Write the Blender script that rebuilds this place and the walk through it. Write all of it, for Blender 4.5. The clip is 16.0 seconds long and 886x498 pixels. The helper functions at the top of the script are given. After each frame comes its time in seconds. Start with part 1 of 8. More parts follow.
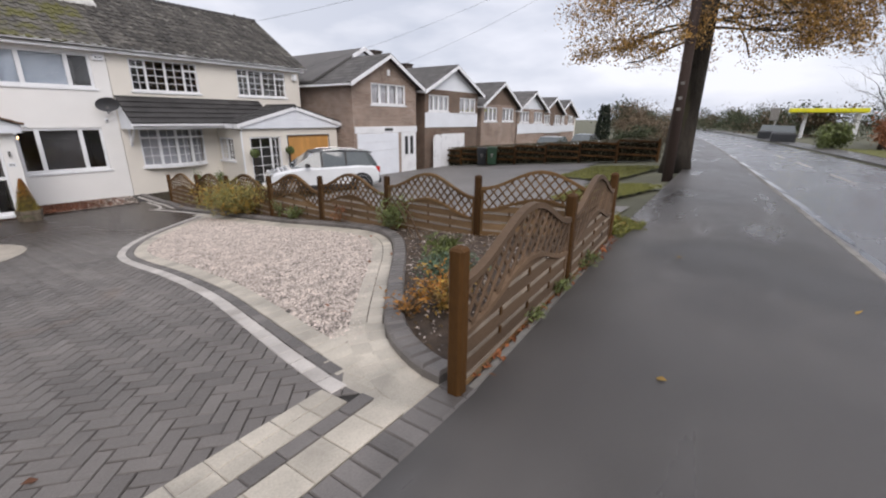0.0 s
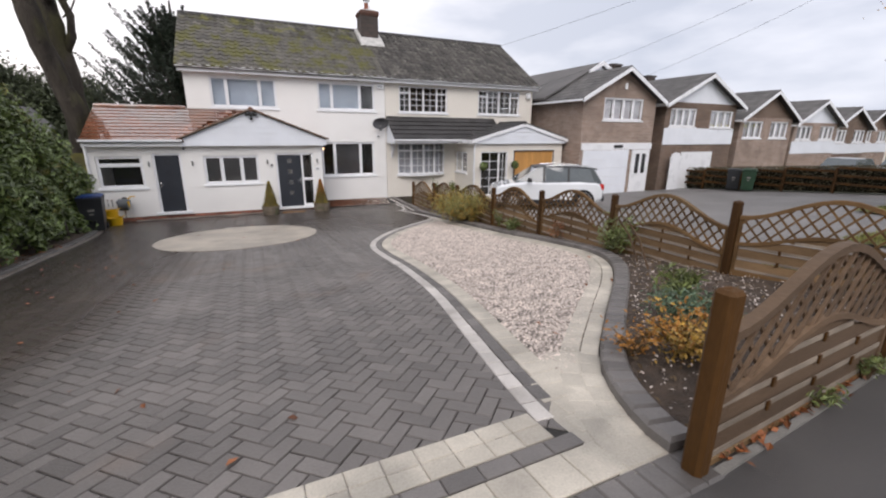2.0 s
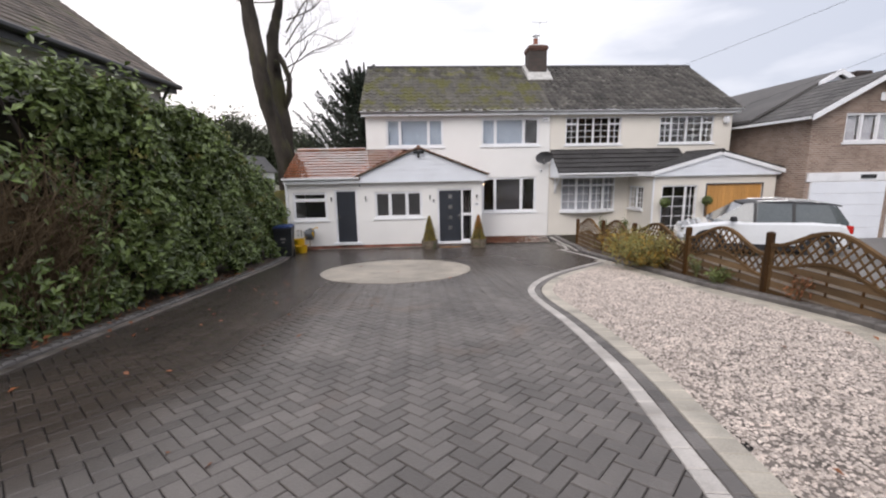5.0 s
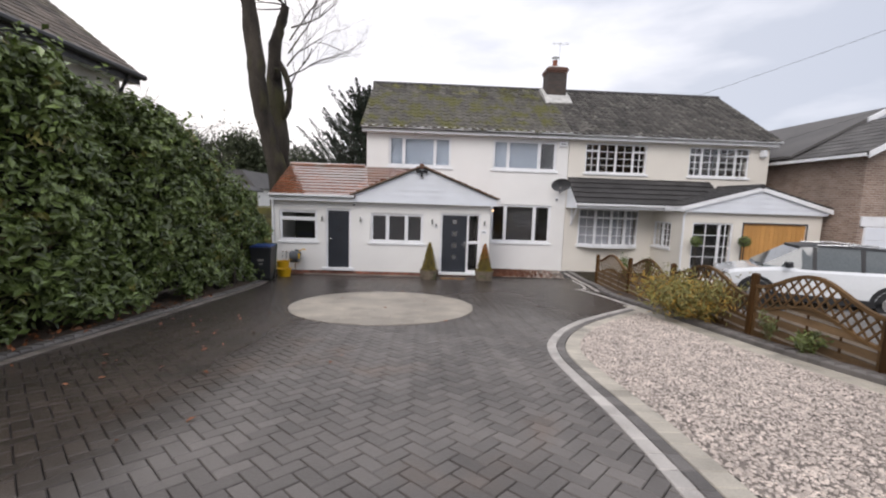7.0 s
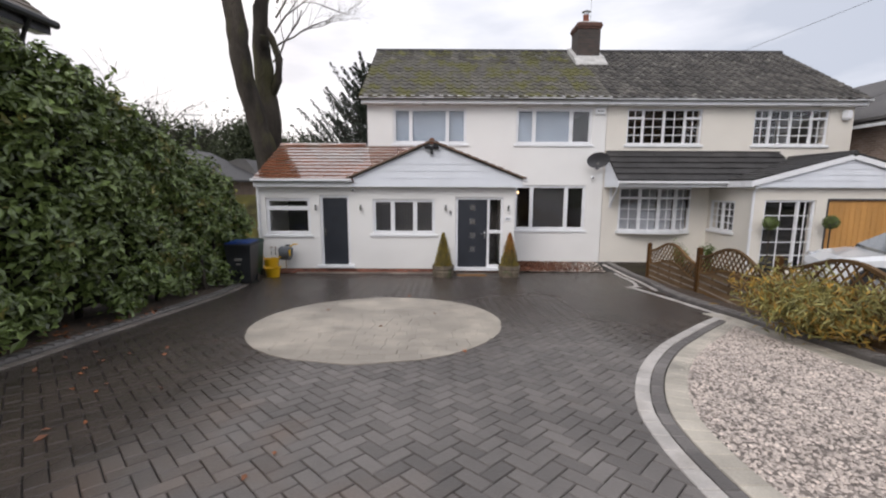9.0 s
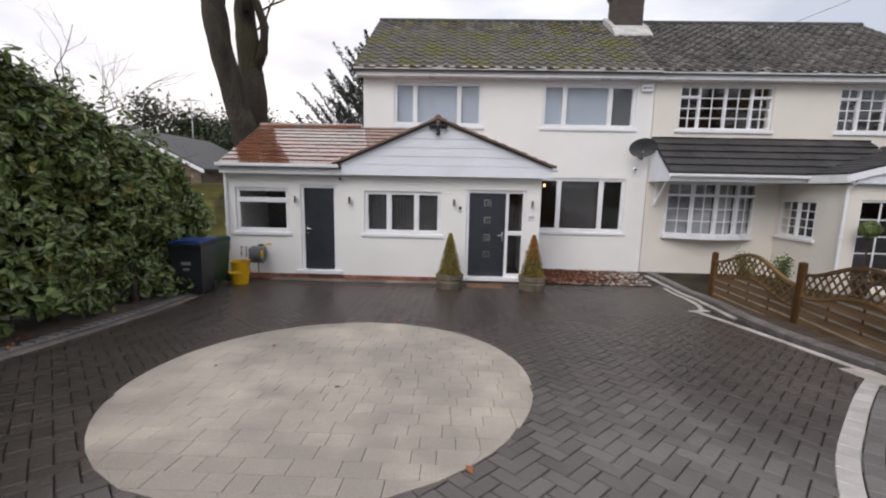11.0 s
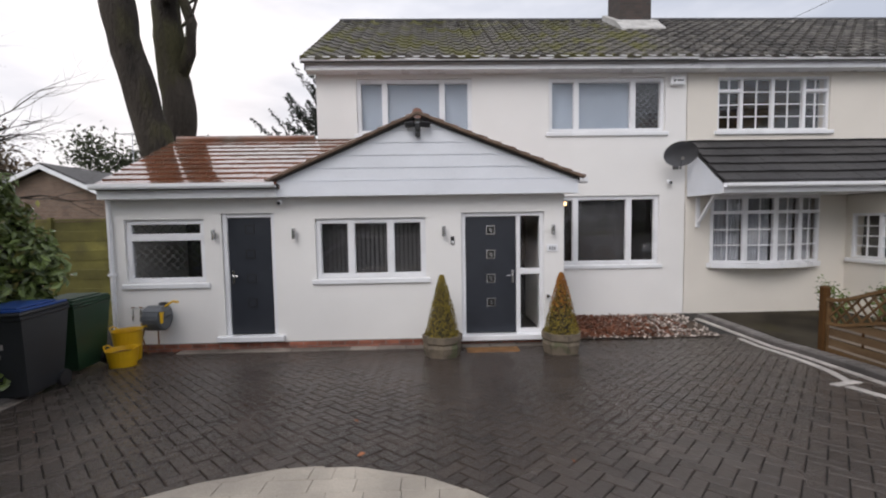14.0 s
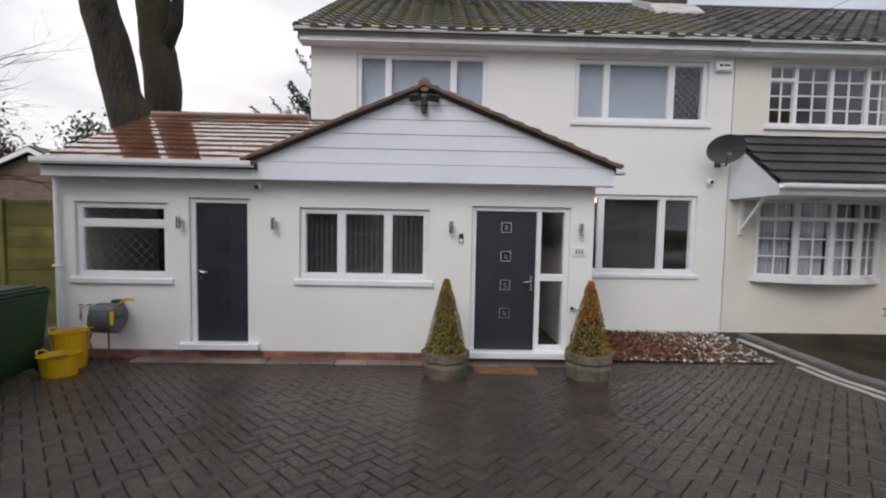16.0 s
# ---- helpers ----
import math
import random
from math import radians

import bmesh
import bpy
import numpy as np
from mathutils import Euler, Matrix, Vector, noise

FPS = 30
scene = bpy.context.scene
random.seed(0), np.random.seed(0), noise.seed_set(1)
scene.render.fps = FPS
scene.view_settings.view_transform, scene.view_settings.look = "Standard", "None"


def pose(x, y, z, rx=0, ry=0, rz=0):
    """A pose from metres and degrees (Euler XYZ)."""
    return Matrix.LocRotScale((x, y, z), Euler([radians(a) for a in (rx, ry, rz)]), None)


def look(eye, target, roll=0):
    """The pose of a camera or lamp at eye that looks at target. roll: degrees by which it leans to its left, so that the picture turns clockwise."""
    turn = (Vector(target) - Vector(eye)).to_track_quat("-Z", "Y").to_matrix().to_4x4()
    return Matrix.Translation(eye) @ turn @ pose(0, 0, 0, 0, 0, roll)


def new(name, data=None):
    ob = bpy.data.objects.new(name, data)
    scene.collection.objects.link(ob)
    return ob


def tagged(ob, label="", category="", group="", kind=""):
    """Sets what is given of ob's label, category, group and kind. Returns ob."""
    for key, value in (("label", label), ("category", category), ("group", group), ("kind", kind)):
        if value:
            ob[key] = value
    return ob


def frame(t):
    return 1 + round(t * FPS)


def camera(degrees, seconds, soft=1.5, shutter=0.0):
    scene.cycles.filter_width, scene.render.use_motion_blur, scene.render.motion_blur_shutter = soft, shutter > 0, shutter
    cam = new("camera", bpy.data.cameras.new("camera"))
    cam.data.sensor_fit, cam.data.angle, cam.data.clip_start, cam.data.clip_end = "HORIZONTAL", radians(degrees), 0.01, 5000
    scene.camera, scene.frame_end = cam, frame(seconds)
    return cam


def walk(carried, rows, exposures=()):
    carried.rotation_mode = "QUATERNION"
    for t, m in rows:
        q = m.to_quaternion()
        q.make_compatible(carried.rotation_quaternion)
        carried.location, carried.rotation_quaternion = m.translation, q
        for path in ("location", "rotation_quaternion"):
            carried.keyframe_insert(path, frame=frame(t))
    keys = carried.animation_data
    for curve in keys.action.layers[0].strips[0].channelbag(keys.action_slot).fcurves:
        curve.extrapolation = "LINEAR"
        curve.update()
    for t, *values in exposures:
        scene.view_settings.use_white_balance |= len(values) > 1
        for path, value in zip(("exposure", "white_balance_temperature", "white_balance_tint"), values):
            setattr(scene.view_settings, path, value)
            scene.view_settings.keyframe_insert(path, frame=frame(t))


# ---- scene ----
cam = camera(93.37, 16.0, soft=2.1)
PATH = [
    (0, look((-0.410, 0.667, 2.937), (1.131, 1.790, 2.337), 0.62)),
    (0.5, look((-0.374, 0.743, 2.911), (0.936, 2.111, 2.268), 1.41)),
    (1, look((-0.375, 0.810, 2.908), (0.753, 2.357, 2.328), 0.19)),
    (1.5, look((-0.394, 0.857, 2.903), (0.577, 2.522, 2.369), 0.22)),
    (2, look((-0.390, 0.898, 2.887), (0.421, 2.645, 2.351), 0.42)),
    (2.5, look((-0.292, 0.983, 2.836), (0.357, 2.801, 2.313), 0.23)),
    (3, look((-0.305, 1.045, 2.833), (0.209, 2.909, 2.324), 0.79)),
    (3.5, look((-0.364, 1.132, 2.770), (-0.018, 3.054, 2.340), -0.08)),
    (4, look((-0.267, 1.437, 2.731), (-0.077, 3.383, 2.312), 0.49)),
    (4.2, look((-0.255, 1.545, 2.729), (-0.073, 3.489, 2.299), -0.93)),
    (6.3, look((0.155, 3.070, 2.621), (0.151, 5.059, 2.410), 1.81)),
    (6.5, look((0.194, 3.253, 2.599), (0.189, 5.239, 2.358), 2.32)),
    (7, look((0.091, 3.793, 2.512), (0.180, 5.778, 2.284), 1.85)),
    (7.5, look((0.108, 4.384, 2.491), (0.132, 6.370, 2.250), 1.28)),
    (8, look((0.117, 4.965, 2.462), (0.112, 6.953, 2.250), 1.43)),
    (8.5, look((0.122, 5.506, 2.393), (0.179, 7.491, 2.159), -0.43)),
    (9, look((0.214, 6.077, 2.355), (0.222, 8.056, 2.067), 0.23)),
    (9.2, look((0.194, 6.321, 2.285), (0.186, 8.307, 2.046), 0.42)),
    (11.3, look((0.369, 8.661, 2.140), (0.315, 10.637, 1.836), 1.17)),
    (11.5, look((0.303, 8.852, 2.058), (0.266, 10.837, 1.820), 1.09)),
    (12, look((0.240, 9.377, 2.045), (0.220, 11.370, 1.882), 0.40)),
    (12.5, look((0.241, 9.889, 2.011), (0.222, 11.879, 1.813), 1.10)),
    (13, look((0.166, 10.352, 1.947), (0.224, 12.347, 1.820), -0.82)),
    (13.5, look((0.189, 10.834, 1.901), (0.171, 12.829, 1.760), 0.95)),
    (14, look((0.128, 11.243, 1.929), (0.182, 13.238, 1.806), -0.91)),
    (14.5, look((0.134, 11.667, 1.860), (0.117, 13.664, 1.751), -0.24)),
    (15, look((0.141, 12.033, 1.868), (0.157, 14.031, 1.773), 0.70)),
    (15.5, look((0.098, 12.246, 1.832), (0.140, 14.244, 1.755), -0.13)),
    (16, look((0.123, 12.316, 1.815), (0.158, 14.313, 1.704), 1.07)),
]
EXPOSURE = [(0.0, 0.42, 6600, 15), (4.0, 0.5, 6600, 15), (9.0, 0.34, 6550, 14), (13.0, 0.30, 6520, 14), (16.0, 0.15, 6500, 14)]
walk(cam, PATH, EXPOSURE)

# ---- sky and sun: a bright overcast afternoon ----
world = bpy.data.worlds.new("overcast")
scene.world = world
world.use_nodes = True
wn, wl = world.node_tree.nodes, world.node_tree.links
wn.clear()
sky = wn.new("ShaderNodeTexSky")
sky.sky_type, sky.sun_disc = "NISHITA", False
sky.sun_elevation, sky.sun_rotation = radians(24), radians(330)
sky.dust_density, sky.air_density = 2.5, 1.0
coord = wn.new("ShaderNodeTexCoord")
stretch = wn.new("ShaderNodeMapping")
stretch.inputs["Scale"].default_value = (1.0, 1.0, 3.2)
clouds = wn.new("ShaderNodeTexNoise")
clouds.inputs["Scale"].default_value, clouds.inputs["Detail"].default_value = 2.2, 6.0
ramp = wn.new("ShaderNodeValToRGB")
ramp.color_ramp.elements[0].position, ramp.color_ramp.elements[0].color = 0.36, (0.52, 0.565, 0.64, 1)
ramp.color_ramp.elements[1].position, ramp.color_ramp.elements[1].color = 0.60, (0.86, 0.88, 0.92, 1)
lift = wn.new("ShaderNodeMix")
lift.data_type, lift.blend_type = "RGBA", "MIX"
lift.inputs[0].default_value = 0.93
dim = wn.new("ShaderNodeVectorMath")
dim.operation = "SCALE"
dim.inputs["Scale"].default_value = 0.1
back = wn.new("ShaderNodeBackground")
back.inputs["Strength"].default_value = 1.0
wout = wn.new("ShaderNodeOutputWorld")
wl.new(coord.outputs["Generated"], stretch.inputs["Vector"])
wl.new(stretch.outputs["Vector"], clouds.inputs["Vector"])
wl.new(clouds.outputs["Fac"], ramp.inputs["Fac"])
wl.new(sky.outputs["Color"], dim.inputs[0])
wl.new(dim.outputs["Vector"], lift.inputs[6])
wl.new(ramp.outputs["Color"], lift.inputs[7])
# the cloud thickens and greys towards the east
axis, east, grey = wn.new("ShaderNodeSeparateXYZ"), wn.new("ShaderNodeMapRange"), wn.new("ShaderNodeMix")
east.inputs[1].default_value, east.inputs[2].default_value = 0.45, 1.0
east.interpolation_type = "SMOOTHSTEP"
grey.data_type, grey.blend_type = "RGBA", "MULTIPLY"
grey.inputs[7].default_value = (0.86, 0.885, 0.92, 1)
wl.new(coord.outputs["Generated"], axis.inputs[0])
wl.new(axis.outputs["X"], east.inputs[0])
wl.new(east.outputs[0], grey.inputs[0])
wl.new(lift.outputs[2], grey.inputs[6])
wl.new(grey.outputs[2], back.inputs["Color"])
wl.new(back.outputs["Background"], wout.inputs["Surface"])

sun = new("sun", bpy.data.lights.new("sun", "SUN"))
sun.data.energy, sun.data.angle, sun.data.color = 1.3, radians(40), (1.0, 0.97, 0.93)
sun.matrix_world = look((-20, -30, 40), (0, 8, 0))


# ---- materials ----
def surface(name, color, rough=0.6, spread=0.25, scale=3.0, fine=40.0, bump=0.2, metal=0.0, second=None, patch=0.5,
            rand=0.0, island=False, stretchv=(1, 1, 1), coat=0.0, spec=0.5, roughvar=0.15, depth=0.01):
    """A worn surface: base colour, large stains, fine grain, a bump of that grain and uneven gloss."""
    mat = bpy.data.materials.new(name)
    mat.use_nodes = True
    n, l = mat.node_tree.nodes, mat.node_tree.links
    bsdf = n["Principled BSDF"]
    tc = n.new("ShaderNodeTexCoord")
    mp = n.new("ShaderNodeMapping")
    mp.inputs["Scale"].default_value = stretchv
    l.new(tc.outputs["Object"], mp.inputs["Vector"])
    big, small = n.new("ShaderNodeTexNoise"), n.new("ShaderNodeTexNoise")
    for node, s, d in ((big, scale, 5.0), (small, fine, 3.0)):
        node.inputs["Scale"].default_value, node.inputs["Detail"].default_value = s, d
        l.new(mp.outputs["Vector"], node.inputs["Vector"])
    stain = n.new("ShaderNodeValToRGB")
    dark = tuple(c * (1 - spread) for c in color)
    lite = tuple(min(1, c * (1 + spread)) for c in color)
    stain.color_ramp.elements[0].position, stain.color_ramp.elements[0].color = 0.3, (*dark, 1)
    stain.color_ramp.elements[1].position, stain.color_ramp.elements[1].color = 0.7, (*lite, 1)
    l.new(big.outputs["Fac"], stain.inputs["Fac"])
    last = stain.outputs["Color"]
    if second:
        pick = n.new("ShaderNodeTexNoise")
        pick.inputs["Scale"].default_value, pick.inputs["Detail"].default_value = scale * 0.6, 8.0
        l.new(mp.outputs["Vector"], pick.inputs["Vector"])
        edge = n.new("ShaderNodeValToRGB")
        edge.color_ramp.elements[0].position, edge.color_ramp.elements[1].position = patch, patch + 0.12
        l.new(pick.outputs["Fac"], edge.inputs["Fac"])
        mix = n.new("ShaderNodeMix")
        mix.data_type = "RGBA"
        l.new(edge.outputs["Color"], mix.inputs[0])
        l.new(last, mix.inputs[6])
        mix.inputs[7].default_value = (*second, 1)
        last = mix.outputs[2]
    grain = n.new("ShaderNodeMix")
    grain.data_type, grain.blend_type = "RGBA", "OVERLAY"
    grain.inputs[0].default_value = 0.35
    l.new(last, grain.inputs[6])
    l.new(small.outputs["Color"], grain.inputs[7])
    bw = n.new("ShaderNodeRGBToBW")
    l.new(small.outputs["Color"], bw.inputs["Color"])
    l.new(bw.outputs["Val"], grain.inputs[7])
    last = grain.outputs[2]
    if rand:
        info = n.new("ShaderNodeNewGeometry" if island else "ShaderNodeObjectInfo")
        hsv = n.new("ShaderNodeHueSaturation")
        ma = n.new("ShaderNodeMapRange")
        ma.inputs[3].default_value, ma.inputs[4].default_value = 1 - rand, 1 + rand
        l.new(info.outputs["Random Per Island" if island else "Random"], ma.inputs[0])
        l.new(ma.outputs[0], hsv.inputs["Value"])
        l.new(last, hsv.inputs["Color"])
        last = hsv.outputs["Color"]
    l.new(last, bsdf.inputs["Base Color"])
    rr = n.new("ShaderNodeMapRange")
    rr.inputs[3].default_value, rr.inputs[4].default_value = max(0.02, rough - roughvar), min(1, rough + roughvar)
    l.new(big.outputs["Fac"], rr.inputs[0])
    l.new(rr.outputs[0], bsdf.inputs["Roughness"])
    bsdf.inputs["Metallic"].default_value = metal
    bsdf.inputs["Coat Weight"].default_value = coat
    bsdf.inputs["Specular IOR Level"].default_value = spec
    if bump:
        bp = n.new("ShaderNodeBump")
        bp.inputs["Strength"].default_value, bp.inputs["Distance"].default_value = bump, depth
        l.new(small.outputs["Fac"], bp.inputs["Height"])
        l.new(bp.outputs["Normal"], bsdf.inputs["Normal"])
    return mat


def glass(name, tint=(1, 1, 1), rough=0.01):
    mat = bpy.data.materials.new(name)
    mat.use_nodes = True
    b = mat.node_tree.nodes["Principled BSDF"]
    b.inputs["Base Color"].default_value = (*tint, 1)
    b.inputs["Roughness"].default_value = rough
    b.inputs["Transmission Weight"].default_value = 1.0
    b.inputs["IOR"].default_value = 1.5
    return mat


def brickwork(name, a, b, mortar, sx=0.225, sz=0.075):
    """Stretcher-bond brick for far facades, at real brick size; x and y both run along the wall."""
    mat = bpy.data.materials.new(name)
    mat.use_nodes = True
    n, l = mat.node_tree.nodes, mat.node_tree.links
    bsdf = n["Principled BSDF"]
    tc, sep, com = n.new("ShaderNodeTexCoord"), n.new("ShaderNodeSeparateXYZ"), n.new("ShaderNodeCombineXYZ")
    add = n.new("ShaderNodeMath")
    l.new(tc.outputs["Object"], sep.inputs[0])
    l.new(sep.outputs["X"], add.inputs[0])
    l.new(sep.outputs["Y"], add.inputs[1])
    l.new(add.outputs[0], com.inputs["X"])
    l.new(sep.outputs["Z"], com.inputs["Y"])
    bt = n.new("ShaderNodeTexBrick")
    bt.inputs["Color1"].default_value, bt.inputs["Color2"].default_value = (*a, 1), (*b, 1)
    bt.inputs["Mortar"].default_value = (*mortar, 1)
    bt.inputs["Scale"].default_value = 1.0
    bt.inputs["Brick Width"].default_value, bt.inputs["Row Height"].default_value = sx, sz
    bt.inputs["Mortar Size"].default_value = 0.008
    l.new(com.outputs[0], bt.inputs["Vector"])
    no = n.new("ShaderNodeTexNoise")
    no.inputs["Scale"].default_value, no.inputs["Detail"].default_value = 1.5, 8
    l.new(tc.outputs["Object"], no.inputs["Vector"])
    mx = n.new("ShaderNodeMix")
    mx.data_type, mx.blend_type = "RGBA", "OVERLAY"
    mx.inputs[0].default_value = 0.5
    l.new(bt.outputs["Color"], mx.inputs[6])
    l.new(no.outputs["Fac"], mx.inputs[7])
    l.new(mx.outputs[2], bsdf.inputs["Base Color"])
    bsdf.inputs["Roughness"].default_value = 0.85
    bp = n.new("ShaderNodeBump")
    bp.inputs["Strength"].default_value, bp.inputs["Distance"].default_value = 0.6, 0.01
    bp.invert = True
    l.new(bt.outputs["Fac"], bp.inputs["Height"])
    l.new(bp.outputs["Normal"], bsdf.inputs["Normal"])
    return mat


RENDER = surface("white_render", (0.83, 0.82, 0.80), 0.85, 0.04, 0.7, 160, 0.35, depth=0.004)
CREAM = surface("cream_render", (0.76, 0.72, 0.65), 0.85, 0.05, 0.7, 160, 0.35, depth=0.004)
PVC = surface("white_plastic", (0.82, 0.83, 0.85), 0.3, 0.03, 2, 60, 0.02)
PVC_CLAD = surface("white_cladding", (0.78, 0.81, 0.86), 0.35, 0.04, 1.5, 60, 0.03)
ANTHRACITE = surface("anthracite_paint", (0.026, 0.030, 0.039), 0.4, 0.1, 4, 120, 0.08)
CHROME = surface("brushed_steel", (0.6, 0.6, 0.6), 0.25, 0.05, 8, 200, 0.02, metal=1.0)
BLACK = surface("black_plastic", (0.02, 0.02, 0.022), 0.45, 0.2, 4, 80, 0.1)
GLASS = glass("window_glass")
FROST = glass("textured_glass", (0.85, 0.9, 0.95), 0.35)
# Blue-grey that paints the sky's reflection into the upstairs panes.
SKYPANE = surface("pane_sky_reflection", (0.30, 0.36, 0.44), 0.8, 0.08, 1.5, 30, 0.1)
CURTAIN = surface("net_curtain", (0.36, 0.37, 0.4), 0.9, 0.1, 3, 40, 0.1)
SLATBLIND = surface("dark_blind", (0.045, 0.045, 0.05), 0.7, 0.15, 3, 40, 0.1)
LEAD = surface("lead_strip", (0.42, 0.44, 0.47), 0.5, 0.1, 8, 60, 0.05, metal=0.2)
LEAD_DARK = surface("dark_lead_strip", (0.10, 0.105, 0.11), 0.5, 0.1, 8, 60, 0.05, metal=0.4)
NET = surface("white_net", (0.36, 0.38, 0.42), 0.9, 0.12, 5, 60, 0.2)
# Room plaster set near black: the unlit rooms' shade is painted into it.
ROOMSHADE = surface("shade_dark_plaster", (0.045, 0.043, 0.042), 0.9, 0.08, 1, 30, 0.1)
TILE = surface("mossy_concrete_tile", (0.1, 0.093, 0.08), 0.75, 0.45, 2.6, 30, 0.8, second=(0.1, 0.096, 0.028), patch=0.47, rand=0.5, island=True)
TILE_LICHEN = surface("lichened_concrete_tile", (0.074, 0.068, 0.06), 0.75, 0.5, 7.0, 40, 0.8, second=(0.22, 0.21, 0.185), patch=0.61, rand=0.5, island=True)
TILE_BROWN = surface("lichened_brown_tile", (0.13, 0.105, 0.085), 0.8, 0.4, 2.0, 30, 0.8, second=(0.075, 0.078, 0.035), patch=0.58, rand=0.4, island=True)
OLDRENDER = surface("weathered_pale_render", (0.46, 0.44, 0.39), 0.9, 0.2, 1.2, 60, 0.6, depth=0.006)
TILE_DARK = surface("dark_interlocking_tile", (0.045, 0.043, 0.043), 0.6, 0.3, 1.5, 50, 0.4, rand=0.3, island=True)
TILE_RED = surface("wet_red_tile", (0.165, 0.066, 0.036), 0.16, 0.35, 1.1, 50, 0.25, second=(0.16, 0.115, 0.09), patch=0.53, rand=0.25, island=True, roughvar=0.1, coat=1.0)
TILE_GREY = surface("grey_roof_tile", (0.10, 0.095, 0.092), 0.75, 0.25, 0.8, 30, 0.5, rand=0.2, island=True)
BRICK_RED = surface("red_brick", (0.26, 0.095, 0.06), 0.8, 0.3, 6, 90, 0.6, rand=0.3)
BRICK_BROWN = brickwork("brown_brickwork", (0.22, 0.145, 0.11), (0.33, 0.235, 0.185), (0.42, 0.38, 0.34))
BRICK_DARK = brickwork("dark_brickwork", (0.13, 0.085, 0.062), (0.19, 0.12, 0.085), (0.22, 0.19, 0.16))
CHIMNEY = brickwork("chimney_brickwork", (0.05, 0.042, 0.038), (0.08, 0.057, 0.048), (0.06, 0.056, 0.052))
BRICK_CAP = surface("sooted_red_brick", (0.11, 0.055, 0.04), 0.85, 0.4, 7, 70, 0.6)
PALEMORTAR = surface("pale_mortar", (0.5, 0.49, 0.47), 0.85, 0.2, 5, 60, 0.5)
VERGE = surface("verge_mortar_tile", (0.15, 0.10, 0.07), 0.8, 0.4, 4, 50, 0.6)
BLOCK = surface("charcoal_paver", (0.136, 0.123, 0.114), 0.42, 0.22, 1.3, 90, 0.5, rand=0.2, island=True, roughvar=0.2, second=(0.15, 0.118, 0.098), patch=0.6)
BLOCK_ONE = surface("charcoal_paver_block", (0.136, 0.123, 0.114), 0.42, 0.22, 1.3, 90, 0.5, rand=0.2, roughvar=0.2, second=(0.15, 0.118, 0.098), patch=0.6)
BLOCK_DARK = surface("dark_edging_paver", (0.14, 0.128, 0.12), 0.45, 0.28, 2, 90, 0.5, rand=0.2)
CREAMBLOCK = surface("cream_paver", (0.45, 0.41, 0.345), 0.5, 0.25, 2.2, 80, 0.4, rand=0.12, second=(0.32, 0.295, 0.25), patch=0.55)


def damp(mat, y0, y1):
    """A ragged wet stretch of paving towards the house: darker and glossier where water lies. Hedge shade is painted in
    on the left.
    """
    n, l = mat.node_tree.nodes, mat.node_tree.links
    bsdf = n["Principled BSDF"]
    tc, sep, no, ad, mr = n.new("ShaderNodeTexCoord"), n.new("ShaderNodeSeparateXYZ"), n.new("ShaderNodeTexNoise"), n.new("ShaderNodeMath"), n.new("ShaderNodeMapRange")
    no.inputs["Scale"].default_value, no.inputs["Detail"].default_value = 0.45, 4.0
    l.new(tc.outputs["Object"], sep.inputs[0])
    l.new(tc.outputs["Object"], no.inputs["Vector"])
    ad.operation = "MULTIPLY_ADD"
    ad.inputs[1].default_value = 7.0
    l.new(no.outputs["Fac"], ad.inputs[0])
    # Hedge side: shade and lens falloff painted in along with the drip wet.
    side, hedge_shade = n.new("ShaderNodeMath"), n.new("ShaderNodeMath")
    side.operation, side.inputs[1].default_value, side.inputs[2].default_value = "MULTIPLY_ADD", -6.0, -6.5
    hedge_shade.operation, hedge_shade.use_clamp = "MAXIMUM", False
    hedge_shade.inputs[1].default_value = 0.0
    tot = n.new("ShaderNodeMath")
    l.new(sep.outputs["X"], side.inputs[0])
    l.new(side.outputs[0], hedge_shade.inputs[0])
    l.new(hedge_shade.outputs[0], tot.inputs[0])
    # The same darkening also grows to the right of x = 2.25.
    bank, dip, both = n.new("ShaderNodeMath"), n.new("ShaderNodeMath"), n.new("ShaderNodeMath")
    bank.operation, bank.inputs[1].default_value, bank.inputs[2].default_value = "MULTIPLY_ADD", 4.0, -9.0
    dip.operation, dip.inputs[1].default_value = "MAXIMUM", 0.0
    l.new(sep.outputs["X"], bank.inputs[0])
    l.new(bank.outputs[0], dip.inputs[0])
    l.new(dip.outputs[0], both.inputs[0])
    l.new(sep.outputs["Y"], both.inputs[1])
    l.new(both.outputs[0], tot.inputs[1])
    l.new(tot.outputs[0], ad.inputs[2])
    mr.inputs[1].default_value, mr.inputs[2].default_value = y0 + 3.5, y1 + 3.5
    mr.interpolation_type = "SMOOTHSTEP"
    l.new(ad.outputs[0], mr.inputs[0])
    old, oldr = bsdf.inputs["Base Color"].links[0].from_socket, bsdf.inputs["Roughness"].links[0].from_socket
    mx, mxr = n.new("ShaderNodeMix"), n.new("ShaderNodeMix")
    mx.data_type, mx.blend_type = "RGBA", "MULTIPLY"
    l.new(mr.outputs[0], mx.inputs[0])
    l.new(old, mx.inputs[6])
    mx.inputs[7].default_value = (0.38, 0.325, 0.285, 1)
    l.new(mx.outputs[2], bsdf.inputs["Base Color"])
    l.new(mr.outputs[0], mxr.inputs[0])
    l.new(oldr, mxr.inputs[2])
    mxr.inputs[3].default_value = 0.27
    l.new(mxr.outputs[0], bsdf.inputs["Roughness"])
    return mat


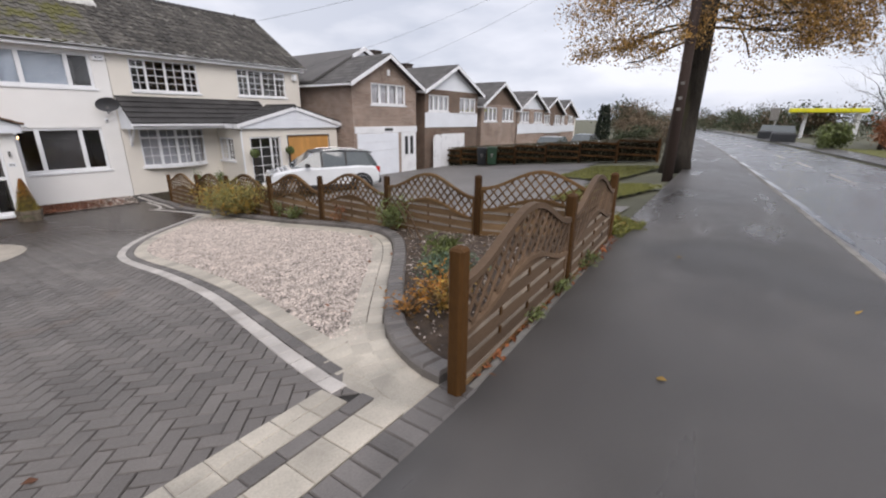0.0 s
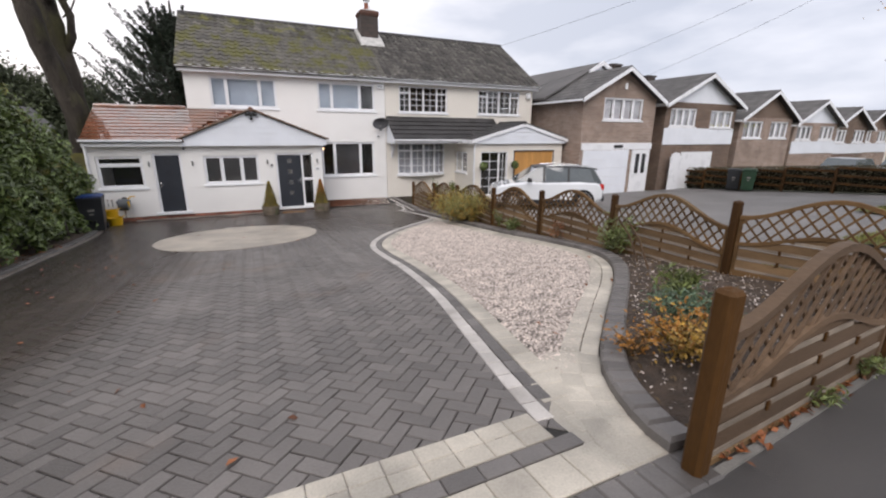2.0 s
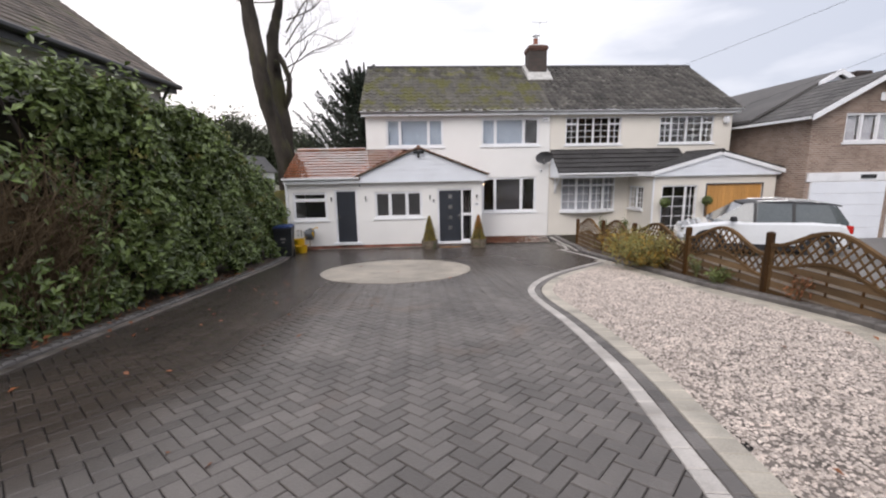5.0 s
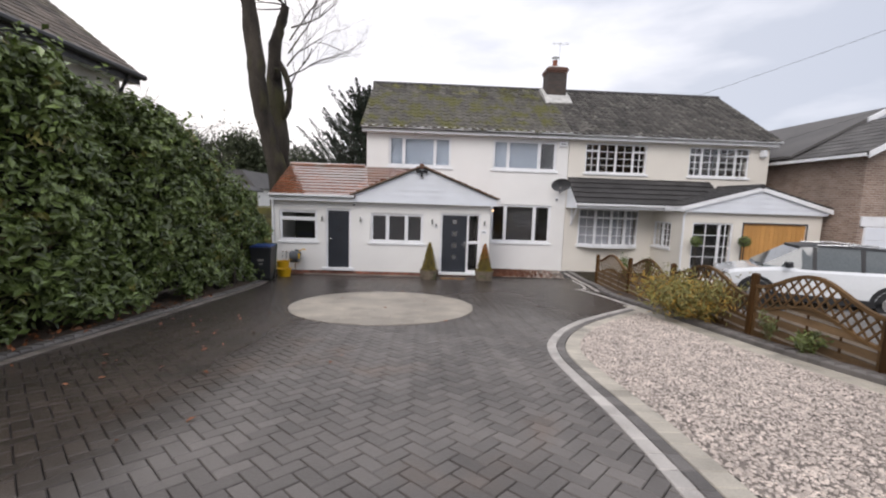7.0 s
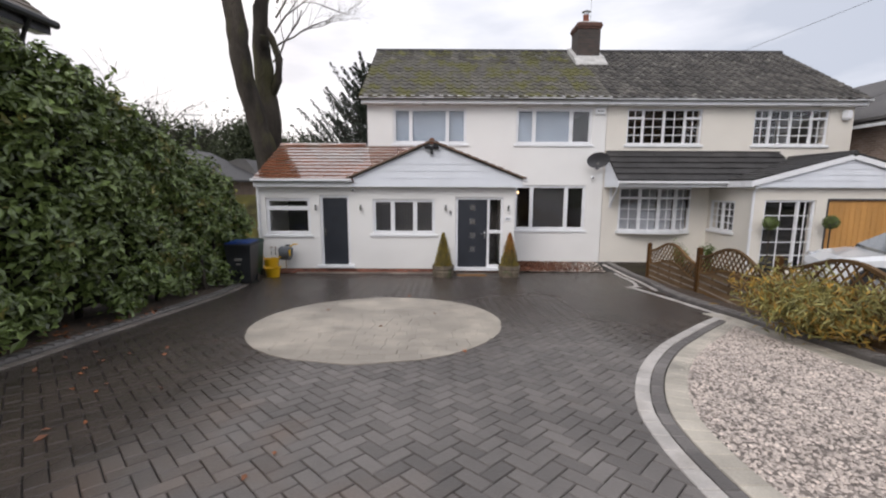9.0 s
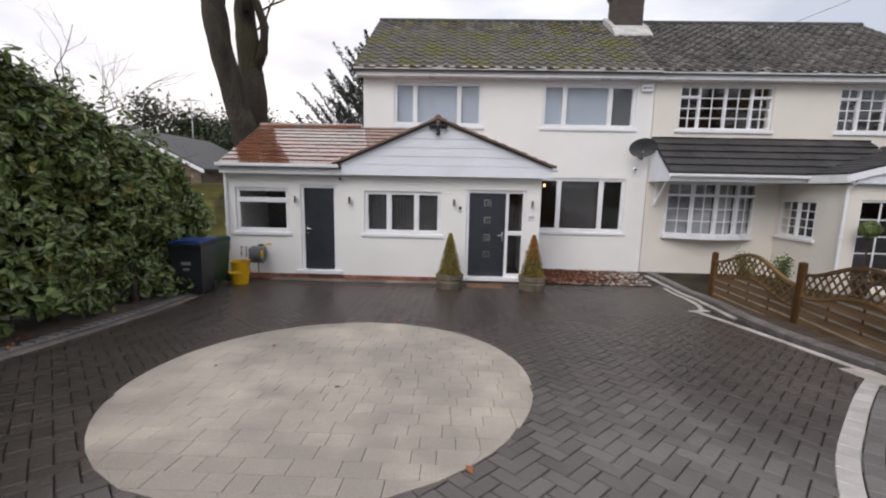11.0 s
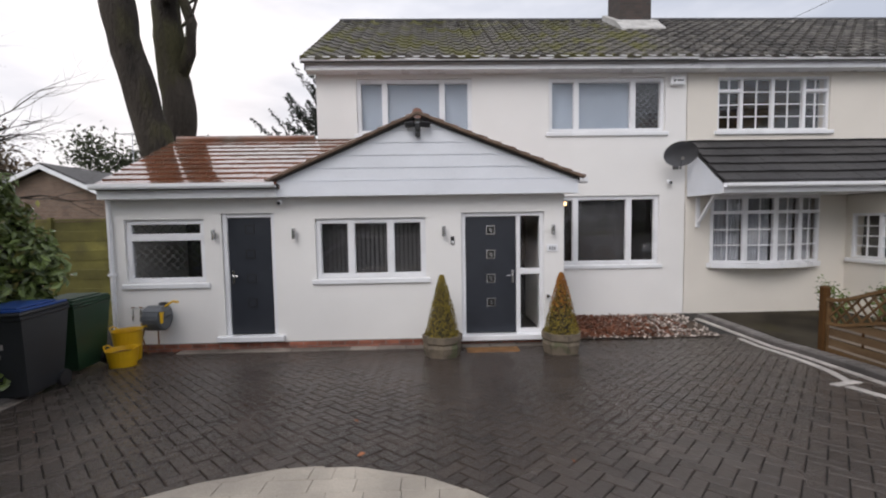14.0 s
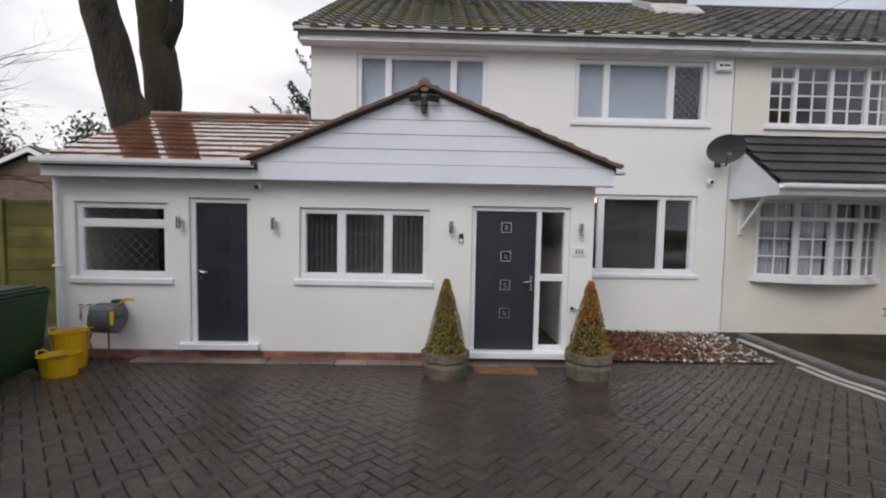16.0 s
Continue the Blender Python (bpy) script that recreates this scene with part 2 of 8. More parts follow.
def wet_patches(mat, stretch, level, gloss):
    """Shallow films of rain on asphalt: irregular patches of low roughness."""
    n, l = mat.node_tree.nodes, mat.node_tree.links
    bsdf = n["Principled BSDF"]
    tc, mp, no, mr = n.new("ShaderNodeTexCoord"), n.new("ShaderNodeMapping"), n.new("ShaderNodeTexNoise"), n.new("ShaderNodeMapRange")
    mp.inputs["Scale"].default_value = stretch
    no.inputs["Scale"].default_value, no.inputs["Detail"].default_value = 1.0, 6.0
    l.new(tc.outputs["Object"], mp.inputs["Vector"])
    l.new(mp.outputs["Vector"], no.inputs["Vector"])
    mr.inputs[1].default_value, mr.inputs[2].default_value = level - 0.05, level + 0.16
    l.new(no.outputs["Fac"], mr.inputs[0])
    old, mx = bsdf.inputs["Roughness"].links[0].from_socket, n.new("ShaderNodeMix")
    l.new(mr.outputs[0], mx.inputs[0])
    l.new(old, mx.inputs[2])
    mx.inputs[3].default_value = gloss
    l.new(mx.outputs[0], bsdf.inputs["Roughness"])
    if bsdf.inputs["Normal"].links:
        bump, inv = bsdf.inputs["Normal"].links[0].from_node, n.new("ShaderNodeMath")
        inv.operation, inv.inputs[0].default_value = "SUBTRACT", 1.0
        l.new(mr.outputs[0], inv.inputs[1])
        l.new(inv.outputs[0], bump.inputs["Strength"])


damp(BLOCK, 9.0, 15.0)
CIRCLEBLOCK = surface("pale_circle_paver", (0.40, 0.355, 0.295), 0.45, 0.22, 1.6, 80, 0.4, rand=0.06, second=(0.31, 0.275, 0.23), patch=0.5)
PALEWOOD = surface("pale_weathered_batten", (0.25, 0.205, 0.16), 0.8, 0.3, 3, 70, 0.4, rand=0.2)
WHITEBLOCK = surface("white_paver", (0.46, 0.43, 0.40), 0.5, 0.2, 3, 80, 0.4, rand=0.12, second=(0.34, 0.31, 0.28), patch=0.56)
DIRTYBLOCK = surface("stained_edging_paver", (0.2, 0.172, 0.148), 0.5, 0.35, 1.8, 80, 0.4, rand=0.2, second=(0.11, 0.095, 0.08), patch=0.5)
JOINT = surface("joint_sand", (0.022, 0.02, 0.018), 0.8, 0.3, 5, 120, 0.5)
ASPHALT = surface("wet_asphalt", (0.086, 0.08, 0.076), 0.36, 0.3, 0.5, 260, 0.8, second=(0.055, 0.052, 0.05), patch=0.5, roughvar=0.2, depth=0.005)
ROADTAR = surface("road_asphalt", (0.12, 0.123, 0.13), 0.26, 0.2, 0.4, 160, 0.4, roughvar=0.2, depth=0.004)
wet_patches(ASPHALT, (0.45, 1.8, 1), 0.6, 0.17)
wet_patches(ROADTAR, (0.3, 1.6, 1), 0.6, 0.12)
KERBSTONE = surface("concrete_kerb", (0.2, 0.19, 0.175), 0.75, 0.25, 3, 90, 0.5, rand=0.15)
SOIL = surface("garden_soil", (0.075, 0.053, 0.038), 0.9, 0.5, 7, 45, 1.0, second=(0.11, 0.075, 0.05), patch=0.56, depth=0.03)
GRASS = surface("lawn", (0.15, 0.155, 0.042), 0.85, 0.35, 5, 150, 1.0, second=(0.12, 0.1, 0.045), patch=0.58, depth=0.03)
MOSSTAR = surface("mossy_old_tarmac", (0.042, 0.036, 0.026), 0.9, 0.45, 1.5, 120, 0.8, second=(0.048, 0.042, 0.02), patch=0.52, depth=0.006, spec=0.1)
PALETAR = surface("worn_grey_tarmac", (0.16, 0.15, 0.142), 0.6, 0.25, 0.8, 160, 0.6, second=(0.115, 0.108, 0.1), patch=0.55, depth=0.005)
EARTH = surface("open_ground", (0.11, 0.11, 0.07), 0.9, 0.35, 0.5, 20, 0.6)
GRAVEL_BED = surface("gravel_base", (0.24, 0.205, 0.18), 0.85, 0.45, 9, 120, 1.0, depth=0.02)
STONE = surface("gravel_chip", (0.52, 0.45, 0.4), 0.65, 0.22, 6, 80, 0.3, rand=0.33, island=True)
FENCEWOOD = surface("stained_fence_wood", (0.066, 0.03, 0.0075), 0.6, 0.35, 2.0, 60, 0.5, rand=0.2, stretchv=(1, 1, 0.25), second=(0.04, 0.021, 0.008), patch=0.55, spec=0.22)
WEATHERED = surface("weathered_fence_board", (0.135, 0.078, 0.034), 0.75, 0.35, 2.5, 70, 0.5, rand=0.25, stretchv=(0.3, 0.3, 1.5), second=(0.15, 0.105, 0.06), patch=0.56, spec=0.22)
PALEBOARD = surface("sun_bleached_board", (0.18, 0.115, 0.062), 0.8, 0.35, 2.5, 70, 0.5, rand=0.25, stretchv=(0.3, 0.3, 1.5), second=(0.10, 0.062, 0.03), patch=0.55, spec=0.22)
GREYWOOD = surface("greyed_fence_board", (0.106, 0.066, 0.038), 0.8, 0.3, 2.5, 70, 0.5, rand=0.2, stretchv=(0.3, 0.3, 1.5))
LICHEN = surface("lichened_panel", (0.17, 0.155, 0.04), 0.85, 0.4, 1.6, 60, 0.6, rand=0.3, second=(0.075, 0.068, 0.03), patch=0.53)
ORANGEWOOD = surface("orange_stained_wood", (0.53, 0.27, 0.08), 0.5, 0.12, 2, 60, 0.25, rand=0.06, stretchv=(1, 1, 0.3))
BARK = surface("bark", (0.052, 0.044, 0.036), 0.9, 0.55, 2.2, 22, 1.0, stretchv=(1, 1, 0.3), depth=0.09, second=(0.075, 0.07, 0.035), patch=0.54, spec=0.2)
POLEWOOD = surface("telegraph_pole_wood", (0.05, 0.032, 0.026), 0.8, 0.3, 3, 60, 0.5, stretchv=(1, 1, 0.2))
TWIG = surface("twigs", (0.14, 0.098, 0.058), 0.9, 0.4, 5, 50, 0.3, spec=0.2)


def leafmat(name, color, rough=0.35, rand=0.45):
    mat = surface(name, color, rough, 0.3, 4, 60, 0.15, rand=rand, island=True)
    b = mat.node_tree.nodes["Principled BSDF"]
    b.inputs["Subsurface Weight"].default_value = 0.0
    return mat


LAUREL = leafmat("laurel_leaf", (0.125, 0.168, 0.05), 0.24, 0.5)
# Near-black colour standing in for the shade deep inside hedges.
HEDGESHADE = surface("hedge_inner_shade", (0.022, 0.02, 0.012), 0.9, 0.5, 5, 40, 0.6, spec=0.1)
HEDGEBROWN = leafmat("brown_green_hedge_leaf", (0.062, 0.05, 0.022), 0.6)
DEADLEAF = leafmat("dark_dead_leaf", (0.15, 0.055, 0.026), 0.6)
LAUREL_PALE = leafmat("pale_laurel_leaf", (0.21, 0.2, 0.05), 0.33)
GRASSBLADE = leafmat("grass_blade", (0.2, 0.2, 0.05), 0.5, 0.5)
CONIFER = leafmat("conifer_needles", (0.016, 0.026, 0.013), 0.6)
AUTUMN = leafmat("autumn_leaf", (0.34, 0.19, 0.045), 0.5, 0.65)
FALLEN = leafmat("fallen_leaf", (0.22, 0.075, 0.024), 0.5)
SHRUB = leafmat("shrub_leaf", (0.13, 0.16, 0.05), 0.45)
SHRUB_GOLD = leafmat("golden_leaf", (0.36, 0.22, 0.04), 0.5)
STRAW = leafmat("pale_strappy_leaf", (0.27, 0.25, 0.085), 0.5)
SAGE = leafmat("blue_green_leaf", (0.085, 0.13, 0.075), 0.5)
ORANGELEAF = leafmat("orange_leaf", (0.36, 0.16, 0.025), 0.5)
TOPIARY = leafmat("topiary_leaf", (0.2, 0.15, 0.018), 0.6)
TOPIARY_RUST = leafmat("rusty_topiary_leaf", (0.36, 0.14, 0.014), 0.6)
FARGREEN = leafmat("distant_leaf", (0.05, 0.062, 0.028), 0.7)
FARBROWN = leafmat("distant_twig", (0.13, 0.095, 0.06), 0.8)


# ---- shapes ----
def box(x0, x1, y0, y1, z0, z1, c=0.0):
    """A box, with chamfered edges where c is given."""
    if not c:
        V = [(x, y, z) for z in (z0, z1) for y in (y0, y1) for x in (x0, x1)]
        return V, [(0, 2, 3, 1), (4, 5, 7, 6), (0, 1, 5, 4), (2, 6, 7, 3), (0, 4, 6, 2), (1, 3, 7, 5)]
    bm = bmesh.new()
    v = [bm.verts.new((x, y, z)) for z in (z0, z1) for y in (y0, y1) for x in (x0, x1)]
    for f in ((0, 2, 3, 1), (4, 5, 7, 6), (0, 1, 5, 4), (2, 6, 7, 3), (0, 4, 6, 2), (1, 3, 7, 5)):
        bm.faces.new([v[i] for i in f])
    bmesh.ops.bevel(bm, geom=bm.edges[:], offset=c, segments=1, affect="EDGES")
    bm.verts.index_update()
    V, F = [tuple(q.co) for q in bm.verts], [tuple(q.index for q in f.verts) for f in bm.faces]
    bm.free()
    return V, F


def join(*shapes):
    V, F = [], []
    for v, f in shapes:
        k = len(V)
        V += list(v)
        F += [tuple(i + k for i in q) for q in f]
    return V, F


def moved(shape, m):
    return [tuple(m @ Vector(v)) for v in shape[0]], shape[1]


def prism(outline, axis, a, b):
    """A flat outline of (u, v) pulled along an axis from a to b: 'y' takes (x, z), 'x' takes (y, z), 'z' takes (x, y)."""
    def at(u, v, w):
        return {"y": (u, w, v), "x": (w, u, v), "z": (u, v, w)}[axis]
    n = len(outline)
    V = [at(u, v, a) for u, v in outline] + [at(u, v, b) for u, v in outline]
    F = [tuple(range(n)), tuple(range(2 * n - 1, n - 1, -1))] + [(i, i + n, (i + 1) % n + n, (i + 1) % n) for i in range(n)]
    return V, F


def tube(points, radii, sides=8):
    """A round limb along points, tapering by radii."""
    V, F = [], []
    pts = [Vector(p) for p in points]
    for i, p in enumerate(pts):
        d = (pts[min(i + 1, len(pts) - 1)] - pts[max(i - 1, 0)]).normalized()
        side = d.cross(Vector((0.31, 0.2, 0.93)))
        side = (side if side.length > 1e-3 else d.cross(Vector((1, 0, 0)))).normalized()
        up = side.cross(d)
        r = radii[i] if hasattr(radii, "__len__") else radii
        for k in range(sides):
            a = 2 * math.pi * k / sides
            V.append(tuple(p + r * (math.cos(a) * side + math.sin(a) * up)))
    for i in range(len(pts) - 1):
        for k in range(sides):
            F.append((i * sides + k, i * sides + (k + 1) % sides, (i + 1) * sides + (k + 1) % sides, (i + 1) * sides + k))
    F += [tuple(range(sides - 1, -1, -1)), tuple(range((len(pts) - 1) * sides, len(pts) * sides))]
    return V, F


def lathe(profile, sides=20, cx=0.0, cy=0.0):
    """A profile of (radius, z) turned about an upright axis."""
    V = [(cx + r * math.cos(2 * math.pi * k / sides), cy + r * math.sin(2 * math.pi * k / sides), z) for r, z in profile for k in range(sides)]
    F = [(i * sides + k, i * sides + (k + 1) % sides, (i + 1) * sides + (k + 1) % sides, (i + 1) * sides + k)
         for i in range(len(profile) - 1) for k in range(sides)]
    return V, F + [tuple(range(sides - 1, -1, -1)), tuple(range((len(profile) - 1) * sides, len(profile) * sides))]


BASE = {}


def thing(name, at=(0, 0, 0), label="", category="", group="", kind=""):
    ob = new(name)
    ob.empty_display_size = 0.1
    ob.location = at
    BASE[ob.name] = Matrix.Translation(at)
    return tagged(ob, label, category, group, kind)


def part(name, shape, material, parent=None, label="", smooth=False, local=False):
    """ONE mesh object from a shape, under a thing or a part; the shape is given in the world unless local."""
    me = shape
    if not isinstance(shape, bpy.types.Mesh):
        me = bpy.data.meshes.new(name)
        me.from_pydata([tuple(v) for v in shape[0]], [], shape[1])
        me.materials.append(material)
        if smooth:
            me.polygons.foreach_set("use_smooth", [True] * len(me.polygons))
    ob = new(name, me)
    if parent is not None:
        ob.parent = parent
        if parent.name in BASE and not local:
            ob.matrix_parent_inverse = BASE[parent.name].inverted()
    if label:
        ob["label"] = label
    return ob


def solid(name, shape, material, label, category, group="", kind="", smooth=False):
    return tagged(part(name, shape, material, smooth=smooth), label, category, group, kind)


def ground(y):
    """Height of the falling drive and its surroundings at a distance y from the street."""
    y = min(max(y, 1.95), 17.6)
    return 1.4527 - 0.09156 * y + 0.000183 * y * y


STREET = 1.275


def height(x, y):
    if y < 1.95:
        return STREET
    return ground(y)


# ---- houses: walls, windows, doors, roofs ----
def panel_with_holes(x0, x1, z0, z1, y0, y1, holes):
    """A wall in the x-z plane from y0 to y1, one skin, with rectangular openings (x0, x1, z0, z1) through it."""
    xs = sorted({x0, x1, *[min(max(h[k], x0), x1) for h in holes for k in (0, 1)]})
    zs = sorted({z0, z1, *[min(max(h[k], z0), z1) for h in holes for k in (2, 3)]})
    nx, nz = len(xs), len(zs)
    V = [(x, y, z) for y in (y0, y1) for z in zs for x in xs]

    def full(i, j):
        if not (0 <= i < nx - 1 and 0 <= j < nz - 1):
            return False
        mx, mz = (xs[i] + xs[i + 1]) / 2, (zs[j] + zs[j + 1]) / 2
        return not any(h[0] < mx < h[1] and h[2] < mz < h[3] for h in holes)

    def at(i, j, k):
        return k * nx * nz + j * nx + i
    F = []
    for i in range(nx - 1):
        for j in range(nz - 1):
            if not full(i, j):
                continue
            F.append((at(i, j, 0), at(i + 1, j, 0), at(i + 1, j + 1, 0), at(i, j + 1, 0)))
            F.append((at(i, j, 1), at(i, j + 1, 1), at(i + 1, j + 1, 1), at(i + 1, j, 1)))
            if not full(i - 1, j):
                F.append((at(i, j, 0), at(i, j + 1, 0), at(i, j + 1, 1), at(i, j, 1)))
            if not full(i + 1, j):
                F.append((at(i + 1, j, 0), at(i + 1, j, 1), at(i + 1, j + 1, 1), at(i + 1, j + 1, 0)))
            if not full(i, j - 1):
                F.append((at(i, j, 0), at(i, j, 1), at(i + 1, j, 1), at(i + 1, j, 0)))
            if not full(i, j + 1):
                F.append((at(i, j + 1, 0), at(i + 1, j + 1, 0), at(i + 1, j + 1, 1), at(i, j + 1, 1)))
    used = sorted({q for f in F for q in f})
    new_id = {q: k for k, q in enumerate(used)}
    return [V[q] for q in used], [tuple(new_id[q] for q in f) for f in F]


def window(parent, m, w, h, cols, bars=(0, 0), toplight=(), sill=True, leaded=False, behind=None, label="", rows_split=None, frame_mat=None):
    """A plastic-framed window in a local frame (x across, y into the wall, z up): frame, panes, glazing bars, sill, blind.
    cols: edges of the lights as fractions. toplight: (light numbers, fraction of height) with a bar across."""
    fm = frame_mat or PVC
    e, mu = (0.055, 0.035) if bars[0] else (0.085, 0.06)
    xs = [c * w for c in cols]
    cells = []
    for i, (a, b) in enumerate(zip(xs, xs[1:])):
        a2, b2 = a + (e if i == 0 else mu), b - (e if i == len(xs) - 2 else mu)
        zs = [e, h - e]
        if toplight and i in toplight[0]:
            t = toplight[1] * h
            cells += [(i, a2, b2, e, t - mu), (i, a2, b2, t + mu, h - e)]
        else:
            cells.append((i, a2, b2, e, h - e))
    win = part("window", moved(panel_with_holes(0, w, 0, h, 0, 0.07, [c[1:] for c in cells]), m), fm, parent, label)
    part("beading", moved(panel_with_holes(0.02, w - 0.02, 0.02, h - 0.02, -0.012, -0.001, [(c[1] - 0.012, c[2] + 0.012, c[3] - 0.012, c[4] + 0.012) for c in cells]), m), fm, win)
    for i, a, b, z0, z1 in cells:
        pane = part("pane", moved(box(a - 0.005, b + 0.005, 0.03, 0.038, z0 - 0.005, z1 + 0.005), m), GLASS, win)
        pane.visible_shadow = False
        if bars[0]:
            nx = bars[0] if (b - a) > 0.3 else max(1, bars[0] - 1)
            nz = max(1, round((z1 - z0) / (h / bars[1])))
            bs = [box(a + (b - a) * k / nx - 0.012, a + (b - a) * k / nx + 0.012, 0.02, 0.05, z0, z1) for k in range(1, nx)]
            bs += [box(a, b, 0.021, 0.049, z0 + (z1 - z0) * k / nz - 0.012, z0 + (z1 - z0) * k / nz + 0.012) for k in range(1, nz)]
            if bs:
                part("glazing_bar", moved(join(*bs), m), fm, win)
        if leaded:
            bs, step, t = [], 0.14, 0.003
            n = int((b - a + z1 - z0) / step) + 2
            for k in range(n):
                for s in (1, -1):
                    # diagonal strips clipped to the light
                    pts = []
                    c = k * step
                    for u in (a, b):
                        v = z0 + c - (u - a) * 1.0 if s == 1 else z0 + c - (b - u)
                        if z0 <= v <= z1:
                            pts.append((u, v))
                    for v in (z0, z1):
                        u = a + (c - (v - z0)) if s == 1 else b - (c - (v - z0))
                        if a <= u <= b:
                            pts.append((u, v))
                    pts = sorted(set(pts))
                    if len(pts) >= 2 and abs(pts[0][0] - pts[-1][0]) > 0.02:
                        (u0, v0), (u1, v1) = pts[0], pts[-1]
                        bs.append(([(u0, 0.027, v0 - t), (u1, 0.027, v1 - t), (u1, 0.027, v1 + t), (u0, 0.027, v0 + t),
                                    (u0, 0.0305, v0 - t), (u1, 0.0305, v1 - t), (u1, 0.0305, v1 + t), (u0, 0.0305, v0 + t)],
                                   [(0, 1, 2, 3), (7, 6, 5, 4), (0, 4, 5, 1), (3, 2, 6, 7)]))
            if bs:
                part("lead_lattice", moved(join(*bs), m), LEAD_DARK if leaded == "dark" else LEAD, win, "thin grey lead diamond lattice")
    if behind:
        kind, mat, lights = behind
        for i, a, b, z0, z1 in cells:
            if lights is not None and i not in lights:
                continue
            if kind == "vertical":
                k = max(3, int((b - a) / 0.07))
                bs = [moved(box(-0.03, 0.03, -0.002, 0.002, z0, z1), Matrix.Translation((a + (b - a) * (q + 0.5) / k, 0.13, 0)) @ pose(0, 0, 0, 0, 0, 35)) for q in range(k)]
                part("vertical_blind", moved(join(*bs), m), mat, win)
            elif kind == "slats":
                k = max(4, int((z1 - z0) / 0.032))
                bs = [moved(box(a, b, -0.013, 0.013, -0.001, 0.001), Matrix.Translation((0, 0.12, z0 + (z1 - z0) * (q + 0.5) / k)) @ pose(0, 0, 0, 50)) for q in range(k)]
                part("venetian_blind", moved(join(*bs), m), mat, win)
            elif kind == "plain":
                # Added flat slab behind the glass, coloured as reflected sky.
                part("sky_tint_slab", moved(box(a - 0.03, b + 0.03, 0.1, 0.104, z0 - 0.03, z1 + 0.03), m), mat, win)
            else:
                k = 9
                V = [(a + (b - a) * q / (2 * k), 0.13 + 0.015 * (-1) ** q, z) for z in (z0, z1) for q in range(2 * k + 1)]
                part("curtain", moved((V, [(q, q + 1, q + 2 * k + 2, q + 2 * k + 1) for q in range(2 * k)]), m), mat, win)
    if sill:
        part("sill", moved(box(-0.07, w + 0.07, -0.09, 0.06, -0.085, -0.001, 0.012), m), PVC, win)
    return win


def roof_tiles(parent, origin, across, up, width, length, tw, tl, mat, profile="pantile", keep=0, thick=0.02, name="roof_tile", seed=1, valley=False):
    """Courses of overlapping tiles on a slope: across and up are unit vectors in the slope's plane, from the eaves' corner."""
    rnd = random.Random(seed)
    o, a, u = Vector(origin), Vector(across).normalized(), Vector(up).normalized()
    n = a.cross(u).normalized()
    if n.z < 0:
        n = -n
    nx, nz = max(1, round(width / tw)), max(1, math.ceil(length / tl))
    tw = width / nx
    if profile == "pantile":
        cut = [(0, -0.005), (0.08, 0.036), (0.3, 0.046), (0.45, 0.016), (0.6, 0.0), (0.85, -0.002), (1.0, 0.004)]
    elif profile == "ridged":
        cut = [(0, 0.006), (0.04, 0.022), (0.46, 0.022), (0.5, 0.006), (0.54, 0.022), (0.96, 0.022), (1.0, 0.006)]
    else:
        cut = [(0, 0.0), (0.015, 0.012), (0.985, 0.012), (1.0, 0.0)]
    rest_v, rest_f, made = [], [], 0
    for j in range(nz):
        l0, l1 = j * tl - 0.02, min((j + 1) * tl + 0.03, length + 0.02)
        if l1 - l0 < 0.05:
            continue
        half = profile == "flat" and j % 2
        shift = -0.5 * tw if half else 0
        for i in range(nx + (1 if half else 0)):
            if valley and (i + 1) * tw + shift > width * l0 / length + 0.05:
                continue
            dz, sl = rnd.uniform(0, 0.006), rnd.uniform(-0.006, 0.006)
            V = []
            for (l, hgt) in ((l0 + sl, thick), (l1, 0.002)):
                for c, b in cut:
                    x = min(max(i * tw + shift + c * tw, 0), width)
                    V.append(tuple(o + a * x + u * l + n * (b + hgt + dz)))
            k = len(cut)
            V += [tuple(o + a * min(max(i * tw + shift + c * tw, 0), width) + u * (l0 + sl) + n * (-0.005)) for c, b in cut]
            F = [(q, q + 1, q + k + 1, q + k) for q in range(k - 1)] + [(q, q + 2 * k, q + 2 * k + 1, q + 1) for q in range(k - 1)]
            if made < keep:
                part(name, (V, F), mat, parent)
                made += 1
            else:
                b0 = len(rest_v)
                rest_v += V
                rest_f += [tuple(q + b0 for q in f) for f in F]
    if rest_v:
        tagged(part("roof_tiles", (rest_v, rest_f), mat, parent), kind="stuff")


def gutter(parent, x0, x1, y, z, name="gutter"):
    """A half-round plastic gutter along x."""
    prof = [(-0.062, 0.014), (-0.062, -0.035), (-0.048, -0.062), (0.045, -0.065), (0.06, -0.03), (0.06, 0.01)]
    prof = prof + [(p[0] * 0.85, p[1] * 0.85) for p in reversed(prof)]
    return part(name, prism([(y + p[0], z + p[1]) for p in prof], "x", x0, x1), PVC, parent, smooth=False)


def downpipe(parent, x, y, z0, z1):
    p = part("downpipe", tube([(x, y, z0), (x, y, z1 - 0.12), (x, y - 0.1, z1)], 0.034, 10), PVC, parent)
    for z in (z0 + 0.4, (z0 + z1) / 2):
        part("clip", box(x - 0.045, x + 0.045, y - 0.045, y + 0.04, z - 0.02, z + 0.02, 0.005), PVC, p)


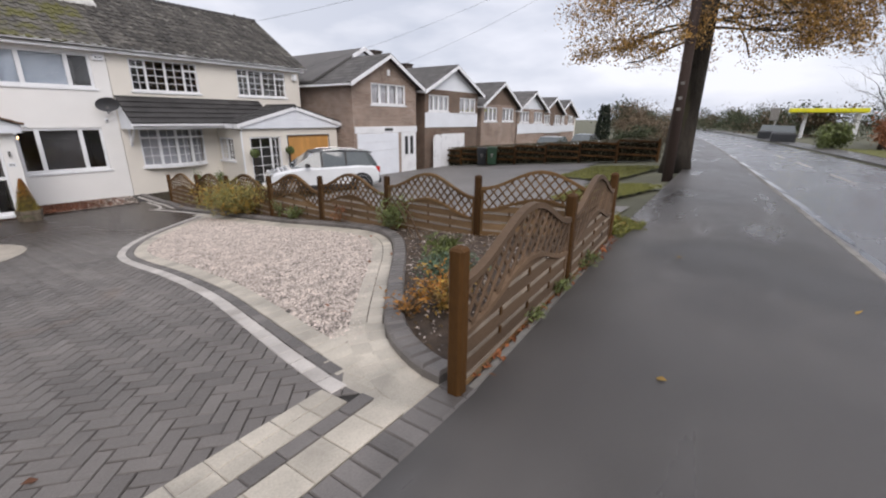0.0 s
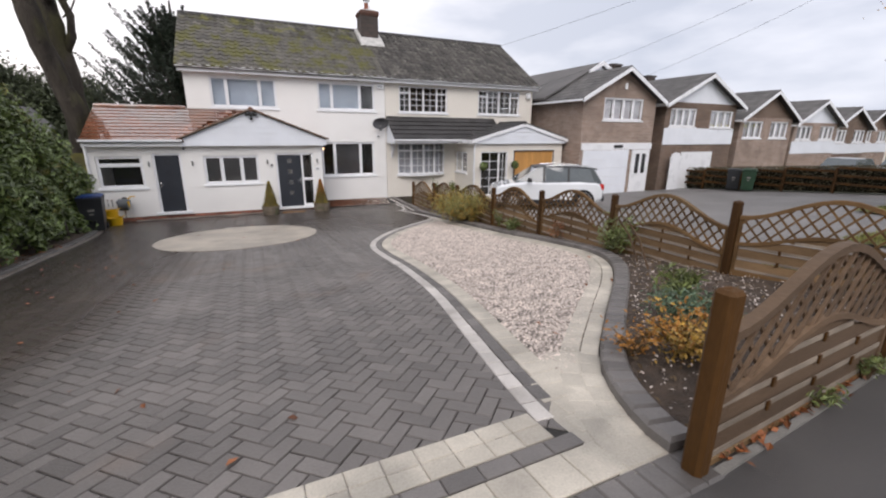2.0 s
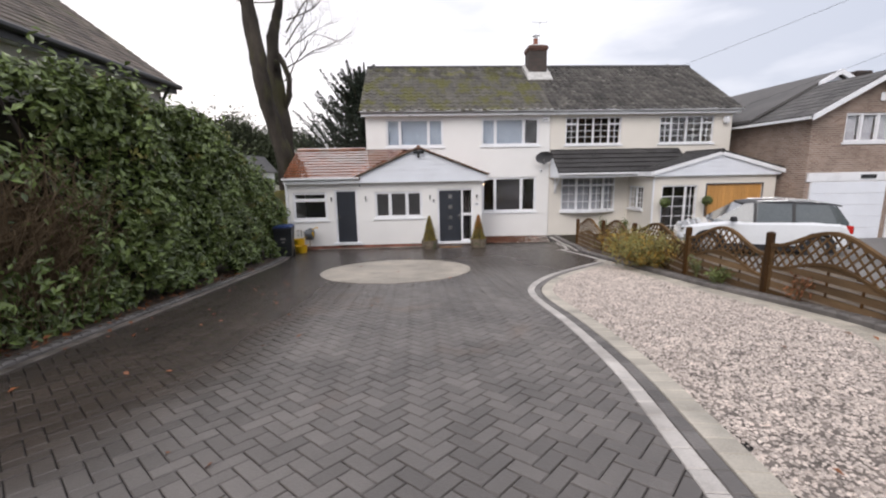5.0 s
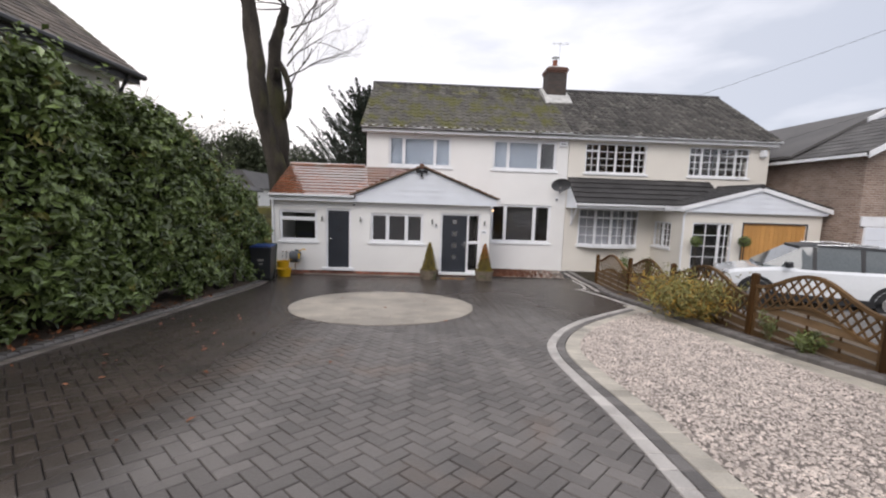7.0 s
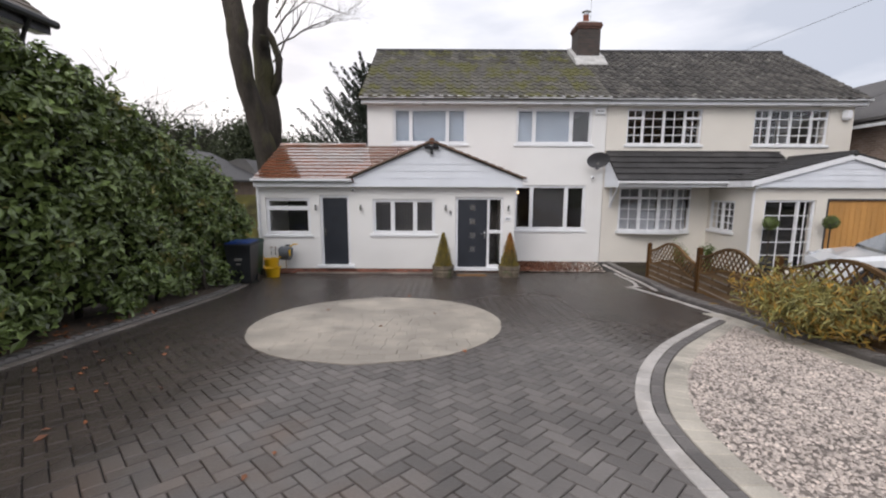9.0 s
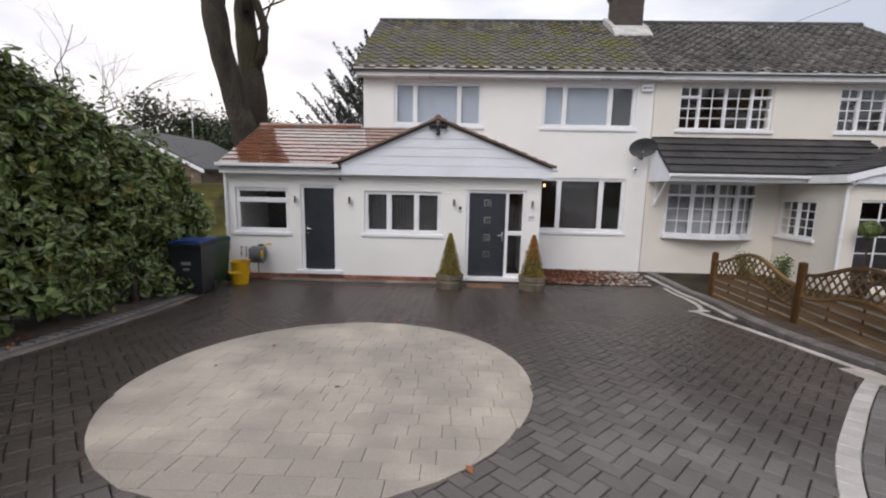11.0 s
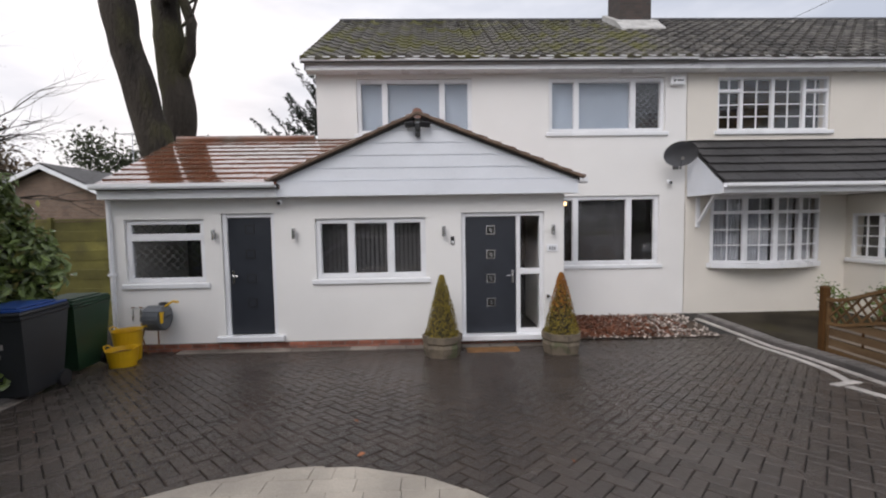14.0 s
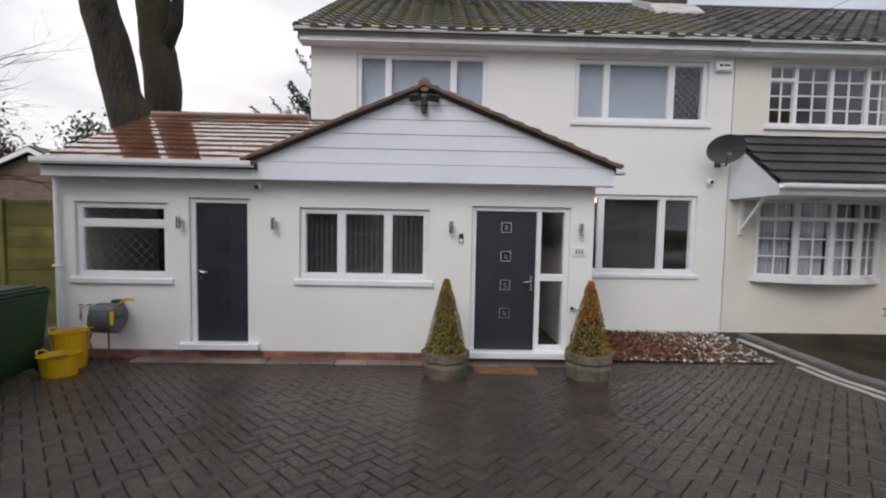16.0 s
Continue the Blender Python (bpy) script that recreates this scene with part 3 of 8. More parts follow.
# the white semi-detached house with its front extension
house = thing("semi_detached_house", (1.7, 22, 0), "white rendered semi-detached house with a front extension and mossy roof", "house")
EY, MY = 18.13, 20.12          # front faces of the extension and of the main block
EX0, EX1 = -5.08, 2.33
MX0, MX1 = -2.2, 5.58
GL = -0.14                     # paving at the house
part("wall", panel_with_holes(EX0, EX1, 0.02, 2.5, EY, EY + 0.25, [
    (-4.83, -3.56, 1.02, 2.06), (-3.28, -2.43, 0.1, 2.14), (-1.77, 0.03, 1.04, 2.035), (0.62, 2.0, 0.03, 2.1)]), RENDER, house, "smooth white rendered wall")
part("wall", box(EX0, EX0 + 0.25, EY + 0.25, 24, -0.3, 2.5), RENDER, house)
part("wall", box(EX1 - 0.25, EX1, EY + 0.25, MY, -0.3, 2.5), RENDER, house)
part("wall", panel_with_holes(MX0, MX1, -0.3, 5.1, MY, MY + 0.28, [
    (-1.37, 1.02, 3.8, 4.93), (2.64, 5.12, 3.8, 4.93), (2.66, 5.03, 0.98, 2.46), (-0.5, 1.5, 0.0, 2.3)]), RENDER, house)
part("wall", prism([(MY + 0.28, -0.3), (27.4, -0.3), (27.4, 5.1), (23.8, 7.65), (MY + 0.28, 5.32)], "x", MX0, MX0 + 0.28), RENDER, house)
part("wall", prism([(MY + 0.28, -0.3), (27.4, -0.3), (27.4, 5.1), (23.8, 7.65), (MY + 0.28, 5.32)], "x", MX1 - 0.2, MX1 - 0.02), ROOMSHADE, house)
part("wall", box(EX0, MX0, 24, 24.25, -0.3, 2.5), RENDER, house)
part("wall", box(MX0, MX1, 27.2, 27.45, -0.3, 5.1), RENDER, house)
# Inner walls, floors and ceilings carry the painted room shade.
part("inner_wall", box(MX0 + 0.3, MX1 - 0.25, 23.0, 23.1, -0.2, 5.0), ROOMSHADE, house)
part("inner_wall", box(EX0 + 0.27, EX1 - 0.27, MY - 0.3, MY - 0.2, 0.0, 2.4), ROOMSHADE, house)
part("inner_floor", box(EX0 + 0.27, EX1 - 0.27, EY + 0.27, MY - 0.01, -0.2, 0.0), ROOMSHADE, house)
part("inner_floor", box(MX0 + 0.3, MX1 - 0.25, MY + 0.3, 23.0, -0.2, 0.0), ROOMSHADE, house)
part("upper_floor", box(MX0 + 0.3, MX1 - 0.25, MY + 0.3, 27.1, 2.55, 2.75), ROOMSHADE, house)
part("upper_ceiling", box(MX0 + 0.3, MX1 - 0.25, MY + 0.3, 27.1, 5.02, 5.09), ROOMSHADE, house)
part("extension_ceiling", box(EX0 + 0.27, EX1 - 0.27, EY + 0.27, MY - 0.01, 2.4, 2.48), ROOMSHADE, house)

window(house, pose(-4.83, EY + 0.05, 1.02), 1.27, 1.04, (0, 1), toplight=((0,), 0.72), label="white plastic window with a top light", leaded="dark")
window(house, pose(-1.77, EY + 0.05, 1.04), 1.8, 0.995, (0, 0.32, 0.68, 1), leaded="dark", behind=("vertical", SLATBLIND, None), label="white plastic three-light leaded window")
window(house, pose(-1.37, MY + 0.05, 3.8), 2.39, 1.13, (0, 0.24, 0.74, 1), leaded=True, behind=("plain", SKYPANE, None), label="white plastic three-light leaded window")
window(house, pose(2.64, MY + 0.05, 3.8), 2.48, 1.13, (0, 0.24, 0.73, 1), leaded=True, behind=("plain", SKYPANE, (0, 1)), label="white plastic three-light leaded window")
window(house, pose(2.66, MY + 0.05, 0.98), 2.37, 1.48, (0, 0.24, 0.73, 1), behind=("slats", SLATBLIND, (1,)), label="white plastic three-light window")


def composite_door(parent, x0, x1, z0, z1, y, sidelight=0.0, glazed=True):
    """A panelled anthracite door in a white frame with small square lights and a lever handle."""
    e = 0.07
    xd = x1 - sidelight
    shapes = [box(x0, x0 + e, y, y + 0.09, z0, z1, 0.008), box(x1 - e, x1, y, y + 0.09, z0, z1, 0.008), box(x0 + e, x1 - e, y + 0.001, y + 0.089, z1 - e, z1, 0.008)]
    if sidelight:
        shapes.append(box(xd - e, xd, y + 0.002, y + 0.088, z0, z1 - e, 0.008))
        zm = z0 + 0.52 * (z1 - z0)
        shapes.append(box(xd, x1 - e, y + 0.003, y + 0.087, zm - 0.05, zm + 0.05, 0.006))
        shapes.append(box(xd, x1 - e, y + 0.003, y + 0.087, z0, z0 + 0.1, 0.006))
    d = part("door", shapes[0], PVC, parent, "white plastic door frame with an anthracite door")
    for nm, sh in zip(("jamb", "head", "mullion", "transom", "bottom_rail"), shapes[1:]):
        part(nm, sh, PVC, d)
    a, b = x0 + e, (xd if sidelight else x1) - e
    part("leaf", box(a + 0.004, b - 0.004, y + 0.03, y + 0.075, z0 + 0.035, z1 - e - 0.004, 0.004), ANTHRACITE, d, "anthracite composite door leaf, closed")
    part("threshold", box(x0 - 0.12, x1 + 0.12, y - 0.13, y + 0.03, z0 - 0.06, z0 + 0.03, 0.01), PVC, d)
    cx = (a + b) / 2
    for k in range(4):
        z = z0 + 0.56 + 0.405 * k
        s = 0.075
        part("light_trim", join(box(cx - s, cx + s, y + 0.022, y + 0.031, z - s, z - s + 0.018), box(cx - s, cx + s, y + 0.022, y + 0.031, z + s - 0.018, z + s),
                                box(cx - s, cx - s + 0.018, y + 0.0221, y + 0.031, z - s + 0.018, z + s - 0.018), box(cx + s - 0.018, cx + s, y + 0.0221, y + 0.031, z - s + 0.018, z + s - 0.018)),
             CHROME if glazed else BLACK, d)
        part("door_light", box(cx - s + 0.018, cx + s - 0.018, y + 0.025, y + 0.03, z - s + 0.018, z + s - 0.018), FROST if glazed else ANTHRACITE, d)
        if glazed:
            part("chrome_motif", moved(box(-0.03, 0.03, 0, 0.004, -0.008, 0.008), pose(cx, y + 0.02, z + 0.015, 0, 20)), CHROME, d)
            part("chrome_motif", moved(box(-0.03, 0.03, 0, 0.004, -0.008, 0.008), pose(cx, y + 0.02, z - 0.02, 0, 20)), CHROME, d)
    hx = b - 0.06 if glazed else a + 0.06
    part("handle", join(box(hx - 0.018, hx + 0.018, y + 0.018, y + 0.03, z0 + 0.88, z0 + 1.1, 0.004), tube([(hx, y + 0.02, z0 + 1.02), (hx, y - 0.03, z0 + 1.02), (hx + (-0.12 if glazed else 0.1), y - 0.035, z0 + 1.01)], 0.01, 8)), CHROME, d)
    if sidelight:
        for q0, q1 in ((z0 + 0.1, zm - 0.05), (zm + 0.05, z1 - e)):
            p = part("pane", box(xd - 0.003, x1 - e + 0.003, y + 0.04, y + 0.048, q0, q1), GLASS, d)
            p.visible_shadow = False
    return d


composite_door(house, 0.62, 2.0, 0.03, 2.1, EY + 0.04, sidelight=0.39)
composite_door(house, -3.28, -2.43, 0.1, 2.14, EY + 0.04, glazed=False)

# brick plinth of the extension
for i in range(33):
    x = EX0 + 0.227 * i
    if x + 0.217 > EX1:
        break
    for j in range(2):
        off = 0.11 * j
        if x + off + 0.217 <= EX1 + 0.02:
            part("brick", box(x + off, x + off + 0.216, EY - 0.012, EY + 0.1, GL + 0.005 + 0.076 * j, GL + 0.071 + 0.076 * j, 0.005), BRICK_RED, house)
part("plinth_core", box(EX0, EX1, EY - 0.004, EY + 0.24, -0.3, 0.02), KERBSTONE, house)

# eaves, soffits and gutters of the main roof, one run across both halves
for parent_x in ((house, MX0 - 0.15, MX1),):
    part("fascia", box(parent_x[1], parent_x[2], 19.84, 19.87, 5.02, 5.2), PVC, house)
    part("soffit", box(parent_x[1], parent_x[2], 19.871, MY + 0.0, 5.02, 5.035), PVC, house)
gutter(house, MX0 - 0.17, MX1 - 0.002, 19.78, 5.22)
part("fascia", prism([(19.84, 5.0), (23.8, 7.62), (27.8, 5.0), (27.8, 5.2), (23.8, 7.78), (19.84, 5.2)], "x", MX0 - 0.15, MX0 - 0.12), PVC, house, "white barge board")
SL = (Vector((0, 23.8, 7.8)) - Vector((0, 19.74, 5.2)))
roof = part("roof", prism([(19.76, 5.17), (23.8, 7.76), (27.85, 5.17), (27.85, 5.12), (23.8, 7.7), (19.76, 5.12)], "x", MX0 - 0.2, MX1), TILE_DARK, house, "mossy grey concrete tiled roof")
roof_tiles(roof, (MX0 - 0.2, 19.74, 5.19), (1, 0, 0), SL, MX1 - MX0 + 0.2, SL.length, 0.3, 0.33, TILE, keep=280, seed=2, thick=0.034)
part("ridge", tube([(MX0 - 0.2, 23.8, 7.78), (MX1, 23.8, 7.78)], 0.1, 10), TILE_DARK, roof)
stack = part("chimney", box(5.33, 6.17, 22.75, 23.55, 6.6, 8.3), CHIMNEY, house, "brown brick chimney stack with pale mortar apron")
for k, (grow, z0, z1) in enumerate(((0.03, 8.301, 8.376), (0.06, 8.377, 8.45), (0.03, 8.451, 8.525))):
    part("capping_course", box(5.33 - grow, 6.17 + grow, 22.75 - grow, 23.55 + grow, z0, z1, 0.006), BRICK_CAP, stack, "reddish brown brick capping course")
part("flaunching", box(5.4, 6.1, 22.82, 23.48, 8.526, 8.6, 0.03), PALEMORTAR, stack)
part("flashing", prism([(22.3, 6.88), (22.3, 6.93), (22.74, 7.34), (22.749, 7.34), (22.749, 7.1)], "x", 5.17, 6.33), PALEMORTAR, stack, "pale mortar apron")
for xa in (5.18, 6.172):
    part("flashing", prism([(22.62, 7.0), (22.62, 7.25), (23.6, 7.86), (23.6, 7.6)], "x", xa, xa + 0.148), PALEMORTAR, stack)
part("pot", lathe([(0.13, 8.58), (0.12, 8.65), (0.1, 8.86), (0.125, 8.9), (0.1, 8.92)], 16, 5.72, 23.15), BRICK_RED, stack, smooth=True)
part("cowl", lathe([(0.09, 8.9), (0.09, 9.02), (0.17, 9.03), (0.02, 9.12)], 14, 5.72, 23.15), CHROME, stack)
part("aerial", join(tube([(5.95, 23.3, 8.55), (5.95, 23.3, 9.75)], 0.012, 6), tube([(5.6, 23.3, 9.7), (6.3, 23.3, 9.7)], 0.008, 5), *[tube([(5.6 + 0.115 * k, 23.1, 9.7), (5.6 + 0.115 * k, 23.5, 9.7)], 0.005, 4) for k in range(7)]), CHROME, stack)

# extension roof: a slope on one side and a gable over the front door
EAVE, RZ = 2.6, 3.72
s2 = Vector((0, MY - 0.02, RZ)) - Vector((0, 17.86, EAVE))
lowroof = part("extension_roof", prism([(17.88, EAVE - 0.03), (MY, RZ - 0.03), (22.4, EAVE), (22.4, EAVE - 0.06), (MY, RZ - 0.09), (17.88, EAVE - 0.09)], "x", EX0 + 0.04, MX0 - 0.05), TILE_DARK, house, "wet red-brown tiled extension roof")
roof_tiles(lowroof, (EX0 + 0.03, 17.85, EAVE - 0.02), (1, 0, 0), s2, MX0 - EX0 - 0.09, s2.length, 0.28, 0.24, TILE_RED, profile="flat", keep=90, seed=3, thick=0.022)
part("ridge", tube([(EX0 + 0.03, MY, RZ), (MX0 - 0.05, MY, RZ)], 0.085, 10), TILE_RED, lowroof)
part("valley_slope", ([(MX0 - 0.06, 17.9, EAVE - 0.04), (MX0 - 0.06, MY, RZ - 0.04), (-0.2, MY, RZ - 0.04), (MX0 - 0.06, 17.9, EAVE - 0.1), (MX0 - 0.06, MY, RZ - 0.1), (-0.2, MY, RZ - 0.1)], [(0, 2, 1), (3, 4, 5), (0, 3, 5, 2), (0, 1, 4, 3), (1, 2, 5, 4)]), TILE_RED, lowroof)
roof_tiles(lowroof, (MX0 - 0.06, 17.85, EAVE - 0.02), (1, 0, 0), s2, 2.0, s2.length, 0.28, 0.24, TILE_RED, profile="flat", keep=0, seed=4, thick=0.022, valley=True)
part("fascia", box(EX0 + 0.03, -2.3, 17.9, 17.93, 2.38, 2.58), PVC, house)
part("soffit", box(EX0 + 0.03, EX1 + 0.2, 17.931, EY, 2.385, 2.4), PVC, house)
gutter(house, EX0 - 0.0, -2.28, 17.83, 2.59)
downpipe(house, EX0 + 0.06, EY - 0.05, GL, 2.5)
GX0, GX1, GA, GZ, GB = -2.42, 2.56, -0.06, 3.64, 2.62
gable = part("gable", prism([(GX0 + 0.1, GB - 0.22), (GX1 - 0.06, GB - 0.22), (GX1 - 0.06, GB), (GA, GZ - 0.06), (GX0 + 0.1, GB)], "y", 17.95, 18.05), PVC_CLAD, house, "white plastic clad gable over the entrance")
zb = GB - 0.24
k = 0
while zb < GZ - 0.12:
    zt = min(zb + (0.24 if k == 0 else 0.195), GZ - 0.1)
    def edge(z, right):
        f = max(0.0, min(1.0, (z - GB) / (GZ - GB)))
        return (GX1 - 0.07 - f * (GX1 - 0.07 - GA)) if right else (GX0 + 0.12 + f * (GA - GX0 - 0.12))
    out = [(edge(zb, 0), zb + 0.006), (edge(zb, 1), zb + 0.006), (edge(zt, 1), zt - 0.006), (edge(zt, 0), zt - 0.006)]
    part("cladding_board", prism(out, "y", 17.93 - (0.012 if k == 0 else 0), 17.949), PVC_CLAD, gable)
    zb, k = zt, k + 1
for side in (0, 1):
    xe = GX1 if side else GX0
    run = Vector((GA - xe, 0, GZ - GB))
    across = Vector((0, 1, 0))
    part("gable_slope", ([(xe, 17.88, GB), (GA, 17.88, GZ), (GA, MY, GZ), (xe, MY, GB), (xe, 17.88, GB - 0.05), (GA, 17.88, GZ - 0.05), (GA, MY, GZ - 0.05), (xe, MY, GB - 0.05)],
                         [(0, 1, 2, 3), (7, 6, 5, 4), (0, 4, 5, 1), (1, 5, 6, 2), (2, 6, 7, 3), (3, 7, 4, 0)]), TILE_DARK, gable)
    roof_tiles(gable, (xe, 17.84, GB + 0.005), across, run, MY - 17.84, run.length, 0.28, 0.24, TILE_RED, profile="flat", keep=0, seed=5 + side, thick=0.03)
    d = 1 if side else -1
    part("verge", moved(box(0, run.length, -0.05, 0.05, -0.03, 0.02, 0.008), Matrix.Translation((xe, 17.87, GB + 0.01)) @ pose(0, 0, 0, 0, -math.degrees(math.atan2(run.z, run.x)) if not side else 0) if not side else
         Matrix.Translation((GA, 17.87, GZ + 0.01)) @ pose(0, 0, 0, 0, math.degrees(math.atan2(GZ - GB, GX1 - GA)))), VERGE, gable, "brown mortar-bedded verge")
part("ridge", tube([(GA, 17.84, GZ + 0.0), (GA, MY - 0.1, GZ)], 0.085, 10), TILE_RED, gable)
gutter(house, GX1 - 0.07, GX1 + 0.06, 17.9, 2.6)

# ---- the attached neighbour ----
house2 = thing("semi_detached_house", (9.6, 22, 0), "cream rendered semi-detached house with canopy and gabled garage front", "house")
NX0, NX1, PY, PX0, PX1 = 5.6, 13.65, 18.1, 9.17, 14.2
part("wall", panel_with_holes(NX0, NX1, -0.3, 5.1, MY, MY + 0.28, [(6.26, 8.71, 3.8, 4.94), (10.41, 12.85, 3.8, 4.94), (6.2, 8.5, 0.95, 2.4)]), CREAM, house2, "cream rendered wall")
part("wall", prism([(MY + 0.28, -0.3), (27.4, -0.3), (27.4, 5.1), (23.8, 7.65), (MY + 0.28, 5.32)], "x", NX1 - 0.28, NX1), CREAM, house2)
part("wall", box(NX0, NX1, 27.2, 27.45, -0.3, 5.1), CREAM, house2)
part("inner_wall", box(NX0 + 0.02, NX1 - 0.3, 23.0, 23.1, -0.2, 5.0), ROOMSHADE, house2)
part("upper_floor", box(NX0 + 0.02, NX1 - 0.3, MY + 0.3, 27.1, 2.55, 2.75), ROOMSHADE, house2)
part("upper_ceiling", box(NX0 + 0.02, NX1 - 0.3, MY + 0.3, 27.1, 5.02, 5.09), ROOMSHADE, house2)
part("wall", panel_with_holes(PX0, PX1, -0.3, 2.4, PY, PY + 0.25, [(9.5, 10.98, 0.0, 2.05), (11.35, 13.65, 0.0, 2.05)]), CREAM, house2)
part("wall", moved(panel_with_holes(PY + 0.25, MY, -0.3, 2.4, -0.25, 0.0, [(18.85, 20.0, 1.05, 2.0)]), Matrix(((0, -1, 0, PX0), (1, 0, 0, 0), (0, 0, 1, 0), (0, 0, 0, 1)))), CREAM, house2)
part("wall", box(PX1 - 0.25, PX1, PY + 0.25, 26, -0.3, 2.4), CREAM, house2)
part("inner_wall", box(PX0 + 0.3, PX1 - 0.3, MY - 0.2, MY - 0.1, -0.2, 2.4), ROOMSHADE, house2)
part("porch_ceiling", box(PX0 + 0.01, PX1 - 0.01, PY + 0.26, MY - 0.01, 2.38, 2.41), ROOMSHADE, house2)
for xa, wd in ((6.26, 2.45), (10.41, 2.44)):
    window(house2, pose(xa, MY + 0.04, 3.8), wd, 1.14, (0, 0.22, 0.5, 0.78, 1), bars=(2, 4), toplight=((0, 3), 0.74), label="white small-paned window")
# bow window on a shallow curve
facets = 4
pts = [(6.13 + 2.4 * k / facets, MY - 0.33 * math.sin(math.pi * (k / facets) * 0.92 + 0.13)) for k in range(facets + 1)]
for (xa, ya), (xb, yb) in zip(pts, pts[1:]):
    wd = math.hypot(xb - xa, yb - ya)
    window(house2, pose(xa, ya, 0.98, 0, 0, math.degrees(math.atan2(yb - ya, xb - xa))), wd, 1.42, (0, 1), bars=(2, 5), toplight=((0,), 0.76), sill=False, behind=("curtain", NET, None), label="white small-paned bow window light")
part("bow_sill", prism([(x, y - 0.07) for x, y in pts] + [(8.58, MY), (6.08, MY)], "z", 0.88, 0.979), PVC, house2)
part("bow_head", prism([(x, y - 0.02) for x, y in pts] + [(8.58, MY), (6.08, MY)], "z", 2.4, 2.47), PVC, house2)
window(house2, Matrix(((0, 1, 0, PX0 + 0.02), (-1, 0, 0, 20.0), (0, 0, 1, 1.05), (0, 0, 0, 1))), 1.15, 0.95, (0, 0.5, 1), bars=(2, 4), label="white small-paned side window")
window(house2, pose(9.5, PY + 0.04, 0.0), 1.48, 2.05, (0, 0.68, 1), bars=(2, 5), sill=False, label="white glazed french door")
gd = part("garage_door", box(11.35, 13.65, PY + 0.06, PY + 0.1, 0.0, 2.05), ORANGEWOOD, house2, "orange-stained wooden garage doors, closed")
for k in range(14):
    x = 11.37 + 0.163 * k
    part("board", box(x + 0.004, x + 0.157, PY + 0.04, PY + 0.059, 0.02, 2.03, 0.005), ORANGEWOOD, gd)
part("lintel_frame", join(box(11.3, 13.7, PY - 0.01, PY + 0.1, 2.051, 2.1), box(11.3, 11.349, PY - 0.01, PY + 0.1, 0, 2.05), box(13.651, 13.7, PY - 0.01, PY + 0.1, 0, 2.05)), SLATBLIND, gd)
# canopy roof and porch gable
can = part("canopy_roof", prism([(19.0, 2.62), (MY - 0.004, 3.55), (MY - 0.004, 3.49), (19.0, 2.56)], "x", 5.63, 9.3), TILE_DARK, house2, "dark grey interlocking tiled canopy roof")
cs = Vector((0, MY - 0.02, 3.57)) - Vector((0, 18.97, 2.62))
roof_tiles(can, (5.6, 18.97, 2.62), (1, 0, 0), cs, 5.7, cs.length, 0.38, 0.29, TILE_DARK, profile="flat", keep=70, seed=11, thick=0.05)
part("canopy_cheek", prism([(19.0, 2.42), (MY - 0.003, 2.42), (MY - 0.003, 3.48), (19.0, 2.58)], "x", 5.62, 5.66), PVC_CLAD, house2, "white clad canopy cheek")
part("fascia", box(5.62, 9.2, 18.97, 19.0, 2.42, 2.6), PVC, house2)
part("soffit", box(5.62, 9.17, 19.001, MY, 2.41, 2.42), PVC, house2)
gutter(house2, 5.6, 9.25, 18.91, 2.58)
for xb in (5.85,):
    part("bracket", join(box(xb - 0.04, xb + 0.04, MY - 0.06, MY, 1.75, 2.4, 0.008), moved(box(-0.03, 0.03, -0.03, 0.03, 0, 0.85, 0.006), pose(xb, MY - 0.05, 1.85, 43))), PVC, house2, "white canopy bracket")
PA, PZ = 11.7, 3.28
pg = part("gable", prism([(9.2, 2.4), (14.2, 2.4), (14.4, 2.6), (PA, PZ), (9.0, 2.6)], "y", 17.96, 18.06), PVC_CLAD, house2, "white clad porch gable")
for k in range(5):
    z0, z1 = 2.42 + 0.17 * k, min(2.585 + 0.17 * k, PZ - 0.04)
    f0, f1 = max(0, (z0 - 2.6) / (PZ - 2.6)), max(0, (z1 - 2.6) / (PZ - 2.6))
    part("cladding_board", prism([(9.2 + f0 * (PA - 9.2), z0), (14.25 - f0 * (14.25 - PA), z0), (14.25 - f1 * (14.25 - PA), z1 - 0.008), (9.2 + f1 * (PA - 9.2), z1 - 0.008)], "y", 17.94, 17.959), PVC_CLAD, pg)
for xe in (8.95, 14.45):
    run = Vector((PA - xe, 0, PZ + 0.06 - 2.6))
    roof_tiles(pg, (xe, 17.88, 2.62), (0, 1, 0), run, MY - 17.88 if xe < 10 else 4.5, run.length, 0.33, 0.28, TILE_DARK, profile="ridged", keep=0, seed=12)
    part("slope_board", ([(xe, 17.9, 2.6), (PA, 17.9, PZ + 0.04), (PA, MY + 2, PZ + 0.04), (xe, MY + (0 if xe < 10 else 2), 2.6), (xe, 17.9, 2.55), (PA, 17.9, PZ - 0.01), (PA, MY + 2, PZ - 0.01), (xe, MY + (0 if xe < 10 else 2), 2.55)],
                         [(0, 1, 2, 3), (7, 6, 5, 4), (0, 4, 5, 1), (1, 5, 6, 2), (2, 6, 7, 3), (3, 7, 4, 0)]), TILE_DARK, pg)
    a, b = (xe, 2.5), (PA, PZ - 0.04)
    part("barge_board", prism([(a[0], a[1] - 0.06), (b[0], b[1] - 0.04), (b[0], b[1] + 0.1), (a[0], a[1] + 0.1)], "y", 17.87, 17.9), PVC, pg)
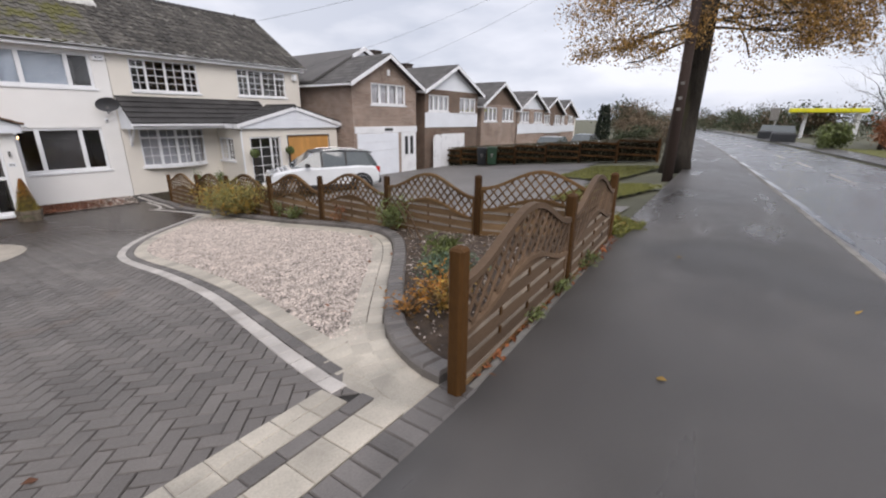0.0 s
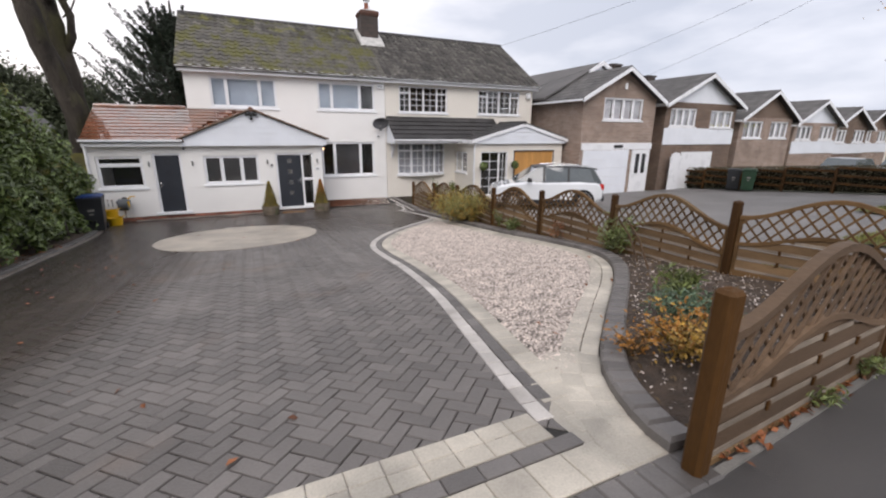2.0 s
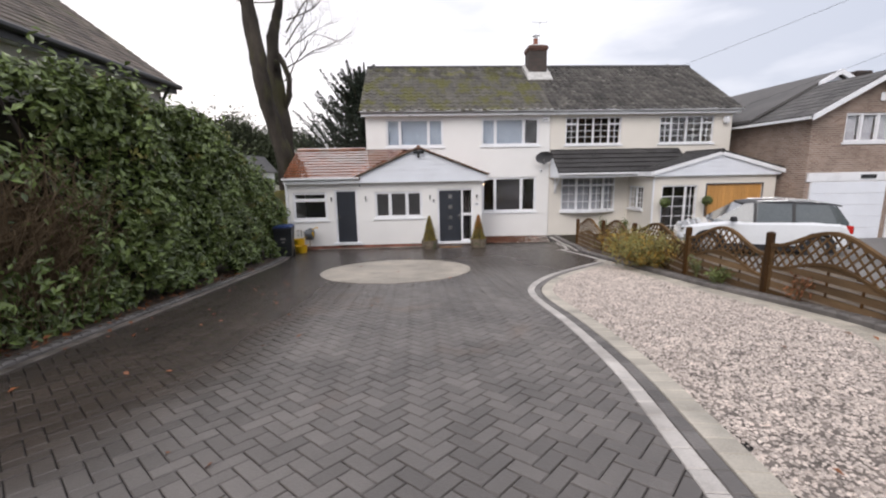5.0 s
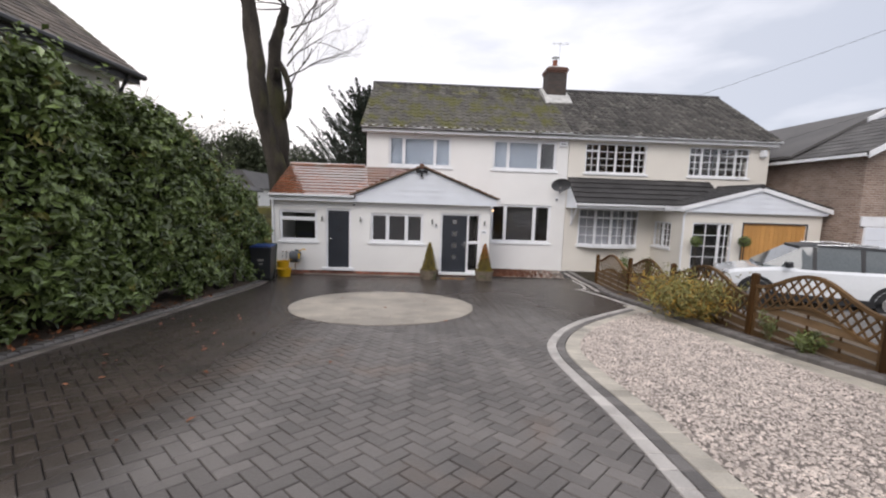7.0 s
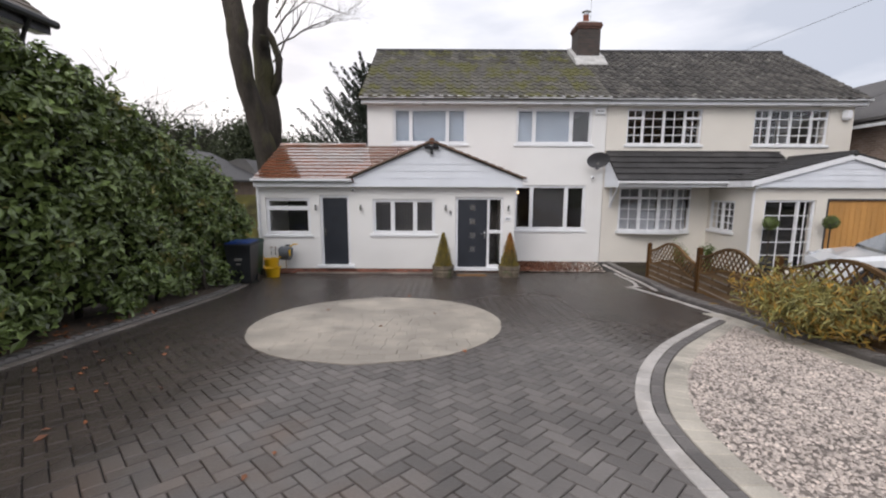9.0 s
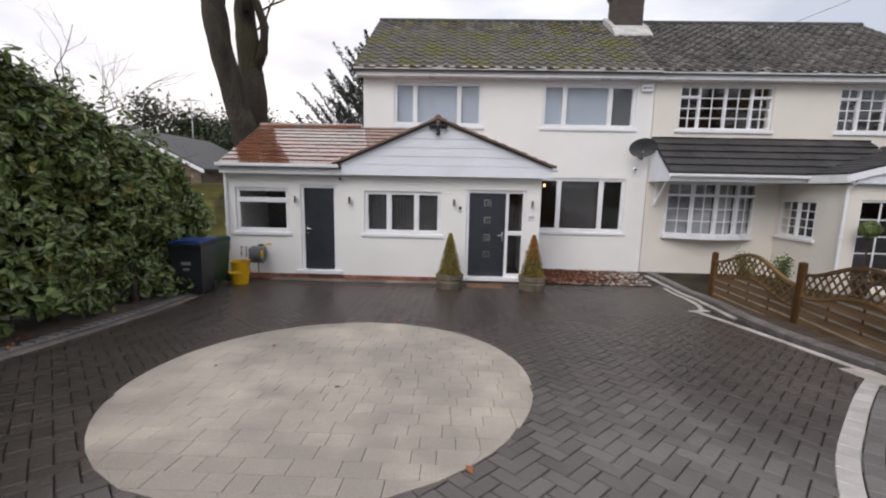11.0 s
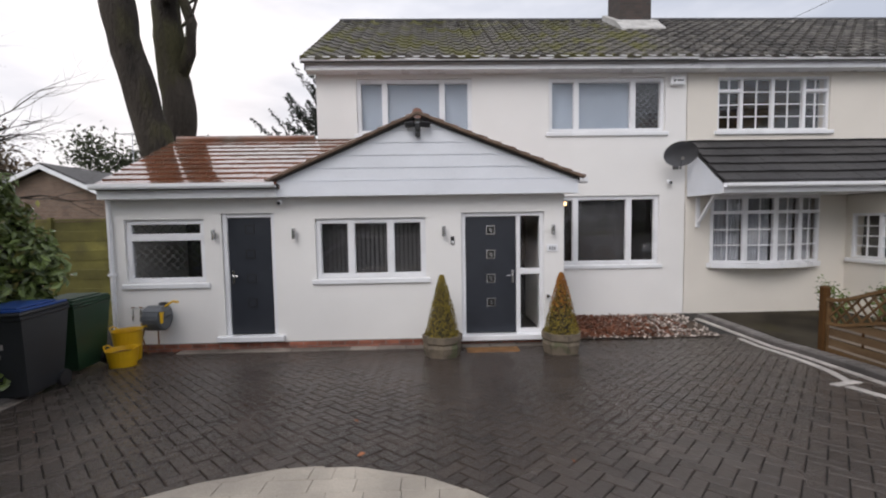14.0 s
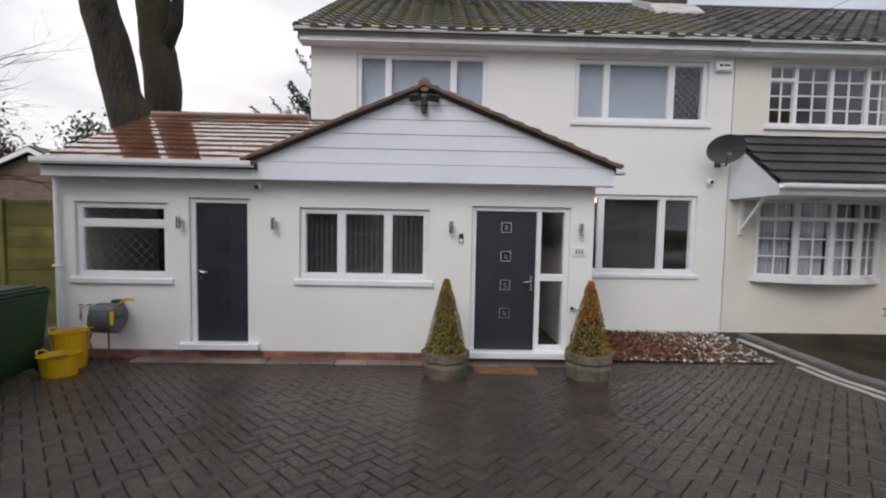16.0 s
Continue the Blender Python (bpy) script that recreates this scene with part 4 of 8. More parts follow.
part("ridge", tube([(PA, 17.87, PZ + 0.08), (PA, MY, PZ + 0.08)], 0.09, 10), TILE_DARK, pg)
part("fascia", box(8.92, 8.95, 17.9, 18.94, 2.42, 2.6), PVC, house2)
part("soffit", box(8.951, PX0 - 0.001, 17.9, 18.96, 2.42, 2.435), PVC, house2)
downpipe(house2, PX0 - 0.05, PY - 0.05, 0.0, 2.4)
part("fascia", box(MX1, NX1 + 0.15, 19.84, 19.87, 5.015, 5.19), PVC, house2)
part("soffit", box(MX1, NX1 + 0.15, 19.871, MY, 5.015, 5.03), PVC, house2)
gutter(house2, MX1 + 0.002, NX1 + 0.2, 19.78, 5.2)
roof2 = part("roof", prism([(19.76, 5.17), (23.8, 7.76), (27.85, 5.17), (27.85, 5.12), (23.8, 7.7), (19.76, 5.12)], "x", MX1 + 0.001, NX1 + 0.2), TILE_DARK, house2, "mossy grey concrete tiled roof")
roof_tiles(roof2, (MX1, 19.74, 5.18), (1, 0, 0), SL, NX1 - MX1 + 0.2, SL.length, 0.3, 0.33, TILE_LICHEN, keep=0, seed=7, thick=0.034)
part("ridge", tube([(MX1, 23.8, 7.78), (NX1 + 0.2, 23.8, 7.78)], 0.1, 10), TILE_DARK, roof2)
part("vent_pipe", tube([(13.2, 24.6, 7.0), (13.2, 24.6, 8.1)], 0.06, 10), KERBSTONE, house2)


# ---- houses along the street ----
def street_house(x0, x1, y, apex, eave, low, wallmat, infill, label, win, depth=11.0, panel=None, garage=True, chimney=True):
    """A gable-fronted house: brick wall, clad gable, ribbon of upper windows, garage door below."""
    h = thing("detached_house", ((x0 + x1) / 2, y + 4, low), label, "house", "gabled houses along the street")
    xa = (x0 + x1) / 2
    holes = [(a, b, c, d) for a, b, c, d in win]
    part("wall", panel_with_holes(x0, x1, low - 1.5, eave, y, y + 0.3, holes), wallmat, h)
    part("wall", box(x0, x0 + 0.3, y + 0.3, y + depth, low - 1.5, eave), wallmat, h)
    part("wall", box(x1 - 0.3, x1, y + 0.3, y + depth, low - 1.5, eave), wallmat, h)
    part("wall", box(x0, x1, y + depth, y + depth + 0.3, low - 1.5, eave), wallmat, h)
    part("gable", prism([(x0, eave + 0.002), (x1, eave + 0.002), (xa, apex)], "y", y + 0.02, y + 0.3), infill, h)
    part("inner_floor", box(x0 + 0.3, x1 - 0.3, y + 0.31, y + depth, 2.4, 2.6), ROOMSHADE, h)
    part("inner_wall", box(x0 + 0.3, x1 - 0.3, y + 4.0, y + 4.1, low - 1, eave), ROOMSHADE, h)
    for a, b, c, d in win:
        n = 4 if b - a > 2 else (3 if b - a > 1.5 else 2)
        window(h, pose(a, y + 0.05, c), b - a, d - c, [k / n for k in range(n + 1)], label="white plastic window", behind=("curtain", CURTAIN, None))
    rf = part("roof", join(prism([(x0 - 0.35, eave - 0.16), (xa, apex + 0.06), (xa, apex + 0.0), (x0 - 0.35, eave - 0.22)], "y", y - 0.35, y + depth + 0.3),
                           prism([(x1 + 0.35, eave - 0.16), (xa, apex + 0.06), (xa, apex + 0.0), (x1 + 0.35, eave - 0.22)], "y", y - 0.35, y + depth + 0.3)), TILE_DARK, h, "grey tiled pitched roof")
    for xe in (x0 - 0.36, x1 + 0.36):
        run = Vector((xa - xe, 0, apex + 0.08 - eave + 0.16))
        roof_tiles(rf, (xe, y - 0.36, eave - 0.14), (0, 1, 0), run, depth + 0.6, run.length, 0.33, 0.35, TILE_GREY, profile="ridged", keep=0, seed=int(x0) + 3)
        part("barge_board", prism([(xe, eave - 0.32), (xa, apex - 0.12), (xa, apex + 0.07), (xe, eave - 0.12)], "y", y - 0.4, y - 0.36), PVC, h, "white barge board")
        part("gutter", box(xe - 0.06, xe + 0.06, y - 0.3, y + depth, eave - 0.26, eave - 0.16), PVC, h)
    if panel:
        part("cladding_panel", box(x0 + 0.02, x1 - 0.02, y - 0.04, y - 0.002, panel[0], panel[1], 0.005), PVC_CLAD, h, "white clad panel")
    if chimney:
        part("chimney", join(box(xa + 1.2, xa + 1.9, y + 5, y + 5.7, apex - 1.4, apex + 0.55), box(xa + 1.15, xa + 1.95, y + 4.95, y + 5.75, apex + 0.551, apex + 0.65)), CHIMNEY, h)
    return h


bh = street_house(14.35, 19.2, 17.0, 5.92, 4.62, 0.0, BRICK_BROWN, BRICK_BROWN, "brown brick house with a gable and white garage door", [(15.65, 18.3, 3.55, 4.6)], depth=8.0, chimney=False)
part("garage_lintel", box(14.4, 19.19, 16.93, 16.998, 2.12, 2.45, 0.01), PVC, bh, "white timber lintel board")
part("house_name_plate", box(16.5, 17.1, 16.9, 16.929, 2.22, 2.36), BLACK, bh)
gdr = part("garage_door", box(14.55, 17.6, 16.95, 16.997, -0.1, 2.11), PVC, bh, "white sectional garage door, closed")
for k in range(5):
    part("garage_panel", box(14.58, 17.57, 16.93, 16.949, -0.08 + 0.436 * k, 0.345 + 0.436 * k, 0.008), PVC_CLAD, gdr)
bd = part("front_door", box(17.85, 19.1, 16.94, 16.997, -0.1, 2.11), PVC, bh, "white panelled front door")
part("door_glass", box(18.12, 18.38, 16.93, 16.939, 0.9, 1.9), BLACK, bd)
part("door_glass", box(18.58, 18.84, 16.93, 16.939, 0.9, 1.9), BLACK, bd)
part("rear_roof", prism([(13.9, 4.65), (17.6, 6.62), (20.4, 5.2), (20.4, 5.1), (17.6, 6.5), (13.9, 4.55)], "y", 19.4, 29.0), TILE_GREY, bh, "grey tiled rear roof")
part("rear_barge", prism([(16.7, 5.96), (17.6, 6.45), (20.4, 5.0), (20.4, 5.2), (17.6, 6.66), (16.7, 6.16)], "y", 19.3, 19.39), PVC, bh)
part("rear_wall", prism([(14.4, 4.0), (20.0, 4.0), (20.0, 5.15), (17.6, 6.4), (14.4, 4.7)], "y", 19.5, 28.9), PVC_CLAD, bh)
part("rear_chimney", join(box(19.0, 19.6, 20.0, 20.6, 4.9, 6.62), box(18.95, 19.65, 19.95, 20.65, 6.621, 6.72)), CHIMNEY, bh)
part("alarm_box", box(16.85, 17.05, 16.95, 17.01, 5.0, 5.3, 0.03), PVC, bh)
hh = street_house(20.0, 25.9, 17.0, 5.97, 4.55, 0.0, BRICK_DARK, PVC_CLAD, "brick house with white clad gable and panels", [(20.4, 22.5, 3.3, 4.25), (23.7, 25.7, 3.25, 4.2)], panel=(2.35, 3.22))
part("porch_wall", box(21.6, 24.2, 16.9, 16.98, -0.2, 1.95), PVC, hh)
part("side_gate", join(box(20.4, 21.2, 16.6, 16.66, -0.1, 1.6, 0.02), prism([(20.4 + 0.4 + 0.4 * math.cos(a), 1.6 + 0.35 * math.sin(a)) for a in [math.pi * k / 10 for k in range(11)]], "y", 16.6, 16.66)), PVC, hh, "white arched gate")
street_house(26.5, 31.9, 17.0, 5.4, 3.9, -0.3, BRICK_BROWN, BRICK_DARK, "brown brick house with hung-tile gable", [(26.9, 28.8, 2.7, 3.7), (29.6, 31.5, 2.7, 3.7)])
street_house(32.2, 37.6, 17.0, 5.05, 3.7, -0.5, BRICK_BROWN, PVC_CLAD, "brick house with white clad gable", [(32.6, 34.4, 2.6, 3.5), (35.4, 37.2, 2.6, 3.5)], panel=(1.7, 2.5))
street_house(37.9, 43.0, 17.4, 4.8, 3.5, -0.5, BRICK_DARK, BRICK_DARK, "brown brick house with dark gable", [(38.3, 40.0, 2.4, 3.3), (41.0, 42.7, 2.4, 3.3)], panel=(1.6, 2.3))
street_house(43.3, 48.4, 18.0, 4.75, 3.4, -0.6, BRICK_BROWN, BRICK_DARK, "brown brick house with dark gable", [(43.7, 45.4, 2.4, 3.3), (46.4, 48.1, 2.4, 3.3)], panel=(1.6, 2.3))
street_house(49.0, 54.5, 20.0, 4.8, 3.3, -0.6, CREAM, CREAM, "pale rendered house at the bend", [(49.6, 51.6, 2.2, 3.1)])

# the pale house beyond the hedge
lh = thing("detached_house", (-9, 8, 0), "pale rendered house with a mossy tiled roof behind the hedge", "house")
part("wall", box(-12, -6.1, 2.5, 12.75, 0.2, 4.85), OLDRENDER, lh, "pale grey rendered wall")
part("wall", prism([(-12, 4.851), (-6.1, 4.851), (-9.05, 7.2)], "y", 2.5, 12.7), OLDRENDER, lh)
lroof = part("roof", join(prism([(-5.85, 4.86), (-9.05, 7.35), (-9.05, 7.27), (-5.85, 4.78)], "y", 2.2, 13.0), prism([(-12.25, 4.86), (-9.05, 7.35), (-9.05, 7.27), (-12.25, 4.78)], "y", 2.2, 13.0)), TILE_DARK, lh, "mossy brown tiled roof")
lr = Vector((-9.05 + 5.83, 0, 7.35 - 4.86))
roof_tiles(lroof, (-5.83, 2.2, 4.88), (0, 1, 0), lr, 10.8, lr.length, 0.28, 0.2, TILE_BROWN, profile="flat", keep=0, seed=21, thick=0.016)
part("fascia", box(-5.89, -5.86, 2.2, 13.0, 4.68, 4.86), BLACK, lh, "black painted fascia")
part("soffit", box(-6.1, -5.89, 2.2, 13.0, 4.69, 4.71), PVC, lh)
part("gutter", tube([(-5.8, 2.2, 4.84), (-5.8, 13.05, 4.84)], 0.06, 8), BLACK, lh)
part("downpipe", tube([(-5.8, 12.6, 4.8), (-6.03, 12.68, 4.5), (-6.03, 12.68, 0.5)], 0.04, 8), BLACK, lh)

# brick bungalow in the distance behind the side fence
bun = thing("bungalow", (-18.3, 34, 0), "brown brick bungalow with white barge boards", "house")
part("wall", prism([(-22.8, -0.2), (-14.1, -0.2), (-14.1, 2.9), (-18.3, 4.8), (-22.8, 2.9)], "y", 32, 40), BRICK_DARK, bun)
part("roof", prism([(-23.2, 2.75), (-18.3, 4.95), (-13.7, 2.75), (-13.7, 2.87), (-18.3, 5.1), (-23.2, 2.87)], "y", 31.7, 40.3), TILE_DARK, bun)
part("barge_board", prism([(-23.2, 2.6), (-18.3, 4.8), (-13.7, 2.6), (-13.7, 2.8), (-18.3, 5.0), (-23.2, 2.8)], "y", 31.6, 31.69), PVC, bun)


# ---- ground, street and drive ----
def kerb_y(x):
    """The near kerb of the road, which bends away towards the houses."""
    return -1.45 + 0.124 * x + (0.0007 * max(0, x - 12) ** 2)


xs = [-600, -200, -80, -40, -20, -12, -8, -6, -5, -4, -3, -2, -1, 0, 1, 2, 3, 4, 5, 6, 7, 8, 10, 12, 14, 16, 18, 20, 24, 28, 32, 36, 40, 46, 52, 60, 75, 100, 160, 300, 900]
offs = [-900, -300, -100, -40, -14, -7.3, -7.0, -5.3, -5.2, -0.15, -0.1]
ys = [1.93, 1.97, 3, 4, 5, 6, 8, 10, 12, 14, 16, 17.6, 20, 24, 30, 45, 80, 160, 400, 900]
V, F = [], []
for x in xs:
    for o in offs:
        low = 0.16 if -5.25 < o < -0.12 else 0.06
        V.append((x, kerb_y(x) + o, STREET - low))
    for y in ys:
        V.append((x, max(y, kerb_y(x) + 0.2 + 0.001 * y), height(x, y) - 0.06 if kerb_y(x) < y else STREET - 0.06))
nr = len(offs) + len(ys)
for i in range(len(xs) - 1):
    for j in range(nr - 1):
        F.append((i * nr + j, (i + 1) * nr + j, (i + 1) * nr + j + 1, i * nr + j + 1))
solid("ground", (V, F), EARTH, "open ground falling from the street to the houses", "ground", kind="structure")


def strip(name, y_lo, y_hi, zf, x_list, mat, label, thick=0.05, kind="structure", category="road"):
    """A slab that follows the street between two edges given as functions of x."""
    V, F = [], []
    for x in x_list:
        a, b = y_lo(x), y_hi(x)
        V += [(x, a, zf), (x, b, zf), (x, a, zf - thick), (x, b, zf - thick)]
    for i in range(len(x_list) - 1):
        k = 4 * i
        F += [(k, k + 4, k + 5, k + 1), (k + 2, k + 3, k + 7, k + 6), (k, k + 2, k + 6, k + 4), (k + 1, k + 5, k + 7, k + 3)]
    n = 4 * (len(x_list) - 1)
    F += [(0, 1, 3, 2), (n, n + 2, n + 3, n + 1)]
    return solid(name, (V, F), mat, label, category, kind=kind)


XS = [-60, -30, -15, -8, -4, 0, 4, 8, 12, 16, 20, 25, 30, 36, 42, 50, 60, 80, 110, 160]
strip("road", lambda x: kerb_y(x) - 5.15, lambda x: kerb_y(x) - 0.12, STREET - 0.11, XS, ROADTAR, "wet grey asphalt road with worn surface")
strip("pavement", lambda x: kerb_y(x) + 0.002, lambda x: max(1.83 if x < 1.6 else 1.98 + 0.045 * (x - 1.6), kerb_y(x) + 1.6), STREET, XS, ASPHALT, "wet dark asphalt pavement with puddled patches", category="pavement")
strip("pavement_far", lambda x: kerb_y(x) - 7.1, lambda x: kerb_y(x) - 5.3, STREET, XS, ASPHALT, "asphalt pavement across the road", category="pavement")
kerb = thing("kerb", (10, 0, STREET), "worn concrete kerb stones along the road", "kerb", kind="structure")
x = -14.0
while x < 46:
    m = Matrix.Translation((x, kerb_y(x) - 0.06, STREET - 0.06)) @ pose(0, 0, 0, 0, 0, math.degrees(math.atan2(kerb_y(x + 0.9) - kerb_y(x), 0.9)))
    part("kerb_stone", moved(box(0, 0.9, -0.06, 0.06, -0.08, 0.063, 0.015), m), KERBSTONE, kerb)
    x += 0.91
for k in range(14):
    x = 2 + 5.0 * k
    m = Matrix.Translation((x, kerb_y(x) - 2.6, STREET - 0.106)) @ pose(0, 0, 0, 0, 0, math.degrees(math.atan2(kerb_y(x + 2) - kerb_y(x), 2)))
    tagged(part("road_marking", moved(box(0, 2.6, -0.05, 0.05, -0.003, 0.002), m), WHITEBLOCK), "worn white centre line dash on the road", "road marking", "centre line dashes", "structure")

OUTER = [(1.03, 2.6), (1.05, 2.8), (1.15, 3.4), (1.34, 4.4), (1.5, 5.3), (1.58, 6.1), (1.63, 7.0), (1.63, 7.9), (1.66, 8.6), (1.80, 9.25), (2.2, 10.05), (2.8, 10.85), (3.45, 11.5), (4.1, 12.1), (4.75, 12.65)]
KERBIN = [(1.47, 2.06), (1.5, 2.25), (1.6, 2.5), (1.76, 2.78), (2.05, 3.12), (2.85, 3.82), (3.85, 4.67), (4.45, 5.3), (4.82, 5.95), (4.93, 6.6), (4.9, 7.5), (4.82, 8.6), (4.8, 10.0), (4.83, 11.4), (4.86, 12.8), (4.9, 14.0), (5.08, 15.2), (5.35, 16.2), (5.5, 17.2), (5.58, 18.4), (5.62, 19.7)]
LEFT = [(-4.1, 1.9), (-4.1, 4.0), (-4.12, 7.0), (-4.12, 9.5), (-4.15, 12.0), (-4.18, 14.0), (-4.3, 15.3), (-4.5, 16.2), (-4.9, 16.6)]


def smoothed(pts, step=0.1):
    """Evenly spaced points and directions along a smooth curve through pts."""
    P = [Vector(p) for p in pts]
    fine = []
    for i in range(len(P) - 1):
        p0, p1, p2, p3 = P[max(i - 1, 0)], P[i], P[i + 1], P[min(i + 2, len(P) - 1)]
        for k in range(12):
            t = k / 12
            fine.append(0.5 * ((2 * p1) + (p2 - p0) * t + (2 * p0 - 5 * p1 + 4 * p2 - p3) * t * t + (3 * p1 - p0 - 3 * p2 + p3) * t ** 3))
    fine.append(P[-1])
    out, need, run = [fine[0]], step, 0.0
    for a, b in zip(fine, fine[1:]):
        d = (b - a).length
        while run + d >= need:
            out.append(a + (b - a) * ((need - run) / d))
            need += step
        run += d
    return out


def inside(p, poly):
    x, y, c = p[0], p[1], False
    for (x1, y1), (x2, y2) in zip(poly, poly[1:] + poly[:1]):
        if (y1 > y) != (y2 > y) and x < (x2 - x1) * (y - y1) / (y2 - y1) + x1:
            c = not c
    return c


def block(corners, top, low, c=0.006):
    """A paving block from four plan corners, anticlockwise, with chamfered top edges; heights follow the falling drive."""
    cx, cy = sum(p[0] for p in corners) / 4, sum(p[1] for p in corners) / 4
    V = []
    for p in corners:
        V.append((p[0], p[1], height(*p) + low))
    for p in corners:
        V.append((p[0], p[1], height(*p) + top - c))
    for p in corners:
        dx, dy = cx - p[0], cy - p[1]
        d = math.hypot(dx, dy)
        V.append((p[0] + dx / d * c * 1.4, p[1] + dy / d * c * 1.4, height(*p) + top))
    F = [(8, 9, 10, 11)]
    for k in range(4):
        q = (k + 1) % 4
        F += [(k, q, q + 4, k + 4), (k + 4, q + 4, q + 8, k + 8)]
    return V, F


def band(parent, curve, a, b, length, top, mat, name, gap=0.004, rounded=0.0, rows=1):
    """Blocks laid along a curve between two offsets to its right-hand side."""
    pts = smoothed(curve, length)
    for i in range(len(pts) - 1):
        p, q = pts[i], pts[i + 1]
        d0 = (pts[min(i + 1, len(pts) - 1)] - pts[max(i - 1, 0)]).normalized()
        d1 = (pts[min(i + 2, len(pts) - 1)] - pts[i]).normalized()
        n0, n1 = Vector((d0.y, -d0.x)), Vector((d1.y, -d1.x))
        for r in range(rows):
            aa, bb = a + (b - a) * r / rows + gap / 2, a + (b - a) * (r + 1) / rows - gap / 2
            u = (q - p).normalized() * gap / 2
            cs = [p + n0 * aa + u, p + n0 * bb + u, q + n1 * bb - u, q + n1 * aa - u]
            part(name, block(cs, top, -0.05, 0.006 if not rounded else rounded), mat, parent)


drive = solid("drive_bed", (lambda ys_: ([(x, y, height(x, y) - 0.012) for y in ys_ for x in (-6.2, 5.8)], [(2 * i, 2 * i + 1, 2 * i + 3, 2 * i + 2) for i in range(len(ys_) - 1)]))([1.9, 2, 3, 4, 5, 6, 7, 8, 9, 10, 11, 12, 13, 14, 15, 16, 17, 17.6, 20.1]),
              JOINT, "dark sand bed under the block paved drive", "drive", kind="structure")

# herringbone field
outer_s, kerb_s, left_s = smoothed(OUTER, 0.2), smoothed(KERBIN, 0.2), smoothed(LEFT, 0.2)
field = [(-4.2, 2.52), (1.2, 2.52)] + [(p.x + 0.13, p.y) for p in outer_s if p.y > 2.7] + [(p.x - 0.02, p.y) for p in kerb_s if p.y > 12.9 and p.y < 18.1] + [(5.55, 18.32), (2.36, 18.32), (2.36, 18.12), (-5.0, 18.12), (-5.0, 16.6)] + [(p.x - 0.1, p.y) for p in reversed(left_s) if p.y > 2.7]
paving = thing("block_paving", (-1, 9, 0.6), "charcoal herringbone block paving, damp and worn", "paving", kind="structure")
W = 0.11
r2 = math.sqrt(0.5)
rndb = random.Random(5)
rv, rf, near = [], [], 0
CX, CY, CRX, CRY = -0.71, 12.18, 1.82, 1.99


def to_plan(i, j):
    return ((i - j) * r2 * W - 0.42, (i + j) * r2 * W + 3.08)


for s in range(-22, 240):
    for d in range(-70, 90):
        if (s + d) % 2:
            continue
        i, j = (s + d) // 2, (s - d) // 2
        k = (i - j) % 4
        if k == 0:
            cell = [(i, j), (i + 2, j), (i + 2, j + 1), (i, j + 1)]
        elif k == 3:
            cell = [(i, j), (i + 1, j), (i + 1, j + 2), (i, j + 2)]
        else:
            continue
        g = 0.03
        x0, y0, x1, y1 = cell[0][0] + g, cell[0][1] + g, cell[2][0] - g, cell[2][1] - g
        cs = [to_plan(*c) for c in ((x0, y0), (x1, y0), (x1, y1), (x0, y1))]
        mx, my = sum(c[0] for c in cs) / 4, sum(c[1] for c in cs) / 4
        if not inside((mx, my), field):
            continue
        if ((mx - CX) / (CRX - 0.15)) ** 2 + ((my - CY) / (CRY - 0.15)) ** 2 < 1:
            continue
        blk = block(cs, rndb.uniform(-0.0015, 0.0025), -0.03)
        if near < 300 and -1.6 < mx < 1.2 and 2.6 < my < 5.2:
            part("paving_block", blk, BLOCK_ONE, paving)
            near += 1
        else:
            b0 = len(rv)
            rv += blk[0]
            rf += [tuple(q + b0 for q in f) for f in blk[1]]
tagged(part("paving_blocks", (rv, rf), BLOCK, paving), kind="stuff")

# edging bands of the gravel bed, the entrance and the hedge side
edging = thing("paving_edging", (2, 6, 0.9), "cream, white and charcoal edging courses round the drive", "paving edging", kind="structure")
band(edging, OUTER, 0.0, 0.125, 0.2, 0.007, WHITEBLOCK, "edging_block")
band(edging, OUTER[1:], 0.13, 0.235, 0.2, 0.006, BLOCK_DARK, "edging_block")
band(edging, OUTER[1:], 0.24, 0.43, 0.17, 0.007, CREAMBLOCK, "edging_block")
band(edging, KERBIN[:15], -0.31, -0.155, 0.17, 0.007, CREAMBLOCK, "edging_block")
band(edging, KERBIN[:15], -0.15, -0.005, 0.17, 0.0075, CREAMBLOCK, "edging_block")
band(edging, KERBIN, 0.0, 0.19, 0.16, 0.085, BLOCK_DARK, "kerb_block", rounded=0.022, gap=0.002)
band(edging, [(-4.1, 2.7), (1.22, 2.7)], 0.0, 0.26, 0.19, 0.007, CREAMBLOCK, "edging_block", gap=0.003, rows=2)
band(edging, [(-4.1, 2.435), (1.25, 2.435)], 0.0, 0.115, 0.21, 0.006, BLOCK_DARK, "edging_block")
band(edging, [(-4.1, 2.315), (1.47, 2.315)], 0.0, 0.25, 0.23, 0.0075, CREAMBLOCK, "edging_block")
slab = [(1.12, 2.03), (1.5, 2.03), (1.58, 2.45), (1.78, 2.82), (2.0, 3.1), (1.72, 3.35), (1.45, 3.2), (1.32, 2.95), (1.14, 2.72)]
part("edging_bed", ([(x, y, height(x, y) + 0.001) for x, y in slab] + [(x, y, height(x, y) - 0.05) for x, y in slab], [tuple(range(9)), tuple(range(17, 8, -1))]), CREAMBLOCK, edging)
